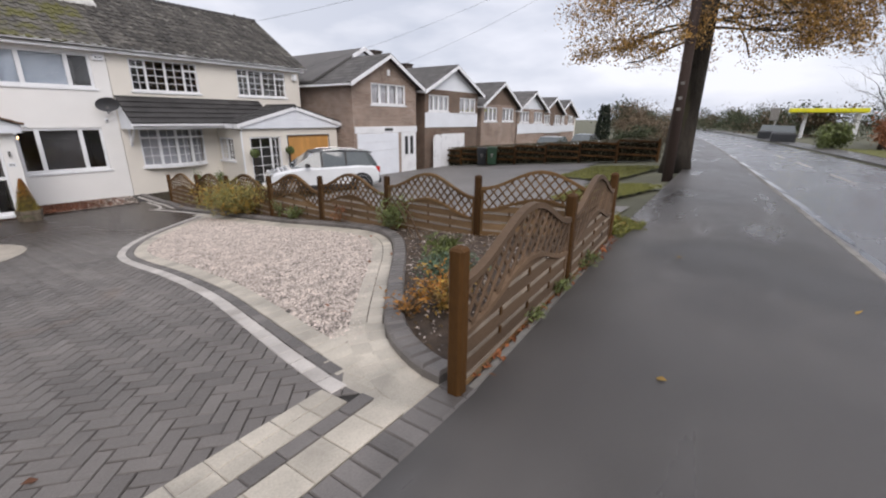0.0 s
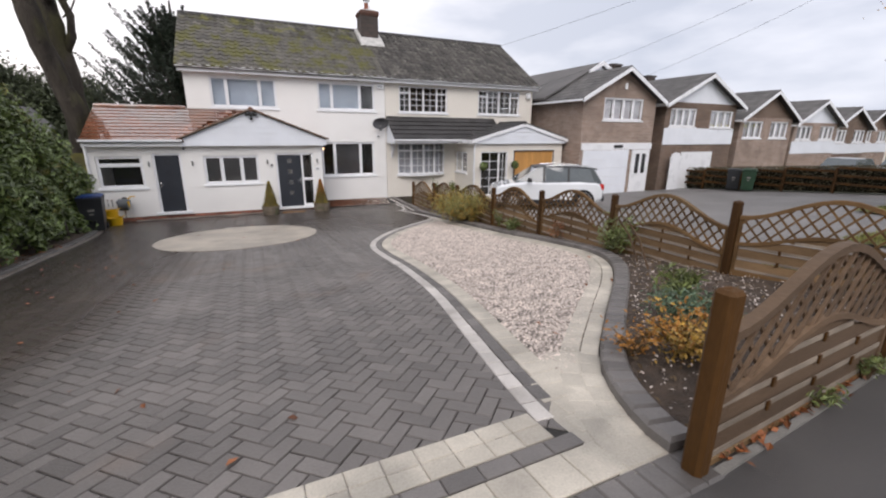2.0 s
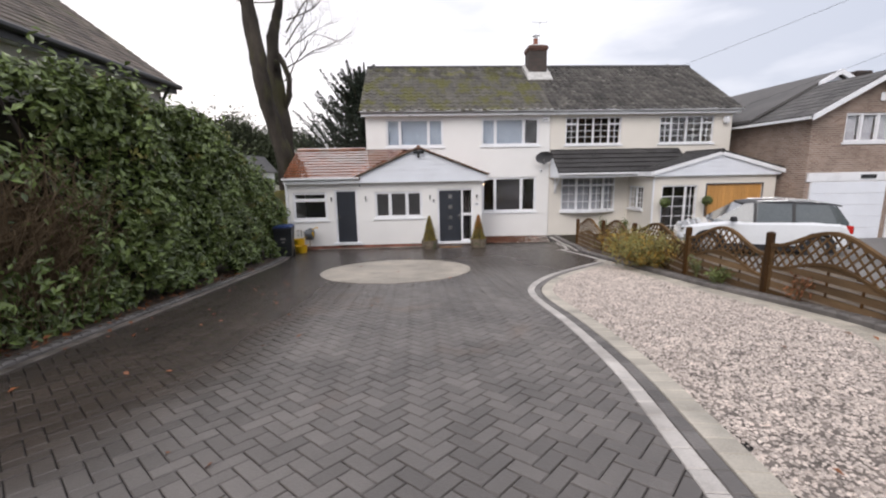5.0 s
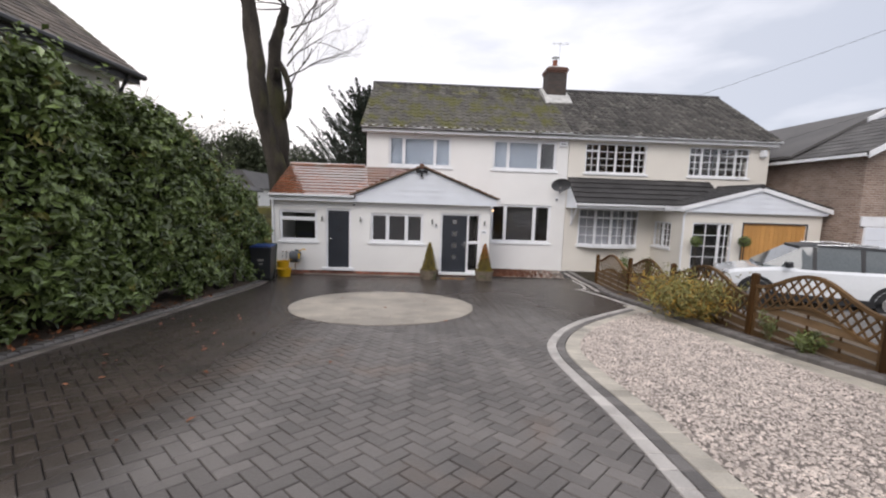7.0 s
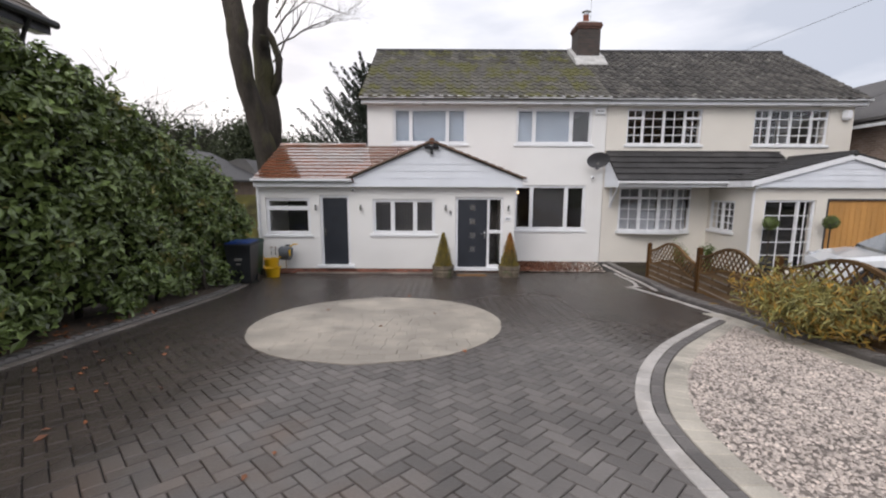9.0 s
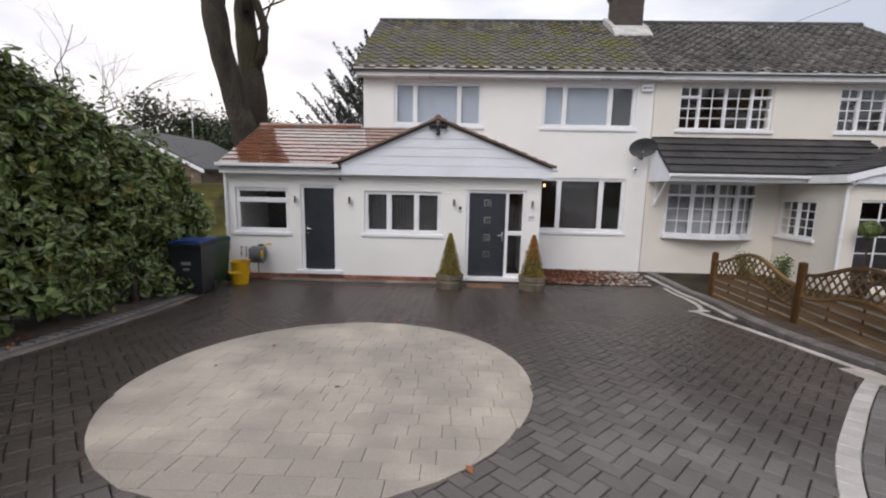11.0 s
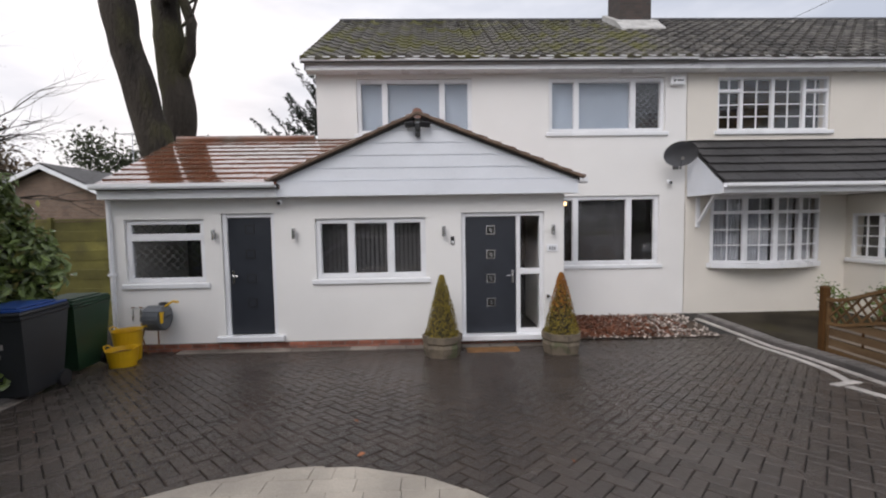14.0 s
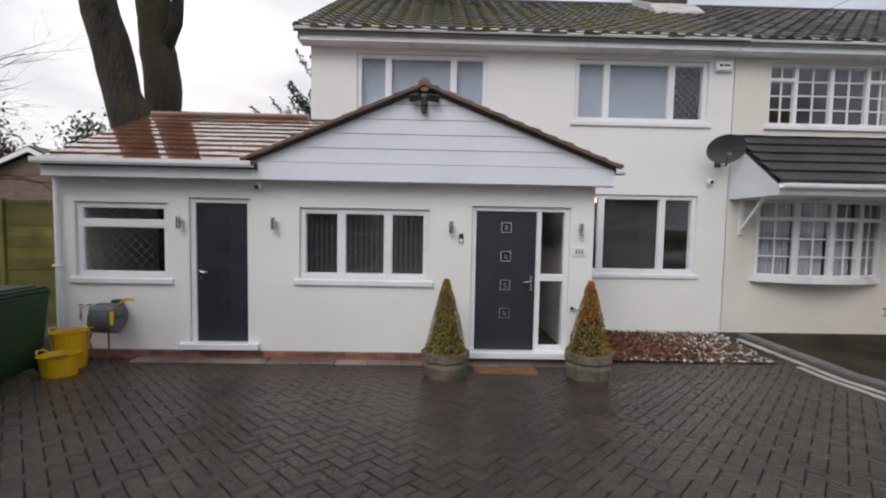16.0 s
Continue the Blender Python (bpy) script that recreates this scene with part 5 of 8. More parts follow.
for r in range(7):
    for c in range(5):
        x0, y0 = 1.2 + 0.15 * c + 0.06 * (r % 2), 2.06 + 0.17 * r
        if inside((x0 + 0.075, y0 + 0.08), [(1.22, 2.06), (1.47, 2.06), (1.6, 2.5), (1.78, 2.8), (1.95, 3.0), (1.85, 3.25), (1.5, 3.3), (1.26, 2.9), (1.22, 2.7)]):
            part("edging_block", block([(x0, y0), (x0 + 0.146, y0), (x0 + 0.146, y0 + 0.166), (x0, y0 + 0.166)], 0.005, -0.05), CREAMBLOCK, edging)
band(edging, [(-4.3, 2.06), (1.62, 2.06)], 0.0, 0.235, 0.125, 0.012, BLOCK_DARK, "kerb_block", rounded=0.012)
band(edging, LEFT, -0.12, 0.0, 0.2, 0.008, DIRTYBLOCK, "edging_block")
band(edging, LEFT, -0.3, -0.125, 0.14, 0.05, BLOCK_DARK, "kerb_block", rounded=0.02)
band(edging, [(4.72, 12.6), (4.7, 14.2), (4.62, 15.65)], 0.0, 0.1, 0.2, 0.009, WHITEBLOCK, "edging_block")
band(edging, [(4.55, 15.7), (5.08, 15.85)], 0.0, 0.1, 0.2, 0.0095, WHITEBLOCK, "edging_block")
band(edging, [(4.78, 15.75), (5.02, 16.3), (5.2, 17.2), (5.28, 18.2)], 0.0, 0.09, 0.2, 0.009, WHITEBLOCK, "edging_block")
band(edging, [(4.98, 15.2), (5.2, 16.2), (5.38, 17.2), (5.45, 18.4), (5.48, 19.6)], 0.0, 0.1, 0.2, 0.009, WHITEBLOCK, "edging_block")

# pale circle set into the paving
circle = thing("paving_circle", (CX, CY, ground(CY)), "pale cream paved circle set into the drive", "paving circle", kind="structure")
rndc = random.Random(3)
row, y = 0, CY - CRY
while y < CY + CRY:
    y2 = min(y + 0.165, CY + CRY)
    ym = max(abs(y - CY), abs(y2 - CY))
    half = CRX * math.sqrt(max(0, 1 - min(abs(y - CY), abs(y2 - CY)) ** 2 / CRY ** 2))
    x = CX - half - rndc.uniform(0, 0.2)
    while x < CX + half:
        w = rndc.choice((0.16, 0.24, 0.3))
        poly = [(x + 0.0015, y + 0.0015), (x + w - 0.0015, y + 0.0015), (x + w - 0.0015, y2 - 0.0015), (x + 0.0015, y2 - 0.0015)]
        # trim to the round edge
        def lim(yy):
            return CRX * math.sqrt(max(0, 1 - ((yy - CY) / CRY) ** 2))
        poly = [(min(max(px, CX - lim(py)), CX + lim(py)), py) for px, py in poly]
        area = abs(sum(poly[k][0] * poly[(k + 1) % 4][1] - poly[(k + 1) % 4][0] * poly[k][1] for k in range(4))) / 2
        if area > 0.002:
            part("paving_block", block(poly, 0.008 + rndc.uniform(-0.001, 0.001), -0.03, 0.002), CIRCLEBLOCK, circle)
        x += w
    y = y2

# gravel bed: a base and many chips
grav_poly = [(p.x + 0.43, p.y) for p in smoothed(OUTER[1:], 0.2) if p.y > 3.0] + [(p.x - 0.3, p.y - 0.05) for p in reversed(kerb_s) if 2.9 < p.y < 12.4]


def sheet(poly, dz, step):
    """A flat-lying mesh over a plan outline, cut into square cells."""
    xs_, ys_ = [p[0] for p in poly], [p[1] for p in poly]
    V, F, idx = [], [], {}
    def vid(a, b):
        if (a, b) not in idx:
            idx[a, b] = len(V)
            x, y = min(xs_) + a * step, min(ys_) + b * step
            V.append((x, y, height(x, y) + dz(x, y)))
        return idx[a, b]
    for a in range(int((max(xs_) - min(xs_)) / step) + 1):
        for b in range(int((max(ys_) - min(ys_)) / step) + 1):
            if inside((min(xs_) + (a + 0.5) * step, min(ys_) + (b + 0.5) * step), poly):
                F.append((vid(a, b), vid(a + 1, b), vid(a + 1, b + 1), vid(a, b + 1)))
    return V, F


def scatter_chips(poly, count, size, seed, dz=0.0):
    """Small angular stones strewn over a plan outline."""
    rnd = random.Random(seed)
    xs_, ys_ = [p[0] for p in poly], [p[1] for p in poly]
    V, F = [], []
    while count > 0:
        x, y = rnd.uniform(min(xs_), max(xs_)), rnd.uniform(min(ys_), max(ys_))
        if not inside((x, y), poly):
            continue
        count -= 1
        s = size * rnd.uniform(0.5, 1.3)
        a = rnd.uniform(0, 6.28)
        b0 = len(V)
        z = height(x, y) + dz
        for k in range(4):
            r = s * rnd.uniform(0.6, 1.0)
            V.append((x + r * math.cos(a + 1.57 * k), y + r * math.sin(a + 1.57 * k), z + s * rnd.uniform(0.0, 0.35)))
        V.append((x + rnd.uniform(-0.3, 0.3) * s, y + rnd.uniform(-0.3, 0.3) * s, z + s * rnd.uniform(0.5, 0.9)))
        F += [(b0 + k, b0 + (k + 1) % 4, b0 + 4) for k in range(4)]
    return V, F


gravel = solid("gravel_bed", sheet(grav_poly, lambda x, y: -0.004, 0.12), GRAVEL_BED, "pale pink-cream gravel bed", "gravel", kind="structure")
tagged(part("gravel_chips", scatter_chips(grav_poly, 33000, 0.0185, 8, -0.004), STONE, gravel), kind="stuff")

# planting bed soil, hedge soil
bed_poly = [(p.x + 0.15, p.y) for p in kerb_s if p.y < 19.0] + [(5.75, 19.0), (5.75, 14.0), (5.45, 11), (5.35, 4.0), (5.85, 2.2), (1.55, 1.98)]
solid("soil_bed", sheet(bed_poly, lambda x, y: 0.035 + 0.03 * noise.noise((x * 3, y * 3, 0)), 0.09), SOIL, "dark damp soil of the planting bed", "soil", kind="structure")
left_poly = [(-4.38, 1.95), (-4.4, 9), (-4.45, 13.5), (-4.6, 15.4), (-5.1, 16.7), (-7.5, 16.7), (-7.5, 1.95)]
solid("soil_bed", sheet(left_poly, lambda x, y: 0.03 + 0.03 * noise.noise((x * 3, y * 3, 5)), 0.15), SOIL, "dark soil strewn with leaves under the hedge", "soil", kind="structure")
verge1 = [(5.95, 2.05), (6.9, 1.9), (7.4, 2.6), (6.6, 3.6), (5.9, 4.2)]
verge2 = [(8.9, 3.4), (11.9, 2.5), (12.4, 3.0), (12.4, 4.4), (9.4, 4.6)]
verge3 = [(13.3, 4.2), (18.6, 3.5), (19.2, 6.5), (14.8, 6.5)]
for poly in (verge1, verge2, verge3):
    solid("grass_verge", sheet(poly, lambda x, y: 0.02 + 0.02 * noise.noise((x * 4, y * 4, 2)), 0.12), GRASS, "damp lawn verge beside the pavement", "grass", kind="structure")
near_drive = [(5.9, 4.2), (7.4, 2.7), (8.8, 2.6), (9.0, 3.6), (13, 4.8), (20, 7.0), (21.8, 7.2), (21.8, 16.8), (14.3, 17.0), (14.3, 18.05), (9.4, 18.05), (9.4, 13.0), (5.9, 13.0)]
solid("neighbour_drive", sheet(near_drive, lambda x, y: -0.022, 0.25), PALETAR, "grey worn tarmac drive next door", "drive", kind="structure")
moss_drive = [(5.8, 12.7), (9.6, 12.7), (9.6, 18.05), (9.2, 18.05), (9.1, 20.1), (5.8, 20.1)]
solid("neighbour_forecourt", sheet(moss_drive, lambda x, y: -0.016, 0.25), MOSSTAR, "dark mossy tarmac at the neighbour's house", "drive", kind="structure")


# ---- the lattice-topped fences ----
def fence_panel(parent, m, w, mat_board):
    """An arched trellis-topped panel: curved rails, crossed slats, overlapping boards, battens."""
    rail_mat = GREYWOOD if mat_board is GREYWOOD else WEATHERED
    def top(u):
        return 0.74 + 0.30 * math.sin(math.pi * u / w) ** 2
    def low(u):
        return 0.40 + 0.22 * math.sin(math.pi * u / w) ** 2
    def rail(f, t, d):
        n = 18
        V = []
        for k in range(n + 1):
            u = w * k / n
            for y in (-d, d):
                for z in (-t, t):
                    V.append((u, y, f(u) + z))
        F = []
        for k in range(n):
            a, b = 4 * k, 4 * k + 4
            F += [(a, a + 1, b + 1, b), (a + 2, b + 2, b + 3, a + 3), (a + 1, a + 3, b + 3, b + 1), (a, b, b + 2, a + 2)]
        return V, F + [(0, 2, 3, 1), (4 * n, 4 * n + 1, 4 * n + 3, 4 * n + 2)]
    panel = part("panel", moved(rail(top, 0.024, 0.03), m), rail_mat, parent, "arched trellis-topped wooden fence panel")
    part("lower_rail", moved(rail(low, 0.02, 0.026), m), rail_mat, panel)
    for x in (0.0, w - 0.04):
        part("stile", moved(box(x, x + 0.04, -0.022, 0.022, 0.05, 0.74, 0.004), m), rail_mat, panel)
    for row in range(4):
        z0 = 0.06 + 0.145 * row
        pts = [(w * k / 14, min(z0 + 0.135, low(w * k / 14) - 0.015)) for k in range(15)]
        pts = [p for p in pts if p[1] > z0 + 0.015]
        if len(pts) > 2:
            part("board", moved(prism([(pts[0][0] + 0.01, z0), (pts[-1][0] - 0.01, z0)] + [(min(max(p[0], 0.01), w - 0.01), p[1]) for p in reversed(pts)], "y", -0.008 + 0.006 * (row % 2), 0.006 + 0.006 * (row % 2)), m), mat_board, panel)
            part("pale_strip", moved(box(pts[0][0] + 0.05, pts[-1][0] - 0.05, -0.016, -0.0085, z0 + 0.002, z0 + 0.034), m), PALEWOOD, panel)
    for k in range(1, 4):
        u = w * k / 4
        for row in range(1, 4):
            z0 = 0.06 + 0.145 * row
            if z0 + 0.05 < low(u):
                part("batten", moved(box(u - 0.015, u + 0.015, -0.03, -0.0165, z0 - 0.012, z0 + 0.045, 0.003), m), FENCEWOOD, panel)
    step = 0.14
    for s in (1, -1):
        c = -1.2
        while c < w + 1.2:
            inside_z = []
            for q in range(90):
                z = 0.36 + 0.0085 * q
                u = c + s * (z - 0.36) * 0.85
                if 0.03 < u < w - 0.03 and low(u) < z < top(u):
                    inside_z.append(z)
            if len(inside_z) > 4:
                z0, z1 = inside_z[0], inside_z[-1]
                u0, u1 = c + s * (z0 - 0.36) * 0.85, c + s * (z1 - 0.36) * 0.85
                y0, y1 = (-0.017, -0.001) if s == 1 else (0.0, 0.016)
                h = 0.0145
                V = [(u + a, y, z) for (u, z) in ((u0, z0), (u1, z1)) for y in (y0, y1) for a in (-h, h)]
                part("slat", moved((V, [(0, 1, 5, 4), (2, 6, 7, 3), (0, 4, 6, 2), (1, 3, 7, 5), (0, 2, 3, 1), (4, 5, 7, 6)]), m), rail_mat, panel)
            c += step


def fence(posts, label, mat_board, turned=False):
    f = thing("garden_fence", (posts[0][0], posts[0][1], posts[0][2]), label, "fence")
    for (x, y, z), (x2, y2, z2) in zip(posts, posts[1:]):
        d = math.hypot(x2 - x, y2 - y)
        a = math.degrees(math.atan2(y2 - y, x2 - x))
        m = Matrix.Translation((x, y, min(z, z2) + 0.02 + 0.3 * abs(z - z2))) @ pose(0, 0, 0, 0, 0, a) @ Matrix.Translation((0.05, 0, 0))
        fence_panel(f, m @ pose(d - 0.1, 0, 0, 0, 0, 180) if turned else m, d - 0.1, mat_board)
        part("gravel_board", moved(box(0, d - 0.1, -0.02, 0.02, -0.12, 0.055, 0.004), m), WEATHERED, f)
    for x, y, z in posts[(1 if len(posts) > 4 else 0):]:
        s, t = 0.05, 1.0
        V, F = box(x - s, x + s, y - s, y + s, z - 0.15, z + t, 0.018)
        part("post", join((V, F), ([(x - s + 0.018, y - s + 0.018, z + t - 0.002), (x + s - 0.018, y - s + 0.018, z + t - 0.002), (x + s - 0.018, y + s - 0.018, z + t - 0.002), (x - s + 0.018, y + s - 0.018, z + t - 0.002), (x, y, z + t + 0.012)], [(0, 1, 4), (1, 2, 4), (2, 3, 4), (3, 0, 4)])), FENCEWOOD, f, "dark brown stained fence post")
    return f


fence([(1.47, 1.92, 1.24), (3.6, 2.03, 1.24), (5.78, 2.2, 1.22)], "weathered lattice-topped fence along the pavement", GREYWOOD)
fence([(5.78, 2.2, 1.22)] + [(px, py, ground(py)) for px, py in ((5.21, 4.09), (5.2, 6.05), (5.2, 8.0), (5.22, 9.95), (5.42, 12.4), (5.68, 14.78), (5.73, 17.0))], "brown lattice-topped fence between the two drives", PALEBOARD, turned=True)
solid("fence_edging", prism([(1.55, 1.835), (5.8, 2.10), (5.8, 2.145), (1.55, 1.88)], "z", 1.2, 1.29), KERBSTONE, "worn concrete edging under the fence", "edging", kind="structure")


# ---- leaves ----
def leaf_mesh(P, size, seed, aspect=0.45, out=None, droop=0.0, spread=1.0):
    """Many small folded leaves at points P; out: preferred facing, one for all or one each."""
    rng = np.random.RandomState(seed)
    P = np.asarray(P, float)
    n = len(P)
    d = rng.normal(size=(n, 3)) * spread
    d[:, 2] -= droop
    nrm = rng.normal(size=(n, 3)) * 0.6
    if out is not None:
        nrm += np.asarray(out, float)
    d -= nrm * (np.sum(d * nrm, 1) / np.sum(nrm * nrm, 1))[:, None]
    d /= np.linalg.norm(d, axis=1)[:, None]
    nrm /= np.linalg.norm(nrm, axis=1)[:, None]
    side = np.cross(d, nrm)
    s = (size * rng.uniform(0.6, 1.25, n))[:, None]
    w = s * aspect
    v = np.stack([P - d * s * 0.5, P + side * w * 0.5 + nrm * s * 0.08, P + d * s * 0.5 - nrm * s * 0.06, P - side * w * 0.5 + nrm * s * 0.08], 1).reshape(-1, 3)
    k = np.arange(n) * 4
    f = np.stack([np.stack([k, k + 1, k + 2], 1), np.stack([k, k + 2, k + 3], 1)], 1).reshape(-1, 3)
    return v.tolist(), [tuple(q) for q in f.tolist()]


def branches(base, direction, length, radius, depth, rnd, out, bend=0.25, kids=(2, 4), shrink=0.62, tips=None, sides=6, rise=0.1):
    """Grow a limb and its side limbs into out, as (points, radii)."""
    p, d = Vector(base), Vector(direction).normalized()
    n = 5
    pts, rad = [p.copy()], [radius]
    for k in range(n):
        d = (d + Vector((rnd.uniform(-bend, bend), rnd.uniform(-bend, bend), rnd.uniform(-bend, bend) + rise)) * 0.5).normalized()
        p = p + d * length / n
        pts.append(p.copy())
        rad.append(radius * (1 - 0.5 * (k + 1) / n))
    out.append(tube(pts, rad, sides if depth > 1 else 4))
    if depth <= 0:
        if tips is not None:
            tips += pts[2:]
        return
    for _ in range(rnd.randint(*kids)):
        k = rnd.randint(2, n)
        side = Vector((rnd.uniform(-1, 1), rnd.uniform(-1, 1), rnd.uniform(-0.3, 0.7)))
        branches(pts[k], (d + side * 0.95), length * shrink * rnd.uniform(0.8, 1.15), rad[k] * 0.62, depth - 1, rnd, out, bend, kids, shrink, tips, sides, rise)


# grass blades on the verges
rng = np.random.RandomState(77)
for poly in (verge1, verge2, verge3):
    xs_, ys_ = [p[0] for p in poly], [p[1] for p in poly]
    gp_ = [p for p in zip(rng.uniform(min(xs_) - 0.1, max(xs_) + 0.1, 5000), rng.uniform(min(ys_) - 0.1, max(ys_) + 0.1, 5000)) if inside(p, poly)]
    solid("grass_blades", leaf_mesh([(x, y, height(x, y) + 0.055) for x, y in gp_], 0.11, 3, 0.14, None, droop=-1.6), GRASSBLADE, "short damp grass blades with dead leaves between", "grass", kind="stuff")


# the laurel hedge
hedge = thing("hedge", (-5, 10, ground(10)), "tall dense laurel hedge with a browned twiggy stretch", "hedge")
rng = np.random.RandomState(12)
HY, HZ = [4.2, 5.0, 7.8, 9.8, 11.0, 12.4, 14.2, 15.6, 16.5, 16.9], [3.7, 4.0, 4.05, 4.1, 3.95, 3.75, 3.25, 2.75, 2.5, 2.0]


def hedge_points(n, y0, y1, layer):
    pts, outs = [], []
    for _ in range(n):
        y = rng.uniform(y0, y1)
        zt = np.interp(y, HY, HZ)
        g = ground(y)
        u = rng.uniform()
        bulge = 0.0
        if u < 0.78:
            z = g + 0.12 + (zt - g - 0.12) * rng.uniform() ** 0.9
            lean = 0.35 * ((z - g) / (zt - g)) ** 3
            bulge = 0.4 * noise.noise((y * 0.8, 3.0, z * 0.9)) + 0.3 * noise.noise((y * 2.3, 7.0, z * 2.3))
            pts.append((-4.56 - 0.32 * min(max(y - 12.5, 0) / 2.5, 1) + bulge - lean - layer * abs(rng.normal()) * 0.22, y, z))
            outs.append((0.85, -0.35, 0.8))
        else:
            x = rng.uniform(-5.9, -4.85 - 0.3 * min(max(y - 12.5, 0) / 2.5, 1))
            bulge = 0.22 * noise.noise((y * 1.1, x * 1.5, 4)) + 0.2 * abs(noise.noise((y * 3.1, x * 3, 6)))
            pts.append((x, y, zt + bulge * 1.3 - layer * abs(rng.normal()) * 0.2 - 0.06 * abs(x + 5.2)))
            outs.append((0.3, -0.2, 1.0))
    return pts, outs


def hedge_clumps(n, y0, y1, per, r0, r1):
    """Rosettes of leaves over the hedge's face: each a small dome of shoots with shade between."""
    centres, outs_ = hedge_points(n, y0, y1, 0.45)
    pts, outs = [], []
    for c, o in zip(centres, outs_):
        o = np.array(o) / np.linalg.norm(o)
        r = rng.uniform(r0, r1)
        for _ in range(rng.randint(per - 7, per + 7)):
            d = rng.normal(size=3) + 1.25 * o
            d /= np.linalg.norm(d)
            pts.append(tuple(np.array(c) + d * r * rng.uniform(0.45, 1.0)))
            outs.append(tuple(d * 1.1 + np.array((0.1, -0.1, 0.55))))
    return pts, outs


p1_, o1_ = hedge_points(11000, 7.9, 16.9, 1.7)
c1_, d1_ = hedge_clumps(1650, 7.8, 16.9, 20, 0.12, 0.25)
c2_, d2_ = hedge_clumps(110, 4.2, 8.0, 12, 0.1, 0.22)
low_ = [(-4.55 - abs(rng.normal()) * 0.25, rng.uniform(4.2, 8.5), 0) for _ in range(2300)]
low_ = [(x, y, ground(y) + 0.05 + abs(rng.normal()) * 0.5) for x, y, z in low_]
shoots = []
for _ in range(90):
    y = rng.uniform(5.0, 16.0)
    x, z = rng.uniform(-5.5, -4.9), float(np.interp(y, HY, HZ))
    lean = rng.normal(size=2) * 0.12
    for k in range(rng.randint(5, 10)):
        shoots.append((x + lean[0] * k * 0.2 + rng.normal() * 0.03, y + lean[1] * k * 0.2 + rng.normal() * 0.03, z + 0.06 * k))
end = [(rng.uniform(-6.0, -5.05), 16.75 + 0.1 * rng.normal(), rng.uniform(0.1, 2.3)) for _ in range(1300)]
tagged(part("foliage", leaf_mesh(p1_ + low_, 0.13, 1, 0.44, o1_ + [(1, -0.2, 0.5)] * len(low_), droop=0.5), LAUREL, hedge, "glossy dark green laurel leaves"), kind="stuff")
tagged(part("foliage", leaf_mesh(c1_ + c2_ + shoots, 0.145, 2, 0.48, d1_ + d2_ + [(0.3, -0.2, 0.9)] * len(shoots), droop=0.3, spread=0.9), LAUREL, hedge, "glossy laurel leaf rosettes"), kind="stuff")
pale_p, pale_o = hedge_clumps(45, 8.5, 14.0, 12, 0.1, 0.2)
far_p, far_o = hedge_clumps(150, 13.2, 16.9, 16, 0.1, 0.22)
tagged(part("foliage", leaf_mesh(pale_p + far_p + end, 0.115, 3, 0.42, pale_o + far_o + [(0.4, -1, 0.4)] * len(end)), LAUREL_PALE, hedge, "yellowing laurel leaves"), kind="stuff")
rnd = random.Random(9)
tw = []
for _ in range(2300):
    y = rnd.uniform(4.3, 8.3)
    g = ground(y)
    x = -4.62 - rnd.uniform(0, 0.7)
    zt = np.interp(y, HY, HZ)
    a = Vector((x, y, g + rnd.uniform(0.0, 1.2)))
    l = rnd.uniform(0.6, 1.8)
    tw.append(tube([a, a + Vector((rnd.uniform(-0.1, 0.25), rnd.uniform(-0.4, 0.4), l * 0.4)), a + Vector((rnd.uniform(-0.1, 0.4), rnd.uniform(-0.9, 0.9), min(l * rnd.uniform(0.4, 0.9), zt - a.z)))], [0.007, 0.005, 0.002], 4))
tagged(part("twig_growth", join(*tw), TWIG, hedge, "bare brown twigs"), kind="stuff")
stems = [tube([(-5.1 + rnd.uniform(-0.2, 0.2), y, ground(y) - 0.05), (-5.0, y + rnd.uniform(-0.3, 0.3), ground(y) + 1.4), (-5.1, y + rnd.uniform(-0.5, 0.5), np.interp(y, HY, HZ) - 0.3)], [0.05, 0.04, 0.02], 6) for y in np.arange(4.5, 16.6, 0.7)]
part("stem_growth", join(*stems), BARK, hedge)
# A dark solid added behind the leaves in place of the hedge's inner shade.
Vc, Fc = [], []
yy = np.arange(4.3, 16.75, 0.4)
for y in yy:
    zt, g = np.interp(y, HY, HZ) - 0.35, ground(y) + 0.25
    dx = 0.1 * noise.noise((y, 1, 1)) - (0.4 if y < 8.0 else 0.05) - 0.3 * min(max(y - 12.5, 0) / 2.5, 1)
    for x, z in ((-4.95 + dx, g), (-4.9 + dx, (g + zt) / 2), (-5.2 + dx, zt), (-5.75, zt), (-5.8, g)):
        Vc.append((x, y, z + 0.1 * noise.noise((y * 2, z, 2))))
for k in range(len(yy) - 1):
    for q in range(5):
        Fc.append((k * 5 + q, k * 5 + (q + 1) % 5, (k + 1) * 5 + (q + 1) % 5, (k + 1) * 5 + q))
part("inner_growth", (Vc, Fc + [tuple(range(5)), tuple(range(len(Vc) - 1, len(Vc) - 6, -1))]), HEDGESHADE, hedge)


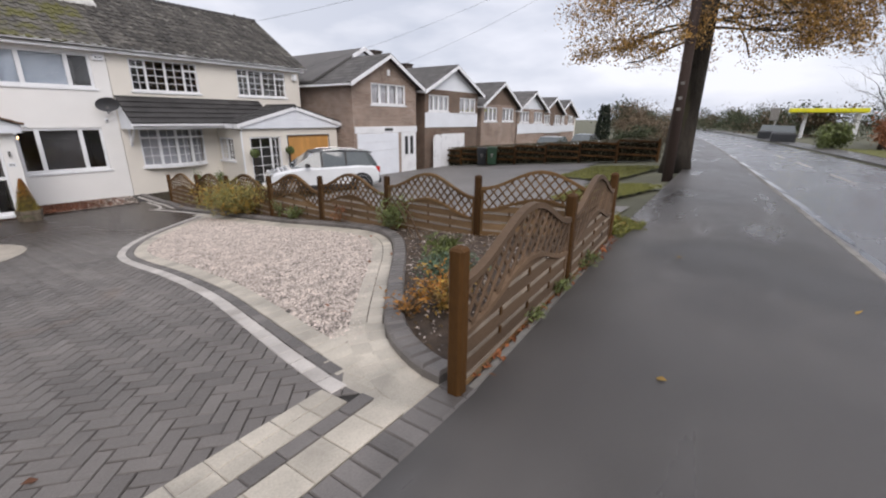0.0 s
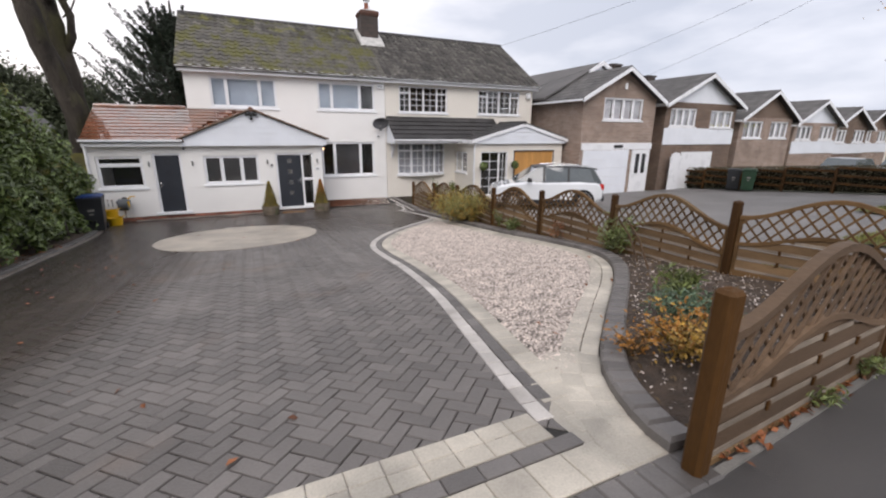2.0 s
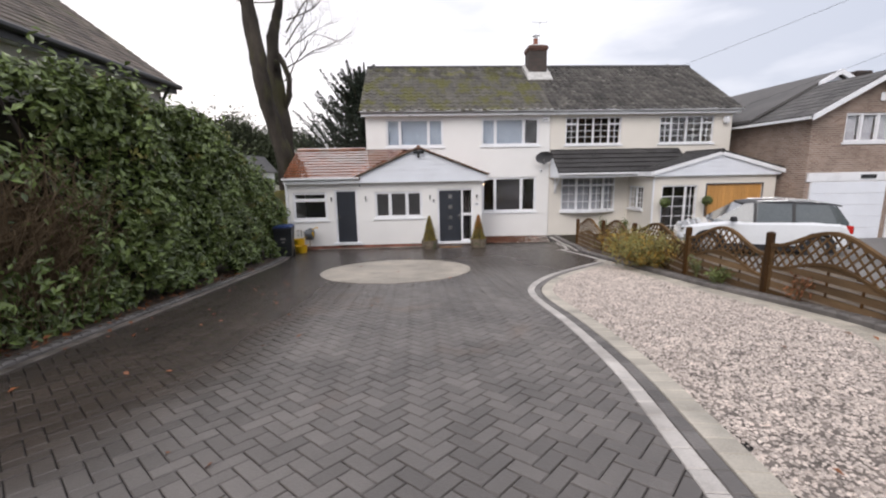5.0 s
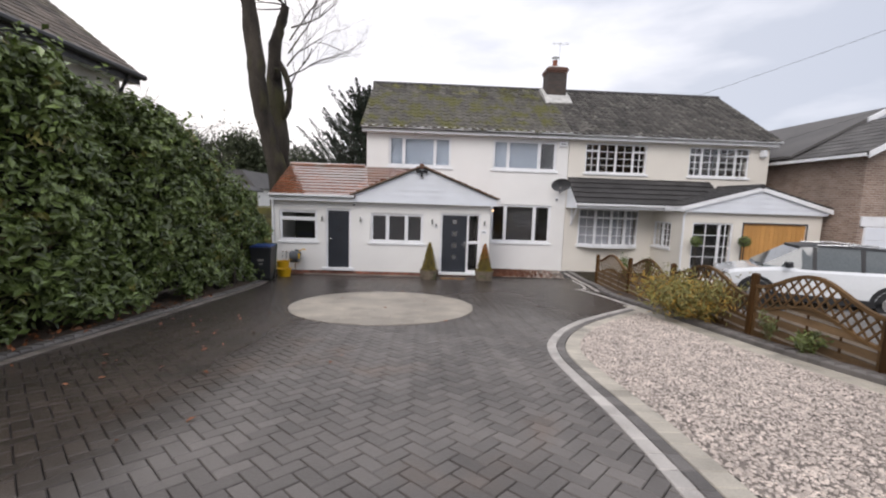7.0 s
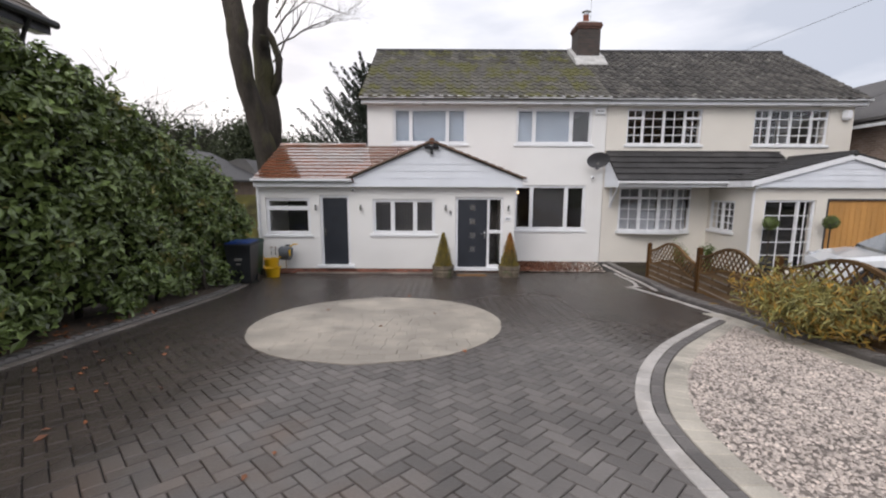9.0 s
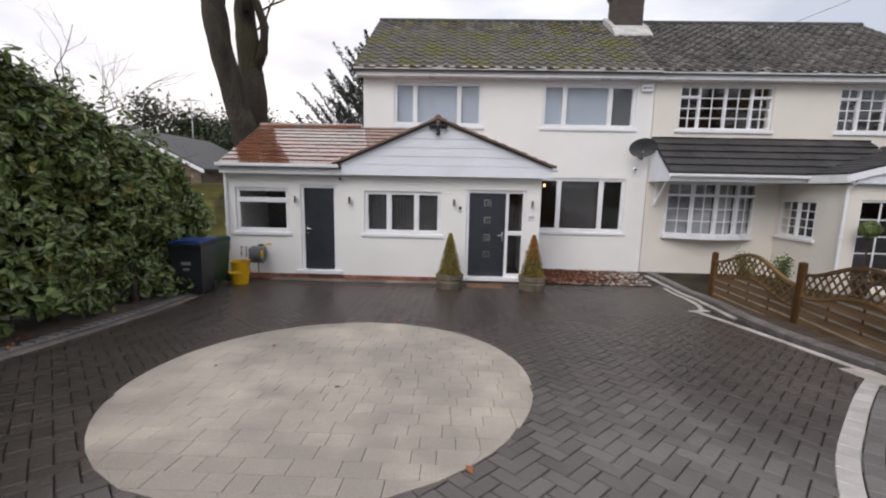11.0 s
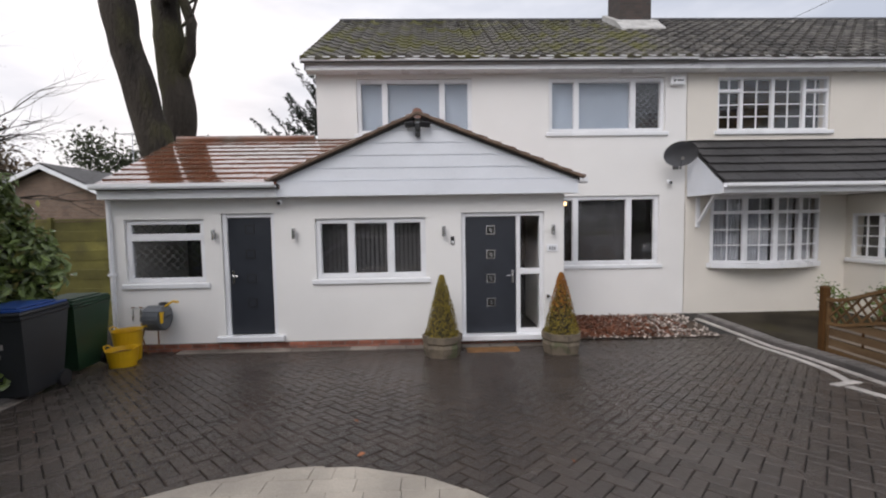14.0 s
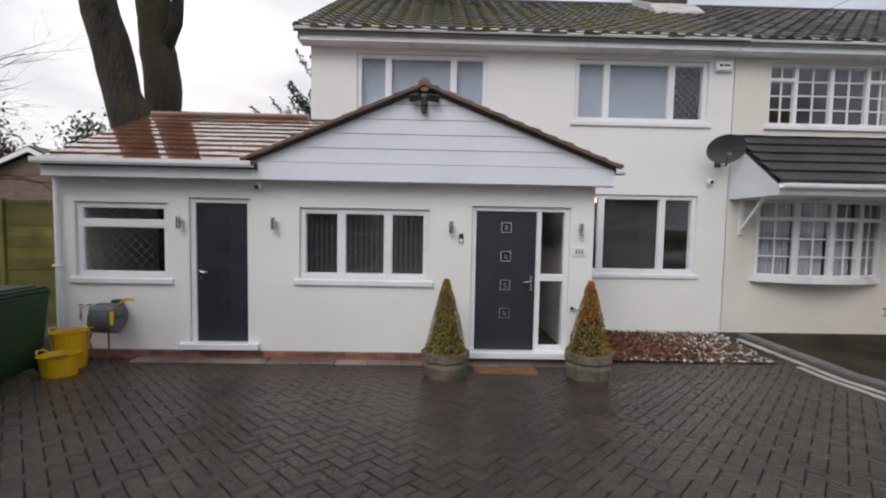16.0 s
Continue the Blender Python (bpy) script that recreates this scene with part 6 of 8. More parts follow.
# ---- trees ----
def bare_tree(base, stems, label, seed, depth=4, name="bare_tree", trunk_mat=None):
    rnd = random.Random(seed)
    t = thing(name, base, label, "tree")
    for pts, rad in stems:
        fine, fr = [], []
        zs = [p[2] for p in pts]
        for k in range(41):
            z = zs[0] + (zs[-1] - zs[0]) * k / 40
            q = [float(np.interp(z, zs, [p[c] for p in pts])) for c in range(3)]
            knot = noise.noise((seed, z * 1.1, q[0])) * 0.2 + noise.noise((q[0] * 3, z * 2.7, seed)) * 0.16 + 0.2 * max(0.0, noise.noise((seed * 2.0, z * 1.9, q[0] * 5)) - 0.35)
            fine.append(Vector(base) + Vector(q) + Vector((noise.noise((z * 0.7, q[0] * 4, 1)) * 0.09, noise.noise((z * 0.7, q[0] * 4, 9)) * 0.08, 0)))
            fr.append(float(np.interp(z, zs, rad)) * (1 + knot))
        part("trunk", tube(fine, fr, 14), trunk_mat or BARK, t, smooth=True)
    limbs = []
    for pts, rad in stems:
        n = len(pts)
        for k in range(n - 1, n):
            for _ in range(5):
                d = Vector((rnd.uniform(-1, 1), rnd.uniform(-1, 1), rnd.uniform(0.1, 0.9)))
                branches(Vector(base) + Vector(pts[k]), d, rnd.uniform(2.0, 3.2), rad[k] * 0.24, depth - 1, rnd, limbs, 0.5, (2, 3), 0.68)
    tagged(part("limb_growth", join(*limbs), BARK, t), kind="stuff")
    return t


bare_tree((-6.5, 21.8, -0.2), [
    ([(0.75, -0.7, 0), (0.82, -1.0, 2.0), (0.75, -1.3, 4.0), (0.3, -1.3, 5.7), (-0.02, -1.3, 8.0), (-0.3, -1.2, 10.7), (-0.5, -1.2, 13.7)], [0.56, 0.42, 0.33, 0.31, 0.31, 0.29, 0.2]),
    ([(0.5, 0.1, 0), (0.48, 0.15, 2.4), (0.43, 0.2, 4.6), (0.32, 0.2, 6.0), (0.23, 0.2, 7.4), (0.25, 0.2, 8.8), (0.7, 0.3, 10.4)], [0.56, 0.44, 0.36, 0.34, 0.3, 0.24, 0.15])],
    "large bare twin-stemmed tree behind the extension", 3, depth=3)
fork = thing("forked_limb", (-5.95, 21.95, 5.6), "sawn forked limb growing from the twin-stemmed tree", "branches")
part("limb", tube([(-6.05, 21.95, 5.5), (-5.7, 21.9, 6.2), (-5.62, 21.9, 6.9), (-5.85, 21.9, 7.6), (-6.05, 21.95, 7.95)], [0.17, 0.15, 0.13, 0.12, 0.1], 9), BARK, fork, smooth=True)
part("stub", tube([(-6.1, 21.7, 7.3), (-6.0, 21.55, 7.6)], [0.13, 0.12], 9), BARK, fork)
rnd = random.Random(4)
limbs = []
for k in range(6):
    branches((-5.85 + 0.06 * k, 21.9, 6.8 + 0.5 * k), (1.0, rnd.uniform(-0.3, 0.3), 0.8), 2.1, 0.035, 4, rnd, limbs, 0.5, (3, 4), 0.72)
spray = thing("bare_branches", (-5.8, 21.9, 6.5), "fine bare twigs growing from the twin-stemmed tree", "branches")
tagged(part("twig_growth", join(*limbs), BARK, spray), kind="stuff")

for bx, by, hgt, sd in ((-9.0, 17.5, 4.4, 5), (-11.5, 21.0, 5.5, 6), (-8.2, 15.2, 3.6, 7), (42.0, -6.4, 6.6, 8)):
    rnd = random.Random(sd)
    t = thing("bare_shrub_tree", (bx, by, 0.0), "small bare tree with arching twigs behind a hedge", "tree", "small bare trees")
    part("trunk", tube([(bx, by, -0.2), (bx + 0.1, by, hgt * 0.35), (bx + 0.2, by - 0.1, hgt * 0.6)], [0.11, 0.09, 0.06], 8), BARK, t)
    limbs = []
    for k in range(7):
        branches((bx + 0.1 + 0.02 * k, by, hgt * (0.35 + 0.04 * k)), (rnd.uniform(-0.8, 1.0), rnd.uniform(-0.8, 0.6), 0.55), hgt * 0.42, 0.045, 3, rnd, limbs, 0.45, (2, 4), 0.68, rise=-0.02)
    tagged(part("limb_growth", join(*limbs), BARK, t), kind="stuff")

# dark yew-like evergreen behind the house, with upswept plumes
con = thing("conifer", (-3.6, 32.5, 0), "dark evergreen with ragged upswept plumes behind the house", "tree")
part("trunk", tube([(-3.6, 32.5, -0.2), (-3.6, 32.5, 5), (-3.5, 32.5, 10.2)], [0.4, 0.28, 0.05], 10), BARK, con)
rng = np.random.RandomState(33)
cp, limbs = [], []
for k in range(290):
    h = rng.uniform(0, 1)
    z0 = 1.2 + 7.0 * h
    r = (5.4 * (1 - h) ** 0.5 + 0.5) * rng.uniform(0.35, 1.08)
    a = rng.uniform(0, 6.28)
    root = np.array([-3.6, 32.5, z0])
    tip = root + np.array([r * math.cos(a), 0.85 * r * math.sin(a), 0.35 * r + rng.uniform(0.4, 1.7)])
    mid = (root + tip) / 2 + np.array([0.12 * r * math.cos(a), 0.1 * r * math.sin(a), -0.18 * r])
    limbs.append(tube([root, mid, tip], [0.05, 0.03, 0.008], 4))
    for _ in range(190):
        u = rng.uniform(0.2, 1.0)
        q = root * (1 - u) ** 2 + 2 * u * (1 - u) * mid + u * u * tip
        cp.append(q + rng.normal(size=3) * np.array([0.2, 0.2, 0.2]) * (1.15 - u))
tagged(part("limb_growth", join(*limbs), BARK, con), kind="stuff")
tagged(part("crown", leaf_mesh(cp, 0.2, 4, 0.36, (0, 0, 0.6)), CONIFER, con), kind="stuff")

# street tree with the last autumn leaves, and the telegraph pole in front of it
st = thing("street_tree", (17.0, 3.1, STREET), "tall street tree with thinning golden autumn leaves", "tree")
part("trunk", tube([(17.0, 2.95, 1.1), (17.0, 2.95, 1.7), (17.02, 2.93, 3.0), (17.05, 2.9, 4.5), (17.1, 2.85, 7.5), (17.0, 2.9, 10.5)], [0.54, 0.46, 0.42, 0.4, 0.35, 0.25], 16), BARK, st, smooth=True)
rnd = random.Random(21)
limbs, tips = [], []
for k in range(24):
    a = 2 * math.pi * k / 24 + rnd.uniform(-0.2, 0.2)
    branches((17.05, 2.9, rnd.uniform(5.4, 8.4)), (math.cos(a), math.sin(a), rnd.uniform(-0.1, 0.3)), rnd.uniform(2.2, 3.3), 0.045, 3, rnd, limbs, 0.45, (3, 4), 0.6, tips, rise=-0.1)
for k in range(13):
    branches((17.05, 2.9, rnd.uniform(5.8, 8.0)), (rnd.uniform(-0.5, 0.5), -1.0, rnd.uniform(-0.2, 0.15)), rnd.uniform(2.4, 3.6), 0.045, 3, rnd, limbs, 0.45, (3, 4), 0.6, tips, rise=-0.12)
limbs = [q for q in limbs if min(p[2] for p in q[0]) > 5.0 and max(p[1] for p in q[0]) < 7.3 and max((Vector(p) - Vector(q[0][0])).length for p in q[0]) < 3.6]
tagged(part("limb_growth", join(*limbs), BARK, st), kind="stuff")
rng = np.random.RandomState(8)
lp = []
for t_ in tips:
    if rng.uniform() < 0.35:
        continue
    for _ in range(13):
        q = np.array(t_) + rng.normal(size=3) * 0.17
        if q[2] > 4.85 + 0.3 * noise.noise((q[0], q[1], 3)) and q[1] < 7.3:
            lp.append(q)
tagged(part("crown", leaf_mesh(lp, 0.08, 5, 0.65), AUTUMN, st, "golden brown autumn leaves"), kind="stuff")
pole = thing("telegraph_pole", (14.0, 2.72, STREET), "dark wooden telegraph pole beside the pavement", "pole")
part("shaft", tube([(14.0, 2.72, 1.1), (14.0, 2.72, 5.0), (14.02, 2.72, 8.6)], [0.15, 0.135, 0.11], 14), POLEWOOD, pole, smooth=True)
for z in (3.2, 3.5, 3.9):
    part("plate", box(13.84, 13.87, 2.66, 2.76, z, z + 0.08, 0.004), KERBSTONE, pole)
part("step_bolt", join(*[tube([(13.9, 2.72, z), (13.7, 2.72, z)], 0.01, 5) for z in (4.5, 5.0, 5.5, 6.0)]), CHROME, pole)
for (x, y, z) in ((5.45, 19.85, 5.05), (13.4, 19.85, 5.1), (17.0, 17.0, 5.3)):
    a, b = Vector((14.02, 2.72, 8.45)), Vector((x, y, z))
    solid("overhead_cable", tube([a.lerp(b, k / 10) - Vector((0, 0, 0.35 * math.sin(math.pi * k / 10))) for k in range(11)], 0.005, 4), BLACK, "thin black overhead telephone cable", "cable", "telephone cables")


# ---- things by the house ----
YELLOW = surface("yellow_plastic", (0.72, 0.42, 0.01), 0.4, 0.12, 3, 60, 0.1)
BIN_GREEN = surface("green_bin_plastic", (0.018, 0.052, 0.026), 0.45, 0.2, 2, 60, 0.12)
BIN_BLACK = surface("black_bin_plastic", (0.022, 0.024, 0.027), 0.45, 0.25, 2, 60, 0.12)
BIN_BLUE = surface("blue_lid_plastic", (0.012, 0.05, 0.21), 0.4, 0.15, 2, 60, 0.1)
STONEPOT = surface("carved_stone", (0.16, 0.13, 0.095), 0.85, 0.4, 6, 60, 0.8, second=(0.09, 0.095, 0.05), patch=0.55)
GREYPLASTIC = surface("grey_plastic", (0.10, 0.11, 0.12), 0.4, 0.15, 4, 60, 0.1)
COIR = surface("coir_mat", (0.22, 0.11, 0.04), 0.95, 0.3, 6, 220, 1.0)
DISH = surface("grey_dish_metal", (0.09, 0.09, 0.095), 0.5, 0.15, 4, 60, 0.1)


def wheelie_bin(x, y, turn, body, lid, label):
    """A two-wheeled refuse bin: tapered body with rim, lid with a hump, handle bar, wheels."""
    z = ground(y)
    b = thing("wheelie_bin", (x, y, z), label, "wheelie bin", "bins beside the hedge")
    m = Matrix.Translation((x, y, z)) @ pose(0, 0, 0, 0, 0, turn)
    V = []
    for zz, wx, wy0, wy1 in ((0.06, 0.22, -0.26, 0.2), (0.1, 0.23, -0.27, 0.26), (0.85, 0.275, -0.36, 0.33), (0.93, 0.28, -0.365, 0.335)):
        V += [(-wx, wy0, zz), (wx, wy0, zz), (wx, wy1, zz), (-wx, wy1, zz)]
    F = [(0, 3, 2, 1), (12, 13, 14, 15)] + [(4 * i + k, 4 * i + (k + 1) % 4, 4 * i + 4 + (k + 1) % 4, 4 * i + 4 + k) for i in range(3) for k in range(4)]
    part("body", moved((V, F), m), body, b)
    part("rim", moved(box(-0.295, 0.295, -0.385, 0.35, 0.93, 0.975, 0.012), m), body, b)
    part("lid_skirt", moved(box(-0.3, 0.3, -0.4, 0.34, 0.976, 1.018, 0.015), m), body, b)
    part("lid", moved(join(box(-0.285, 0.285, -0.37, 0.33, 1.0185, 1.045, 0.012), box(-0.22, 0.22, -0.33, 0.25, 1.0455, 1.065, 0.012)), m), lid, b)
    part("handle_bar", moved(tube([(-0.24, 0.4, 0.96), (0.24, 0.4, 0.96)], 0.016, 8), m), body, b)
    for s in (-1, 1):
        part("wheel", moved(tube([(s * 0.22, 0.24, 0.1), (s * 0.27, 0.24, 0.1)], 0.1, 16), m), BLACK, b)
    part("stencil", moved(join(box(-0.08, 0.08, -0.3665, -0.35, 0.62, 0.68), box(-0.05, 0.05, -0.3645, -0.345, 0.52, 0.56)), m), KERBSTONE, b, "worn white stencilled marks")
    return b


wheelie_bin(-4.6, 16.1, 8, BIN_BLACK, BIN_BLUE, "black wheelie bin with a blue lid beside the hedge")
wheelie_bin(-4.98, 17.25, 4, BIN_GREEN, BIN_GREEN, "dark green wheelie bin at the house corner")


def tub(x, y, z, r, h, label):
    t = thing("garden_tub", (x, y, z), label, "tub", "yellow tubs")
    part("shell", lathe([(r * 0.78, z), (r * 0.8, z + 0.01), (r, z + h - 0.02), (r * 1.06, z + h), (r * 1.0, z + h), (r * 0.95, z + h - 0.03), (r * 0.75, z + 0.05)], 22, x, y), YELLOW, t, smooth=False)
    for s in (-1, 1):
        part("handle", tube([(x + s * r * 1.0, y - 0.07, z + h), (x + s * r * 1.18, y - 0.04, z + h + 0.04), (x + s * r * 1.18, y + 0.04, z + h + 0.04), (x + s * r * 1.0, y + 0.07, z + h)], 0.012, 6), YELLOW, t)
    part("contents", lathe([(0.01, z + h * 0.8), (r * 0.9, z + h * 0.78)], 16, x, y), COIR, t)
    return t


tub(-4.58, 17.72, -0.13, 0.2, 0.5, "tall yellow plastic tub against the wall")
tub(-4.42, 17.38, -0.125, 0.2, 0.3, "yellow flexible tub with dry leaves")

reel = thing("hose_reel", (-4.2, EY - 0.12, 0.4), "grey and yellow wall-mounted hose reel", "hose reel")
part("drum", moved(lathe([(0.17, -0.14), (0.2, -0.12), (0.2, 0.12), (0.17, 0.14)], 20), pose(-4.25, EY - 0.2, 0.5, 0, 90)), GREYPLASTIC, reel, smooth=False)
part("case", box(-4.42, -4.06, EY - 0.36, EY - 0.08, 0.5, 0.68, 0.05), GREYPLASTIC, reel)
part("bracket", box(-4.3, -4.18, EY - 0.09, EY - 0.004, 0.36, 0.72, 0.01), BLACK, reel)
part("handle", tube([(-4.12, EY - 0.2, 0.68), (-4.0, EY - 0.2, 0.76), (-3.9, EY - 0.22, 0.75)], 0.018, 8), YELLOW, reel)
part("nozzle", tube([(-4.08, EY - 0.36, 0.62), (-4.07, EY - 0.38, 0.45)], [0.03, 0.02], 8), YELLOW, reel)
part("tap_fitting", tube([(-4.4, EY - 0.34, 0.44), (-4.3, EY - 0.36, 0.42)], 0.03, 8), YELLOW, reel)
part("hose", tube([(-4.4, EY - 0.25, 0.42), (-4.45, EY - 0.28, 0.2), (-4.35, EY - 0.3, -0.05), (-4.25, EY - 0.2, 0.05), (-4.25, EY - 0.2, 0.4)], 0.012, 6), COIR, reel)
for xb in (-4.58, -4.7):
    tap = thing("garden_tap", (xb, EY - 0.05, 0.5), "brass garden tap with lever on the wall", "tap", "garden taps")
    part("pipe", tube([(xb, EY - 0.002, 0.62), (xb, EY - 0.09, 0.62), (xb, EY - 0.1, 0.42)], 0.014, 8), CHROME, tap)
    part("lever", box(xb - 0.03, xb + 0.03, EY - 0.1, EY - 0.08, 0.64, 0.66, 0.004), COIR, tap)


def topiary(x, y, z, seed, lower, upper, label):
    t = thing("potted_conifer", (x, y, z), label, "potted plant", "potted cones beside the front door")
    prof = [(0.235, z), (0.265, z + 0.03), (0.3, z + 0.2), (0.285, z + 0.25), (0.31, z + 0.28), (0.31, z + 0.37), (0.26, z + 0.37), (0.25, z + 0.3)]
    part("pot", lathe(prof, 8, x, y), STONEPOT, t, "carved octagonal stone pot")
    part("soil", lathe([(0.01, z + 0.325), (0.25, z + 0.32)], 12, x, y), SOIL, t)
    rng = np.random.RandomState(seed)
    low, up, o1, o2 = [], [], [], []
    for _ in range(4200):
        h = rng.uniform() ** 1.25
        r = 0.25 * (1 - h) ** 0.85 + 0.025
        a = rng.uniform(0, 6.283)
        r *= 1 + 0.1 * noise.noise((a * 2, h * 7, seed)) - abs(rng.normal()) * 0.12
        q = (x + r * math.cos(a), y + r * math.sin(a), z + 0.35 + 0.93 * h)
        o = (math.cos(a), math.sin(a), 0.5)
        (up if rng.uniform() < (h - 0.25) * 1.6 else low).append(q)
        (o2 if up and up[-1] is q else o1).append(o)
    tagged(part("foliage", leaf_mesh(low, 0.035, seed, 0.4, o1), lower, t), kind="stuff")
    tagged(part("foliage", leaf_mesh(up, 0.035, seed + 1, 0.4, o2), upper, t), kind="stuff")
    part("core", lathe([(0.2, z + 0.33), (0.19, z + 0.5), (0.1, z + 0.9), (0.01, z + 1.22)], 12, x, y), BARK, t)
    return t


topiary(0.27, 17.58, GL, 41, TOPIARY, TOPIARY, "clipped green conifer cone in a carved stone pot")
topiary(2.12, 17.6, GL, 43, TOPIARY, TOPIARY_RUST, "clipped conifer cone with rusty browned top in a stone pot")
solid("doormat", box(0.66, 1.5, 17.66, 17.92, GL + 0.013, GL + 0.045, 0.006), COIR, "brown coir doormat on the step", "doormat")
step = thing("front_step", (1.2, 18.0, GL), "low stone and concrete ledge along the house front", "step", kind="structure")
for k in range(14):
    x0 = -4.0 + 0.46 * k
    if x0 < 2.3:
        part("kerb_block", box(x0, x0 + 0.45, 17.93 + 0.004 * (k % 3), 18.11, GL - 0.05, GL + 0.055 + 0.003 * (k % 2), 0.008), DIRTYBLOCK, step)
        part("edging_block", box(x0, x0 + 0.45, 17.78, 17.915, GL - 0.05, GL + 0.012, 0.006), BLOCK_DARK, step)


def wall_lamp(x, z):
    l = thing("wall_lamp", (x, EY - 0.06, z), "small steel up-and-down wall lamp", "wall lamp", "lamps on the house front")
    part("tube", lathe([(0.028, z - 0.085), (0.03, z - 0.08), (0.03, z + 0.08), (0.028, z + 0.085)], 14, x, EY - 0.075), CHROME, l, smooth=False)
    part("bracket", box(x - 0.02, x + 0.02, EY - 0.05, EY - 0.002, z - 0.03, z + 0.03, 0.005), CHROME, l)


for x in (-3.38, -2.1, 0.33, 2.13):
    wall_lamp(x, 1.8)


# lit lamp on the return wall of the extension
GLOW = bpy.data.materials.new("warm_lamp_glass")
GLOW.use_nodes = True
GLOW.node_tree.nodes["Principled BSDF"].inputs["Base Color"].default_value = (0.9, 0.8, 0.6, 1)
GLOW.node_tree.nodes["Principled BSDF"].inputs["Emission Color"].default_value = (1.0, 0.62, 0.28, 1)
GLOW.node_tree.nodes["Principled BSDF"].inputs["Emission Strength"].default_value = 3.0
lant = thing("wall_lantern", (2.45, 18.5, 2.2), "small lit wall lantern with a warm bulb", "wall lamp")
part("bracket", join(box(2.331, 2.35, 18.45, 18.55, 2.15, 2.3, 0.004), tube([(2.35, 18.5, 2.27), (2.45, 18.5, 2.3), (2.47, 18.5, 2.27)], 0.01, 6)), BLACK, lant)
part("bulb", lathe([(0.006, 2.2), (0.022, 2.215), (0.024, 2.24), (0.012, 2.27)], 12, 2.47, 18.5), GLOW, lant, "glowing warm bulb", smooth=True)


def camera_ball(x, y, z, label):
    c = thing("security_camera", (x, y, z), label, "security camera", "security cameras")
    part("housing", lathe([(0.01, z - 0.05), (0.045, z - 0.03), (0.05, z), (0.045, z + 0.03), (0.02, z + 0.05)], 14, x, y), PVC, c, smooth=True)
    part("lens", tube([(x, y - 0.05, z - 0.01), (x, y - 0.03, z - 0.005)], 0.03, 12), BLACK, c)
    part("mount", tube([(x, y + 0.02, z + 0.02), (x, y + 0.09, z + 0.05)], 0.02, 8), PVC, c)


camera_ball(-2.3, EY - 0.08, 2.3, "white dome security camera below the eaves")
camera_ball(5.2, MY - 0.08, 2.72, "white dome security camera on the house wall")
fl = thing("floodlight", (GA, 17.85, 3.4), "black twin floodlight at the gable's peak", "floodlight")
part("base", box(GA - 0.04, GA + 0.04, 17.88, 17.93, 3.38, 3.5, 0.008), BLACK, fl)
part("sensor", lathe([(0.01, 3.27), (0.04, 3.29), (0.04, 3.36)], 12, GA, 17.87), BLACK, fl)
for s in (-1, 1):
    part("lamp_head", moved(box(-0.075, 0.075, -0.06, 0.03, -0.045, 0.045, 0.012), pose(GA + s * 0.11, 17.84, 3.47, 20, 0, s * 25)), BLACK, fl)
bell = thing("doorbell", (0.47, EY - 0.02, 1.65), "black and white video doorbell beside the door", "doorbell")
part("body", box(0.445, 0.505, EY - 0.026, EY - 0.002, 1.58, 1.71, 0.008), BLACK, bell)
part("button", box(0.455, 0.495, EY - 0.032, EY - 0.0265, 1.59, 1.64, 0.006), PVC, bell)
sign = thing("house_number_plate", (2.13, EY - 0.02, 1.5), "small clear house number plate", "number plate")
part("plate", box(2.04, 2.22, EY - 0.016, EY - 0.004, 1.43, 1.55, 0.004), PVC, sign)
part("lettering", join(box(2.08, 2.1, EY - 0.02, EY - 0.0165, 1.46, 1.52), box(2.12, 2.14, EY - 0.02, EY - 0.0165, 1.46, 1.52), box(2.16, 2.18, EY - 0.02, EY - 0.0165, 1.46, 1.52)), GREYPLASTIC, sign)
lock = thing("key_safe", (2.1, EY - 0.02, 0.68), "small metal outdoor tap and key box", "tap")
part("body", join(box(2.03, 2.08, EY - 0.05, EY - 0.002, 0.66, 0.72, 0.008), tube([(2.06, EY - 0.05, 0.7), (2.14, EY - 0.08, 0.67)], 0.012, 6)), CHROME, lock)
al = thing("alarm_box", (5.35, MY - 0.05, 4.85), "white burglar alarm box under the eaves", "alarm box")
part("cover", box(5.2, 5.5, MY - 0.09, MY - 0.002, 4.74, 4.93, 0.025), PVC, al)
part("marking", join(box(5.25, 5.3, MY - 0.094, MY - 0.0905, 4.81, 4.86), box(5.32, 5.45, MY - 0.094, MY - 0.0905, 4.82, 4.85)), SLATBLIND, al)
al2 = thing("alarm_box", (13.3, MY - 0.05, 4.75), "white alarm bell box on the neighbour's wall", "alarm box")
part("cover", lathe([(0.1, 4.6), (0.14, 4.66), (0.14, 4.86), (0.1, 4.9)], 6, 13.35, MY - 0.06), PVC, al2)
dish = thing("satellite_dish", (5.35, MY - 0.25, 3.2), "dark grey oval satellite dish on a wall bracket", "satellite dish")
dv, df = [], []
for r in range(6):
    for k in range(24):
        a = 2 * math.pi * k / 24
        dv.append((0.39 * r / 5 * math.cos(a), 0.1 * (r / 5) ** 2, 0.26 * r / 5 * math.sin(a)))
df = [(r * 24 + k, r * 24 + (k + 1) % 24, (r + 1) * 24 + (k + 1) % 24, (r + 1) * 24 + k) for r in range(5) for k in range(24)]
back_v = [(v[0], v[1] + 0.012, v[2]) for v in dv]
dshape = join((dv, df), (back_v, [tuple(reversed(f)) for f in df]))
part("reflector", moved(dshape, pose(5.22, MY - 0.32, 3.3, -22, 0, 188)), DISH, dish, smooth=True)
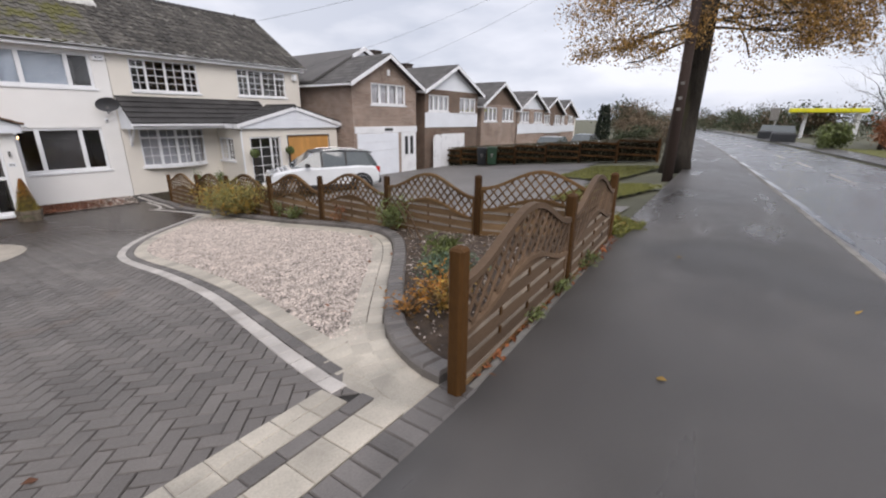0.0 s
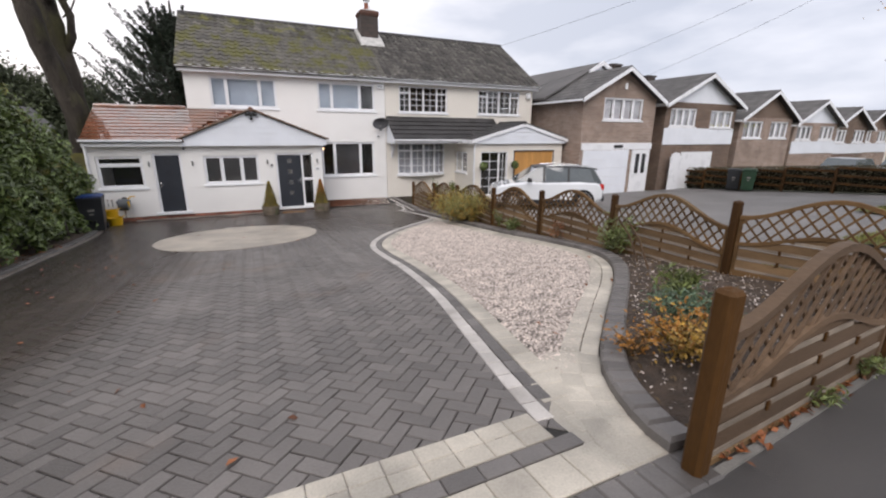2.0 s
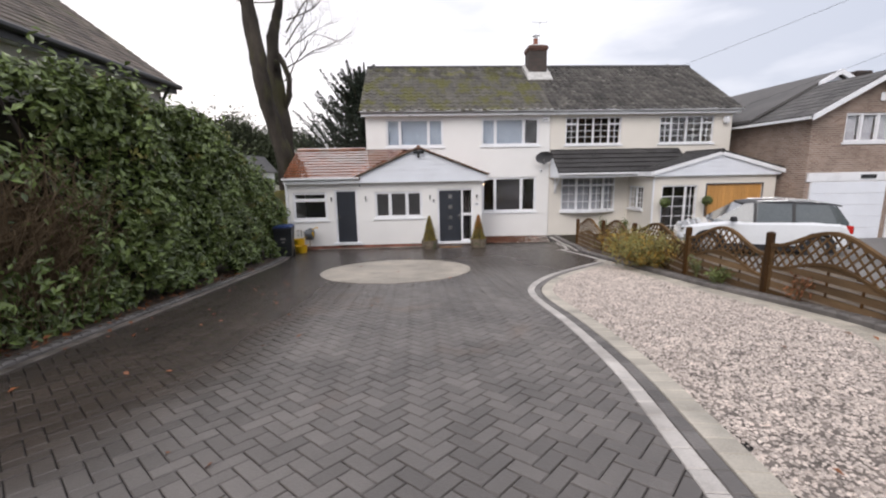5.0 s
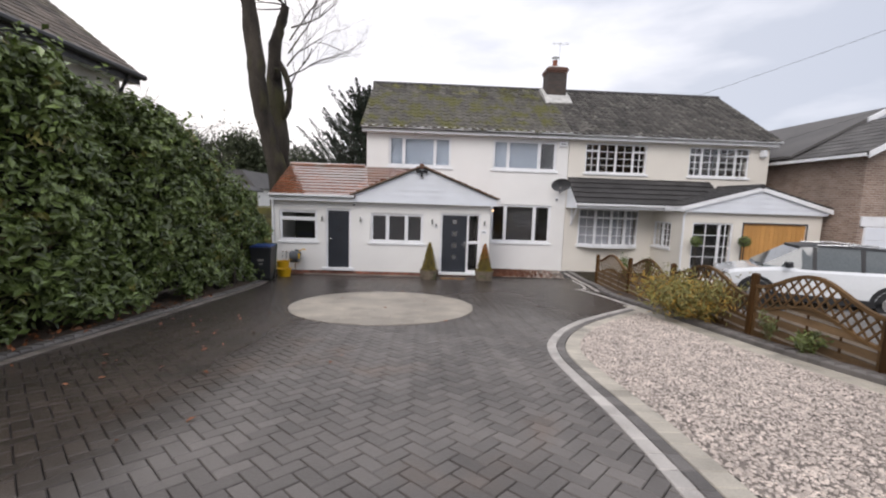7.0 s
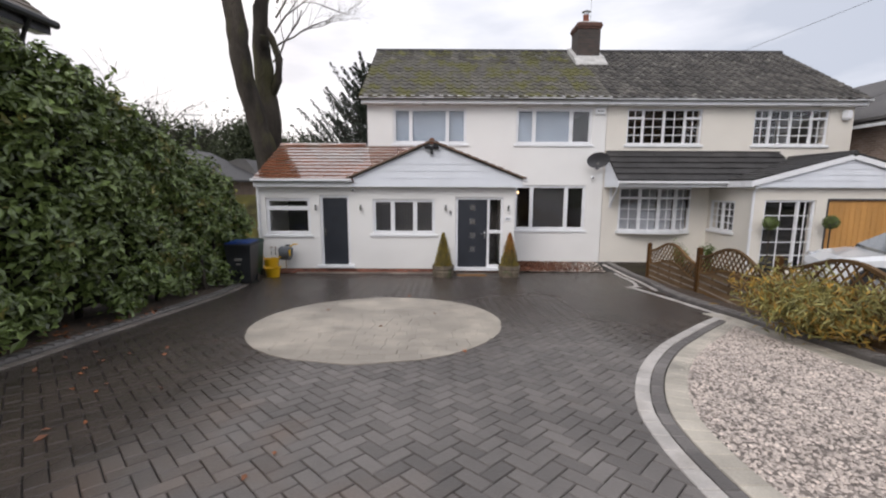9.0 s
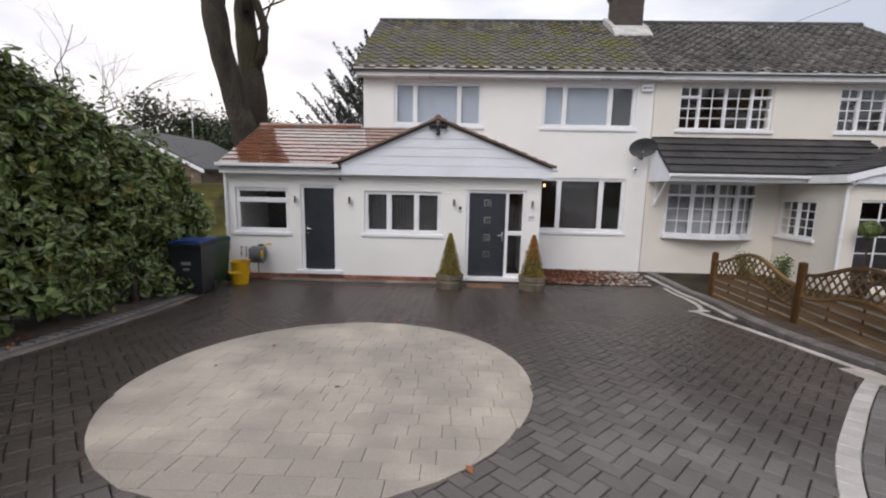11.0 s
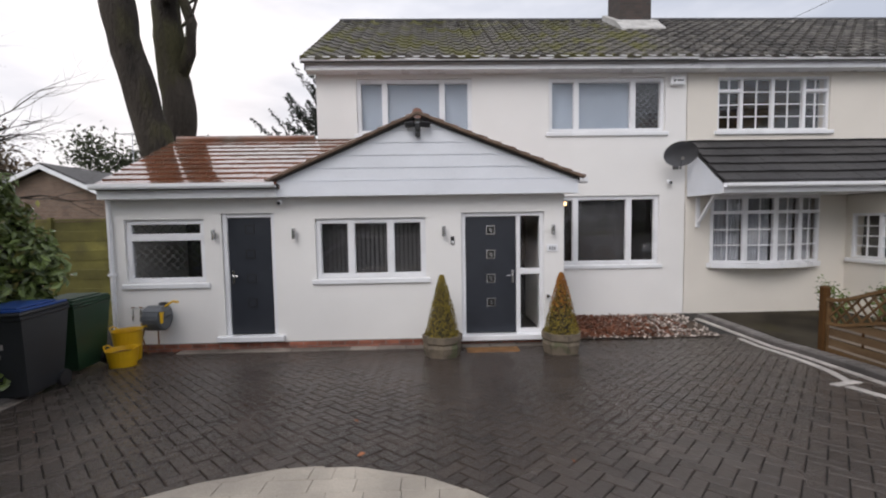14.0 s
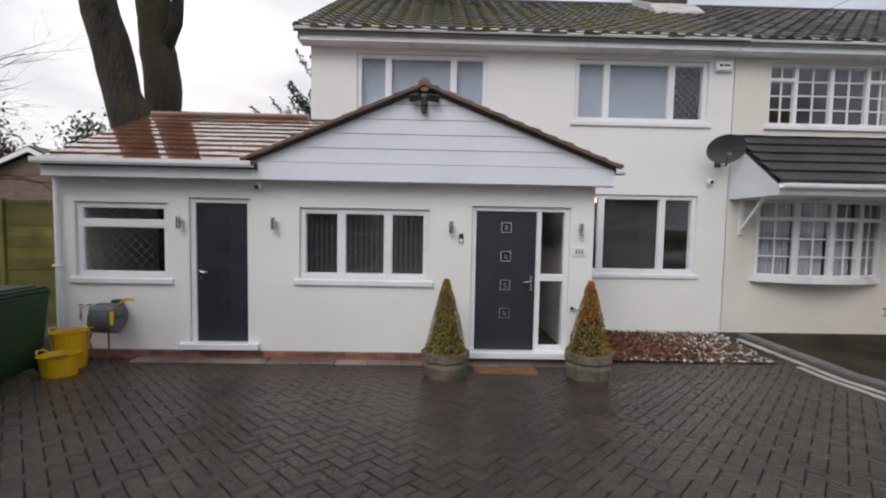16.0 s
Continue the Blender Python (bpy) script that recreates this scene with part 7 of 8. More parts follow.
part("arm", tube([(5.3, MY - 0.25, 3.0), (5.15, MY - 0.55, 2.95), (5.12, MY - 0.62, 3.12)], 0.014, 8), DISH, dish)
part("receiver", tube([(5.12, MY - 0.66, 3.14), (5.17, MY - 0.58, 3.15)], 0.03, 10), KERBSTONE, dish)
part("wall_bracket", join(box(5.3, 5.42, MY - 0.03, MY - 0.002, 3.0, 3.25, 0.005), tube([(5.36, MY - 0.03, 3.1), (5.33, MY - 0.28, 3.15)], 0.02, 8)), DISH, dish)

# gravel patch beside the front door
patch = [(2.4, 18.2), (5.1, 18.2), (5.42, 19.95), (2.4, 19.95)]
gp = solid("gravel_patch", sheet(patch, lambda x, y: 0.015 + 0.03 * noise.noise((x * 2, y * 2, 4)), 0.12), SOIL, "dark soil and chippings covered with rust-red dead leaves", "gravel", kind="structure")
tagged(part("gravel_chips", scatter_chips(patch, 800, 0.035, 18, 0.015), STONE, gp), kind="stuff")
rng = np.random.RandomState(6)
tagged(part("dead_leaves", leaf_mesh([(min(2.5 + abs(rng.normal()) * 1.0, 4.8), rng.uniform(18.25, 19.85), GL + rng.uniform(0.06, 0.1)) for _ in range(2600)], 0.08, 7, 0.55, (0, 0, 1.2)), DEADLEAF, gp, "rust-brown dead leaves"), kind="stuff")
band(edging, [(2.5, 20.0), (5.45, 20.0)], 0.0, 0.1, 0.2, 0.03, WHITEBLOCK, "edging_block")

# fallen leaves and litter of leaves on the ground
def fallen(name, pts, size, seed, mat, label, group):
    solid(name, leaf_mesh(pts, size, seed, 0.6, (0, 0, 1.8)), mat, label, "fallen leaves", kind="stuff")


rng = np.random.RandomState(19)
lp = [(x, 1.95 + 0.045 * (x - 1.5) - abs(rng.normal()) * 0.05, STREET + 0.035) for x in rng.uniform(1.6, 5.8, 260)]
fallen("fallen_leaves", lp, 0.06, 3, FALLEN, "orange fallen leaves along the fence foot", "")
lp = [(-4.5 - rng.uniform(-0.25, 0.4), y, ground(y) + 0.07) for y in rng.uniform(3, 13, 260)]
fallen("fallen_leaves", lp, 0.08, 4, FALLEN, "brown fallen leaves under the hedge", "")
lp = [(rng.uniform(-4.0, 1.2), y, ground(y) + 0.012) for y in rng.uniform(3, 15, 34)] + [(1.9 + rng.uniform(0, 3), y, ground(y) + 0.03) for y in rng.uniform(3.2, 6, 16)]
lp += [(rng.uniform(-4.2, -2.3), y, ground(y) + 0.012) for y in rng.uniform(3, 11, 34)]
fallen("fallen_leaves", lp, 0.07, 5, FALLEN, "scattered dry leaves on the drive", "")
lp = [(4.6, -0.35, STREET + 0.012), (2.4, 0.9, STREET + 0.01), (5.4, 1.2, STREET + 0.01), (7.8, 0.9, STREET + 0.01), (3.4, 1.2, STREET + 0.012)][:3]
fallen("fallen_leaves", lp, 0.08, 6, SHRUB_GOLD, "single pale leaves on the pavement", "")
bp = [(p[0], p[1], height(*p) + 0.06) for p in [(rng.uniform(1.6, 5.3), rng.uniform(2.1, 6.5)) for _ in range(2600)] if inside(p, bed_poly)]
lb = [(p[0], p[1], height(*p) + 0.06) for p in [(rng.uniform(1.6, 5.3), rng.uniform(2.1, 12.0)) for _ in range(1500)] if inside(p, bed_poly)]
tagged(solid("leaf_litter", leaf_mesh(lb, 0.055, 19, 0.55, (0, 0, 1.5)), TWIG, "brown dead leaves lying on the bed", "litter"), kind="stuff")
tagged(solid("bed_litter", leaf_mesh(bp, 0.032, 9, 0.6, (0, 0, 1.5)), STONE, "small pale chippings and dead leaf bits on the soil", "litter"), kind="stuff")


# ---- planting ----
def shrub(x, y, r, h, n, size, mat, label, seed, stems=7, aspect=0.4, droop=0.3, second=None, name="shrub"):
    z = height(x, y) + 0.03
    s = thing(name, (x, y, z), label, "shrub")
    rng = np.random.RandomState(seed)
    pts, tw_ = [], []
    for k in range(stems):
        a = rng.uniform(0, 6.283)
        tip = np.array([x + r * rng.uniform(0.3, 0.95) * math.cos(a), y + r * rng.uniform(0.3, 0.95) * math.sin(a), z + h * rng.uniform(0.55, 1.0)])
        mid = np.array([(x + tip[0]) / 2, (y + tip[1]) / 2, z + 0.65 * (tip[2] - z)])
        tw_.append(tube([(x, y, z - 0.05), mid, tip], [0.012, 0.008, 0.004], 5))
        for _ in range(n // stems):
            u = rng.uniform(0.25, 1.05)
            base = np.array([x, y, z]) * (1 - u) ** 2 + 2 * u * (1 - u) * mid + u * u * tip
            pts.append(base + rng.normal(size=3) * np.array([r * 0.22, r * 0.22, h * 0.1]))
    pts = [q for q in pts if q[2] > z]
    part("stem_growth", join(*tw_), TWIG, s)
    cut = int(len(pts) * (0.6 if second else 1))
    tagged(part("leaves", leaf_mesh(pts[:cut], size, seed, aspect, (0, 0, 0.7), droop=droop), mat, s), kind="stuff")
    if second:
        tagged(part("leaves", leaf_mesh(pts[cut:], size, seed + 5, aspect, (0, 0, 0.7), droop=droop), second, s), kind="stuff")
    return s


shrub(5.0, 11.1, 0.95, 0.8, 4200, 0.125, STRAW, "large yellow-green arching strappy shrub beside the gravel", 51, 34, 0.2, 1.6, SHRUB_GOLD)
shrub(5.0, 5.75, 0.42, 0.6, 700, 0.09, SHRUB, "grey-green rounded shrub in the bed", 52, 12, 0.35)
shrub(3.75, 3.75, 0.26, 0.3, 420, 0.13, SHRUB, "bright green strappy plant in the bed", 53, 12, 0.18)
shrub(3.2, 3.2, 0.42, 0.3, 1500, 0.055, SAGE, "low blue-green mounded plant in the bed", 54, 16, 0.45)
shrub(2.5, 2.72, 0.36, 0.36, 1100, 0.045, SHRUB_GOLD, "golden small-leaved shrub by the fence", 55, 16, 0.5, 0.2, ORANGELEAF)
shrub(2.2, 2.95, 0.24, 0.2, 260, 0.045, ORANGELEAF, "sparse orange-leaved seedling in the bed", 63, 9, 0.5)
shrub(5.0, 8.7, 0.2, 0.35, 220, 0.09, SHRUB, "small pale green plant beside the kerb", 56, 7, 0.5)
shrub(5.05, 9.4, 0.15, 0.45, 160, 0.07, SHRUB, "thin green seedling beside the fence", 57, 5, 0.3)
shrub(5.05, 7.3, 0.25, 0.4, 140, 0.06, FALLEN, "withered reddish shrub in the bed", 58, 9, 0.4)
shrub(6.05, 2.5, 0.55, 0.3, 1500, 0.13, GRASSBLADE, "tuft of yellowing grass at the fence end", 59, 24, 0.1, 0.2, SHRUB_GOLD)
for gx in (2.6, 3.3, 3.5, 4.2, 4.5):
    shrub(gx, 1.9 + 0.04 * (gx - 1.5), 0.14, 0.13, 130, 0.06, SHRUB, "small weed tuft at the pavement edge", int(gx * 10), 6, 0.3)
for sx, sy in ((4.6, 4.75), (4.75, 5.05)):
    solid("cut_stem", tube([(sx, sy, height(sx, sy)), (sx - 0.15, sy + 0.1, height(sx, sy) + 0.45), (sx - 0.38, sy + 0.15, height(sx, sy) + 0.75)], [0.016, 0.013, 0.01], 6), GREYWOOD, "pale dead cut stem standing in the bed", "stem", "dead stems")


def ball_plant(x, y, z, r, stand, label, seed):
    t = thing("topiary_ball", (x, y, 0.0), label, "topiary", "topiary balls at the neighbour's door")
    rng = np.random.RandomState(seed)
    d = rng.normal(size=(900, 3))
    d /= np.linalg.norm(d, axis=1)[:, None]
    p = np.array([x, y, z]) + d * r * rng.uniform(0.85, 1.05, 900)[:, None]
    tagged(part("foliage", leaf_mesh(p, 0.05, seed, 0.5, d), LAUREL, t), kind="stuff")
    part("core", lathe([(0.01, z - r * 0.85), (r * 0.7, z - r * 0.5), (r * 0.85, z), (r * 0.7, z + r * 0.5), (0.01, z + r * 0.85)], 12, x, y), BARK, t)
    part("stem", tube([(x, y, stand), (x, y, z)], 0.02, 6), BARK, t)
    part("pot", lathe([(0.13, stand - 0.05), (0.17, stand + 0.28), (0.15, stand + 0.28)], 14, x, y), BLACK, t)


ball_plant(9.45, 17.75, 1.42, 0.19, 0.0, "clipped topiary ball on a stem beside the glazed door", 61)
ball_plant(11.15, 17.75, 1.45, 0.19, 0.0, "clipped topiary ball on a stem beside the garage", 62)
for sx, sy in ((7.5, 18.6), (8.15, 18.3)):
    shrub(sx, sy, 0.26, 0.8, 700, 0.08, LAUREL, "dark round shrub behind the fence", int(sx * 9), 9, 0.5)

# lichened side fence beside the house
sf = thing("side_fence", (-7, 19.5, 0), "green lichened wooden lap fence beside the house", "fence")
for k in range(2):
    x1 = -5.3 - 1.88 * k
    for r in range(11):
        z0 = 0.02 + 0.185 * r
        part("board", box(x1 - 1.82, x1, 19.48 - 0.008 * (r % 2), 19.5, z0, z0 + 0.2, 0.004), LICHEN, sf)
    part("post", box(x1 - 1.9, x1 - 1.83, 19.44, 19.54, -0.2, 2.15, 0.006), LICHEN, sf)
    part("cap", box(x1 - 1.82, x1, 19.46, 19.53, 2.08, 2.12, 0.004), LICHEN, sf)
gate = thing("side_gate", (14.8, 18.3, 0), "orange-stained wooden side gate, closed", "gate")
for k in range(6):
    part("board", box(14.22 + 0.16 * k, 14.37 + 0.16 * k, 18.4, 18.43, 0.0, 1.75, 0.005), ORANGEWOOD, gate)
part("rail", box(14.22, 15.17, 18.431, 18.47, 1.4, 1.5, 0.004), ORANGEWOOD, gate)


# ---- the parked car ----
CARPAINT = surface("white_car_paint", (0.72, 0.74, 0.76), 0.18, 0.03, 1, 40, 0.0, coat=1.0, roughvar=0.03)
CARDARK = surface("dark_trim", (0.018, 0.018, 0.02), 0.4, 0.1, 3, 60, 0.05)
CARROOF = surface("dark_car_roof", (0.03, 0.032, 0.036), 0.45, 0.1, 2, 60, 0.02)
REDLIGHT = surface("red_lens", (0.5, 0.015, 0.01), 0.15, 0.1, 5, 60, 0.0)
CARGLASS = surface("tinted_car_glass", (0.09, 0.105, 0.11), 0.05, 0.05, 1, 30, 0.0, coat=1.0, roughvar=0.02)


def loft(sections):
    """A skin through closed sections with the same number of points."""
    n = len(sections[0])
    V = [p for s in sections for p in s]
    F = [(i * n + k, i * n + (k + 1) % n, (i + 1) * n + (k + 1) % n, (i + 1) * n + k) for i in range(len(sections) - 1) for k in range(n)]
    return V, F + [tuple(range(n - 1, -1, -1)), tuple(range((len(sections) - 1) * n, len(sections) * n))]


def car(x, y, turn):
    z = ground(y) - 0.03
    c = thing("parked_car", (x, y, z), "white hatchback with dark roof parked on the drive", "car")
    m = Matrix.Translation((x, y, z)) @ pose(0, 0, 0, 0, 0, turn) @ Matrix.Diagonal((0.98, 0.95, 1.02, 1))
    secs = []
    for s, w, z0, z1 in ((-2.08, 0.70, 0.42, 0.72), (-2.02, 0.82, 0.32, 0.86), (-1.75, 0.88, 0.24, 0.98), (-1.2, 0.9, 0.2, 1.0), (0, 0.9, 0.2, 0.98), (0.9, 0.9, 0.2, 0.97), (1.3, 0.88, 0.22, 0.92), (1.75, 0.84, 0.26, 0.84), (2.0, 0.74, 0.34, 0.72), (2.07, 0.6, 0.42, 0.6)):
        zm = (z0 + z1) / 2
        secs.append([(s, -w * 0.9, z0), (s, w * 0.9, z0), (s, w, z0 + 0.12), (s, w * 1.0, zm), (s, w * 0.97, z1 - 0.08), (s, w * 0.88, z1), (s, -w * 0.88, z1), (s, -w * 0.97, z1 - 0.08), (s, -w, zm), (s, -w, z0 + 0.12)])
    part("body", moved(loft(secs), m), CARPAINT, c, "white painted body", smooth=False)
    g = []
    for s, w0, w1, z0, z1 in ((-1.98, 0.74, 0.70, 0.92, 1.0), (-1.72, 0.8, 0.62, 0.95, 1.40), (-1.5, 0.81, 0.64, 0.96, 1.46), (0.1, 0.82, 0.66, 0.95, 1.49), (0.4, 0.82, 0.65, 0.95, 1.46), (1.15, 0.78, 0.7, 0.92, 1.0)):
        g.append([(s, -w0, z0), (s, w0, z0), (s, w1, z1), (s, -w1, z1)])
    part("glasshouse", moved(loft(g), m), CARGLASS, c, "tinted side windows")
    r = []
    for s, w, zz in ((-1.82, 0.6, 1.42), (-1.5, 0.655, 1.475), (-0.6, 0.675, 1.505), (0.1, 0.67, 1.503), (0.45, 0.62, 1.465)):
        r.append([(s, -w, zz - 0.025), (s, w, zz - 0.025), (s, w * 0.93, zz + 0.02), (s, -w * 0.93, zz + 0.02)])
    part("roof", moved(loft(r), m), CARROOF, c, "dark grey roof panel")
    for sgn in (-1, 1):
        for s in (-0.75, 0.15):
            part("pillar", moved(loft([[(s - 0.04, sgn * 0.825, 0.94), (s + 0.04, sgn * 0.825, 0.94), (s + 0.04, sgn * 0.80, 0.94), (s - 0.04, sgn * 0.80, 0.94)], [(s - 0.04, sgn * 0.672, 1.48), (s + 0.04, sgn * 0.672, 1.48), (s + 0.04, sgn * 0.65, 1.48), (s - 0.04, sgn * 0.65, 1.48)]]), m), CARDARK, c)
        part("roof_rail", moved(tube([(-1.5, sgn * 0.62, 1.5), (-0.6, sgn * 0.64, 1.56), (0.1, sgn * 0.63, 1.53)], 0.015, 6), m), CHROME, c)
        part("mirror", moved(box(0.62, 0.78, sgn * 0.98 - 0.09, sgn * 0.98 + 0.09, 0.98, 1.12, 0.03), m), CARDARK, c)
        part("tail_light", moved(box(-2.07, -1.93, sgn * 0.72 - 0.09, sgn * 0.72 + 0.09, 0.7, 0.92, 0.025), m), REDLIGHT, c, "red tail light")
        part("headlight", moved(box(1.82, 2.0, sgn * 0.62 - 0.12, sgn * 0.62 + 0.12, 0.62, 0.8, 0.05), m), CHROME, c)
        part("sill", moved(box(-1.7, 1.5, sgn * 0.9 - 0.02, sgn * 0.9 + 0.02, 0.2, 0.36, 0.01), m), CARDARK, c)
        for s in (-1.3, 1.28):
            w = part("wheel", moved(tube([(s, sgn * 0.7, 0.31), (s, sgn * 0.92, 0.31)], 0.31, 24), m), BLACK, c)
            part("rim", moved(tube([(s, sgn * 0.9, 0.31), (s, sgn * 0.935, 0.31)], 0.2, 16), m), CHROME, w)
            part("wheel_arch", moved(([(s + rr * math.cos(a), sgn * yy, 0.31 + rr * math.sin(a)) for yy in (0.86, 0.925) for a in [math.pi * k / 12 for k in range(13)] for rr in (0.33, 0.42)],
                                     [(2 * k + o, 2 * k + 1 + o, 2 * k + 3 + o, 2 * k + 2 + o) for o in (0, 26) for k in range(12)] + [(2 * k + 1, 2 * k + 3, 2 * k + 29, 2 * k + 27) for k in range(12)]), m), CARDARK, c)
    part("bumper", moved(box(-2.12, -2.0, -0.78, 0.78, 0.3, 0.5, 0.03), m), CARDARK, c)
    part("number_plate", moved(box(-2.135, -2.121, -0.26, 0.26, 0.52, 0.63), m), YELLOW, c)
    return c


car(9.85, 13.85, 153)

# ---- along the street ----
lf = thing("low_fence", (22.3, 10, 0.8), "low brown fence with a clipped hedge behind it", "fence")
yk = 4.4
while yk < 17:
    z = ground(yk) + 0.05
    part("post", box(22.2, 22.3, yk, yk + 0.1, z - 0.2, z + 1.0, 0.006), FENCEWOOD, lf)
    for r in range(3):
        part("rail", box(22.215, 22.25, yk + 0.1, yk + 1.9, z + 0.12 + 0.33 * r, z + 0.22 + 0.33 * r, 0.004), FENCEWOOD, lf)
    yk += 1.9
rng = np.random.RandomState(71)
hp = [(rng.uniform(22.3, 23.2), y, ground(y) + rng.uniform(0.05, 1.12)) for y in rng.uniform(4.4, 17, 15000)]
lh2 = thing("clipped_hedge", (22.8, 10, 0.7), "brownish clipped hedge behind the low fence", "hedge")
tagged(part("foliage", leaf_mesh(hp, 0.12, 5, 0.5, (-0.6, -0.4, 0.7)), HEDGEBROWN, lh2), kind="stuff")
# Added dark block: painted shade behind the clipped hedge's leaves.
part("inner_growth", prism([(4.5, ground(4.5)), (16.9, ground(16.9)), (16.9, ground(16.9) + 0.95), (4.5, ground(4.5) + 0.95)], "x", 22.45, 23.1), HEDGESHADE, lh2)
for bx, by, body, label in ((21.6, 13.9, BIN_BLACK, "black wheelie bin by the low fence"), (21.4, 13.1, BIN_GREEN, "green wheelie bin by the low fence")):
    wheelie_bin(bx, by, -60, body, body, label)


def clump(name, cx, cy, cz, rx, ry, rz, n, size, mat, label, seed, category="tree", trunk=True):
    """A far tree or shrub: stems and a ragged crown of many leaf clumps with gaps."""
    t = thing(name, (cx, cy, max(0, cz - rz)), label, category)
    rng = np.random.RandomState(seed)
    pts = []
    lobes = rng.normal(size=(14, 3)) * 0.45
    for _ in range(n):
        l = lobes[rng.randint(14)]
        q = l + rng.normal(size=3) * 0.24
        pts.append((cx + rx * q[0], cy + ry * q[1], max(cz + rz * q[2], cz - rz)))
    tagged(part("crown", leaf_mesh(pts, size, seed, 0.5, (0, 0, 0.5)), mat, t), kind="stuff")
    if trunk:
        part("trunk", tube([(cx, cy, cz - rz - 1.5), (cx, cy, cz)], [0.2, 0.08], 6), BARK, t)
    return t


cyp = thing("cypress", (42.8, 13.1, 0.6), "narrow dark upright cypress beside the street", "tree")
rng = np.random.RandomState(3)
tagged(part("crown", leaf_mesh([(42.8 + r * math.cos(a), 13.1 + r * math.sin(a), 0.7 + 3.5 * h) for h, a, r in ((h, rng.uniform(0, 6.28), (0.75 - 0.35 * h ** 2) * rng.uniform(0.5, 1)) for h in rng.uniform(0, 1, 1800))], 0.3, 9, 0.4, (0, 0, 0.4)), CONIFER, cyp), kind="stuff")
part("trunk", tube([(42.8, 13.1, 0.2), (42.8, 13.1, 3.8)], [0.15, 0.05], 6), BARK, cyp)
for k, (cx, cy, cz, rx, ry, rz, mat, nm) in enumerate((
        (44, 10.5, 1.9, 2.6, 2.0, 1.6, FARBROWN, "bare"), (50, 9.5, 2.0, 3.2, 2.0, 1.6, FARBROWN, "bare"), (38, 9.0, 1.5, 1.8, 1.5, 1.0, FARGREEN, "green"),
        (58, 11, 2.0, 4, 3, 1.8, FARGREEN, "green"), (70, 14, 2.2, 6, 4, 2.4, FARBROWN, "bare"), (88, 8.5, 1.8, 6, 4, 2.2, FARGREEN, "green"), (86, 2.5, 3.4, 4, 3, 2.6, FARGREEN, "green"),
        (80, -1.0, 2.4, 3, 3, 2.0, FARGREEN, "green"), (66, -6.0, 2.8, 3.5, 3.5, 2.2, FARGREEN, "green"), (38.0, -5.6, 2.4, 1.8, 1.3, 1.3, FALLEN, "copper beech"), (37.5, -3.2, 1.9, 1.0, 0.8, 0.75, SHRUB, "pale green"),
        (38, -9.5, 1.7, 2.0, 1.6, 0.7, FARBROWN, "bare"), (66, -10, 3.4, 4.0, 3.0, 2.4, FARGREEN, "green"), (32, -9.8, 1.9, 2.5, 2.0, 0.8, FALLEN, "copper beech"))):
    clump("roadside_shrub", cx, cy, cz, rx, ry, rz, 3200, 0.2 if cx > 35 else 0.14, mat, nm + " roadside shrubs and small trees in the distance", 80 + k, "shrub")
for k in range(16):
    rk = random.Random(k)
    clump("roadside_shrub", 62 + 5 * k + rk.uniform(-2, 2), kerb_y(62 + 5 * k) + 4 + rk.uniform(0, 5), 2.2 + rk.uniform(0, 1.4), 3.5, 2.5, 1.6 + rk.uniform(0, 1.2), 900, 0.4, FARGREEN if k % 3 else FARBROWN, "hedges and trees lining the road in the distance", 200 + k, "shrub")
    clump("roadside_shrub", 62 + 5 * k + rk.uniform(-2, 2), kerb_y(62 + 5 * k) - 11 - rk.uniform(0, 4), 2.2 + rk.uniform(0, 1.2), 3.5, 2.5, 1.4 + rk.uniform(0, 1.0), 900, 0.4, FARGREEN if k % 3 else FARBROWN, "hedges and trees lining the road in the distance", 230 + k, "shrub")
for k, (cx, cy, cz, r, rz, mat) in enumerate(((-25, 46, 5.6, 4, 3.6, FARGREEN), (-20, 50, 5.6, 3.5, 3.4, FARGREEN), (-33, 42, 5.0, 5, 4.0, FARBROWN), (-15, 54, 4.6, 3.5, 2.8, FARGREEN))):
    clump("background_tree", cx, cy, cz, r, r, rz, 15000, 0.36, mat, "dark trees in the gardens behind", 120 + k)
for k in range(9):
    clump("garden_tree", -28 + 6.5 * k + 2.0 * math.sin(3.1 * k), -15.5 - 2.5 * math.cos(2.3 * k), 4.6 + 1.2 * math.sin(1.7 * k), 3.6, 2.6, 4.2, 2600, 0.42, FARGREEN if k % 3 else FARBROWN, "dark garden tree across the road", 300 + k)
rh = thing("distant_house", (-17.5, 42, 0), "pale house with grey roof beyond the gardens", "house")
part("wall", prism([(-20.5, 0), (-14.5, 0), (-14.5, 3.2), (-15.6, 4.4), (-20.5, 3.2)], "y", 40.2, 46), RENDER, rh)
part("roof", prism([(-21, 3.2), (-16, 4.6), (-15.4, 4.6), (-14.2, 3.1), (-14.2, 3.0), (-21, 3.0)], "y", 40, 46.2), TILE_GREY, rh)
mast = thing("aerial_mast", (-17.6, 33, 4), "thin television aerial on a mast", "aerial")
part("mast", tube([(-16.9, 36, 4.9), (-16.9, 36, 7.4)], 0.03, 6), CHROME, mast)
part("boom", join(tube([(-17.6, 36, 7.3), (-16.2, 36, 7.3)], 0.02, 5), *[tube([(-17.5 + 0.2 * k, 35.7, 7.3), (-17.5 + 0.2 * k, 36.3, 7.3)], 0.012, 4) for k in range(6)]), CHROME, mast)
YELLOWSIGN = surface("yellow_canopy_panel", (0.75, 0.70, 0.02), 0.4, 0.06, 1, 30, 0.05)
fs = thing("forecourt_canopy", (60, -6, STREET), "flat roadside canopy with a yellow fascia", "canopy")
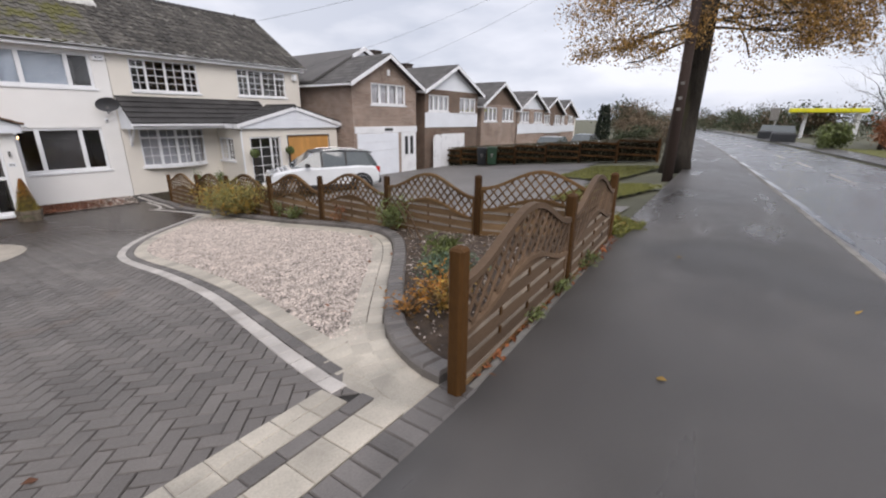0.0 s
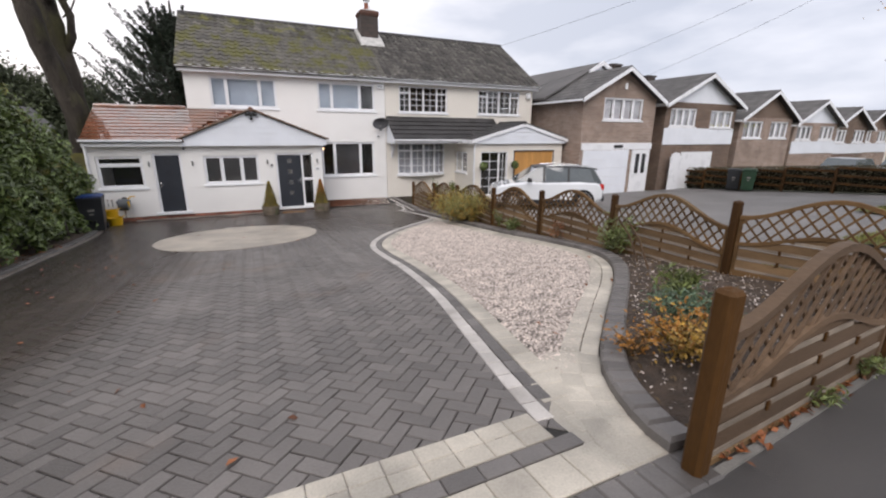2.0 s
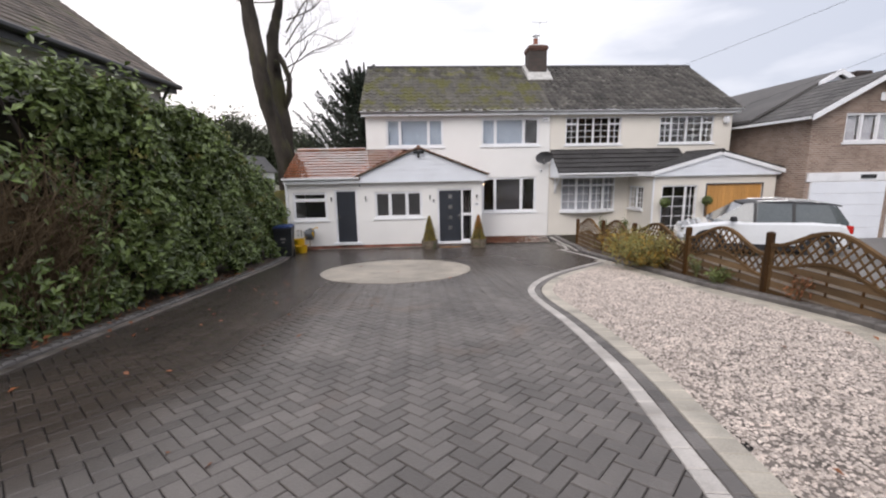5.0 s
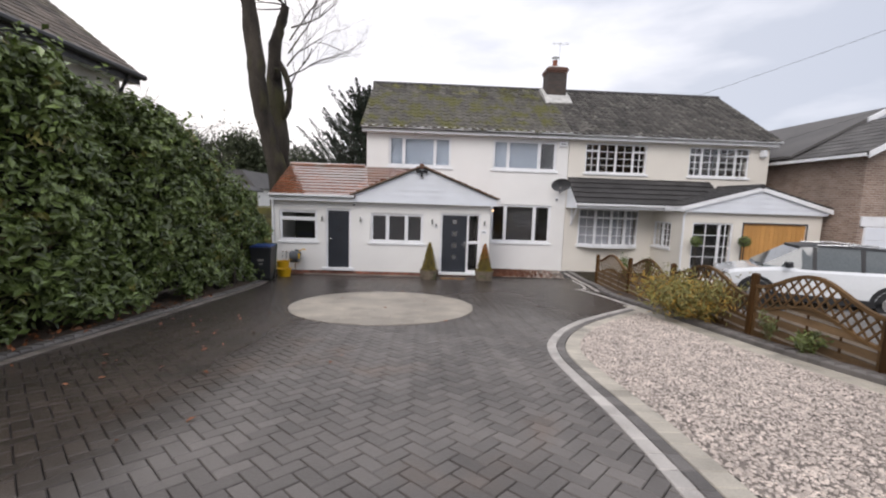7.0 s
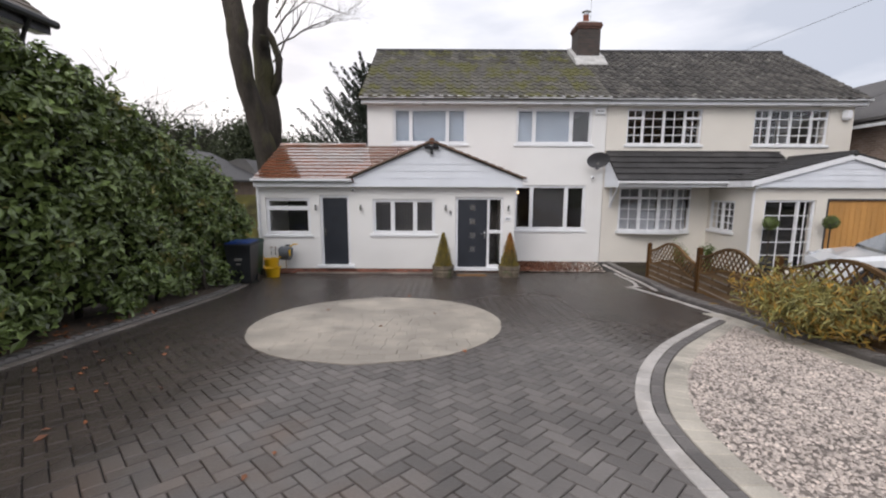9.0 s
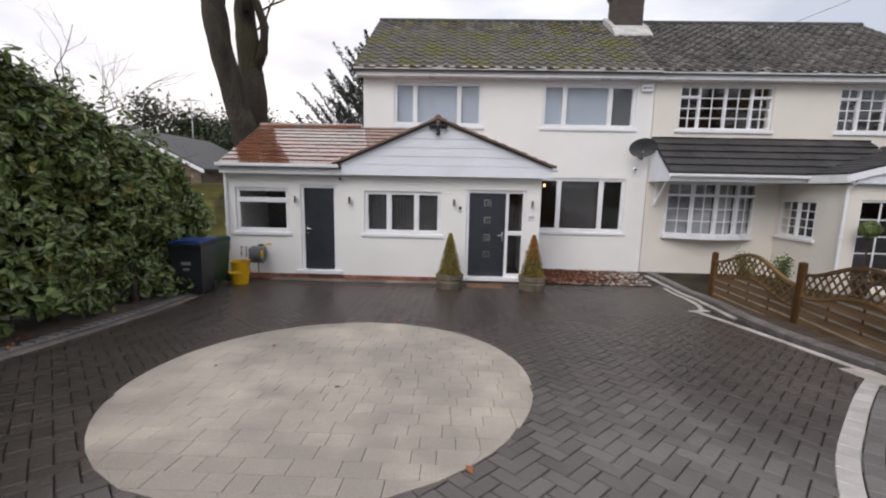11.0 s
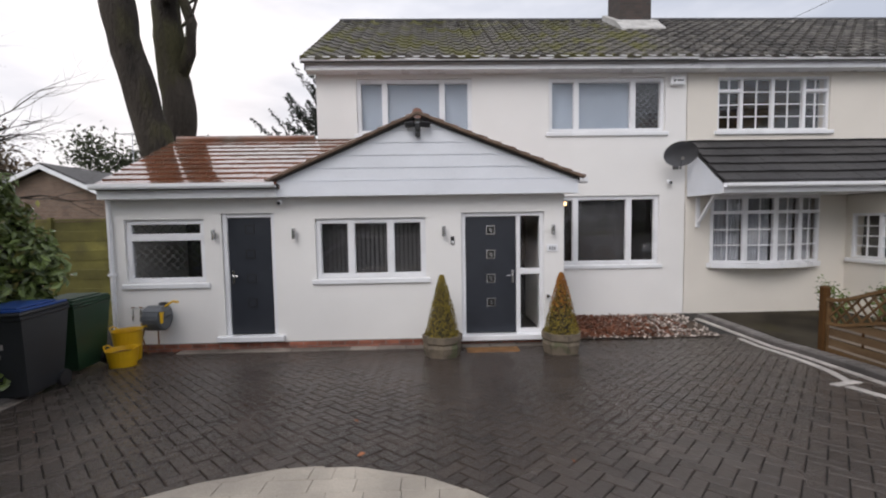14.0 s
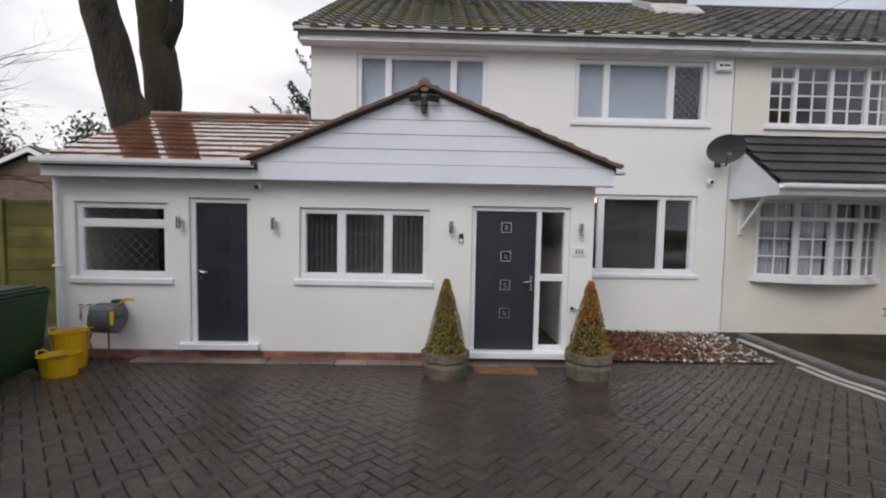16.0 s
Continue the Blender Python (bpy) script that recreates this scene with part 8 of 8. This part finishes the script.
part("fascia", box(59.0, 63.0, -7.6, -1.4, 3.85, 4.25, 0.03), YELLOWSIGN, fs, "bright yellow fascia")
for px in (60.0, 62.0):
    for py in (-7.2, -3.0):
        part("column", box(px, px + 0.25, py, py + 0.25, STREET - 0.2, 3.76, 0.01), PVC, fs)
pyl = thing("roadside_sign", (60, -0.4, STREET), "tall plain roadside sign board", "sign")
part("board", box(59.9, 60.05, -0.6, 0.2, 3.0, 4.3, 0.02), KERBSTONE, pyl)
part("post", tube([(60, -0.4, STREET - 0.1), (60, -0.4, 3.1)], 0.08, 8), CHROME, pyl)
solid("grass_verge", ([(x, y, STREET + 0.015) for x, y in ((22, -5.0), (31, -4.2), (37.5, -3.4), (37.5, -9), (22, -10))], [(0, 1, 2, 3, 4)]), GRASS, "grass verge across the road", "grass", kind="structure")
rhs = thing("corner_house", (40, -14, STREET), "red-brown brick house across the road", "house")
part("wall", prism([(-13.5, STREET - 0.3), (-7.5, STREET - 0.3), (-7.5, 3.6), (-10.5, 5.8), (-13.5, 3.6)], "x", 38, 48), BRICK_BROWN, rhs)
part("roof", prism([(-14, 3.4), (-10.5, 5.95), (-7, 3.4), (-7, 3.5), (-10.5, 6.1), (-14, 3.5)], "x", 37.7, 48.3), TILE_RED, rhs)
part("window", box(37.95, 37.999, -11.5, -9.5, 2.2, 3.2), BLACK, rhs)
for k, (cx, cy) in enumerate(((48, 2.4), (55, 3.4))):
    t = thing("far_car", (cx, cy - 2, STREET), "dark car parked far down the road", "car", "cars far down the road")
    part("body", box(cx - 2, cx + 2, cy - 4.2, cy - 2.5, STREET - 0.11, STREET + 0.75, 0.15), CARROOF, t)
    part("cabin", loft([[(cx - 1.3, cy - 4.1, STREET + 0.74), (cx + 1.2, cy - 4.1, STREET + 0.74), (cx + 1.2, cy - 2.6, STREET + 0.74), (cx - 1.3, cy - 2.6, STREET + 0.74)], [(cx - 0.8, cy - 4.0, STREET + 1.3), (cx + 0.7, cy - 4.0, STREET + 1.3), (cx + 0.7, cy - 2.7, STREET + 1.3), (cx - 0.8, cy - 2.7, STREET + 1.3)]]), CARGLASS, t)
for k, (cx, cy) in enumerate(((29, 12.5), (36, 12.5))):
    t = thing("far_car", (cx, cy, 0.3), "pale car parked on a drive along the street", "car", "cars on drives")
    z = ground(cy)
    part("body", box(cx - 2, cx + 2, cy - 0.85, cy + 0.85, z - 0.06, z + 0.85, 0.15), CARPAINT, t)
    part("cabin", loft([[(cx - 1.3, cy - 0.75, z + 0.84), (cx + 1.2, cy - 0.75, z + 0.84), (cx + 1.2, cy + 0.75, z + 0.84), (cx - 1.3, cy + 0.75, z + 0.84)], [(cx - 0.8, cy - 0.65, z + 1.4), (cx + 0.7, cy - 0.65, z + 1.4), (cx + 0.7, cy + 0.65, z + 1.4), (cx - 0.8, cy + 0.65, z + 1.4)]]), CARGLASS, t)


# ---- standing water ----
WATER = surface("rain_water", (0.03, 0.03, 0.032), 0.05, 0.1, 2, 20, 0.0, roughvar=0.02)


def puddle(x, y, rx, ry, turn, z, seed):
    rnd = random.Random(seed)
    n = 28
    out = []
    for k in range(n):
        a = 2 * math.pi * k / n
        r = 1 + 0.35 * noise.noise((math.cos(a) * 1.6, math.sin(a) * 1.6, seed)) + 0.1 * rnd.uniform(-1, 1)
        u, v = rx * r * math.cos(a), ry * r * math.sin(a)
        c, s_ = math.cos(radians(turn)), math.sin(radians(turn))
        out.append((x + u * c - v * s_, y + u * s_ + v * c))
    solid("puddle", prism(list(reversed(out)), "z", z - 0.004, z + 0.003), WATER, "thin film of rain water on the asphalt", "puddle", "puddles", "structure")


for k, x in enumerate((6.5, 9.5, 12.0, 15.0, 18.5, 22.0, 26.5, 31.0)):
    puddle(x, kerb_y(x) - 0.32, 1.5, 0.07, 6 + 0.2 * x, STREET - 0.108, 10 + k)
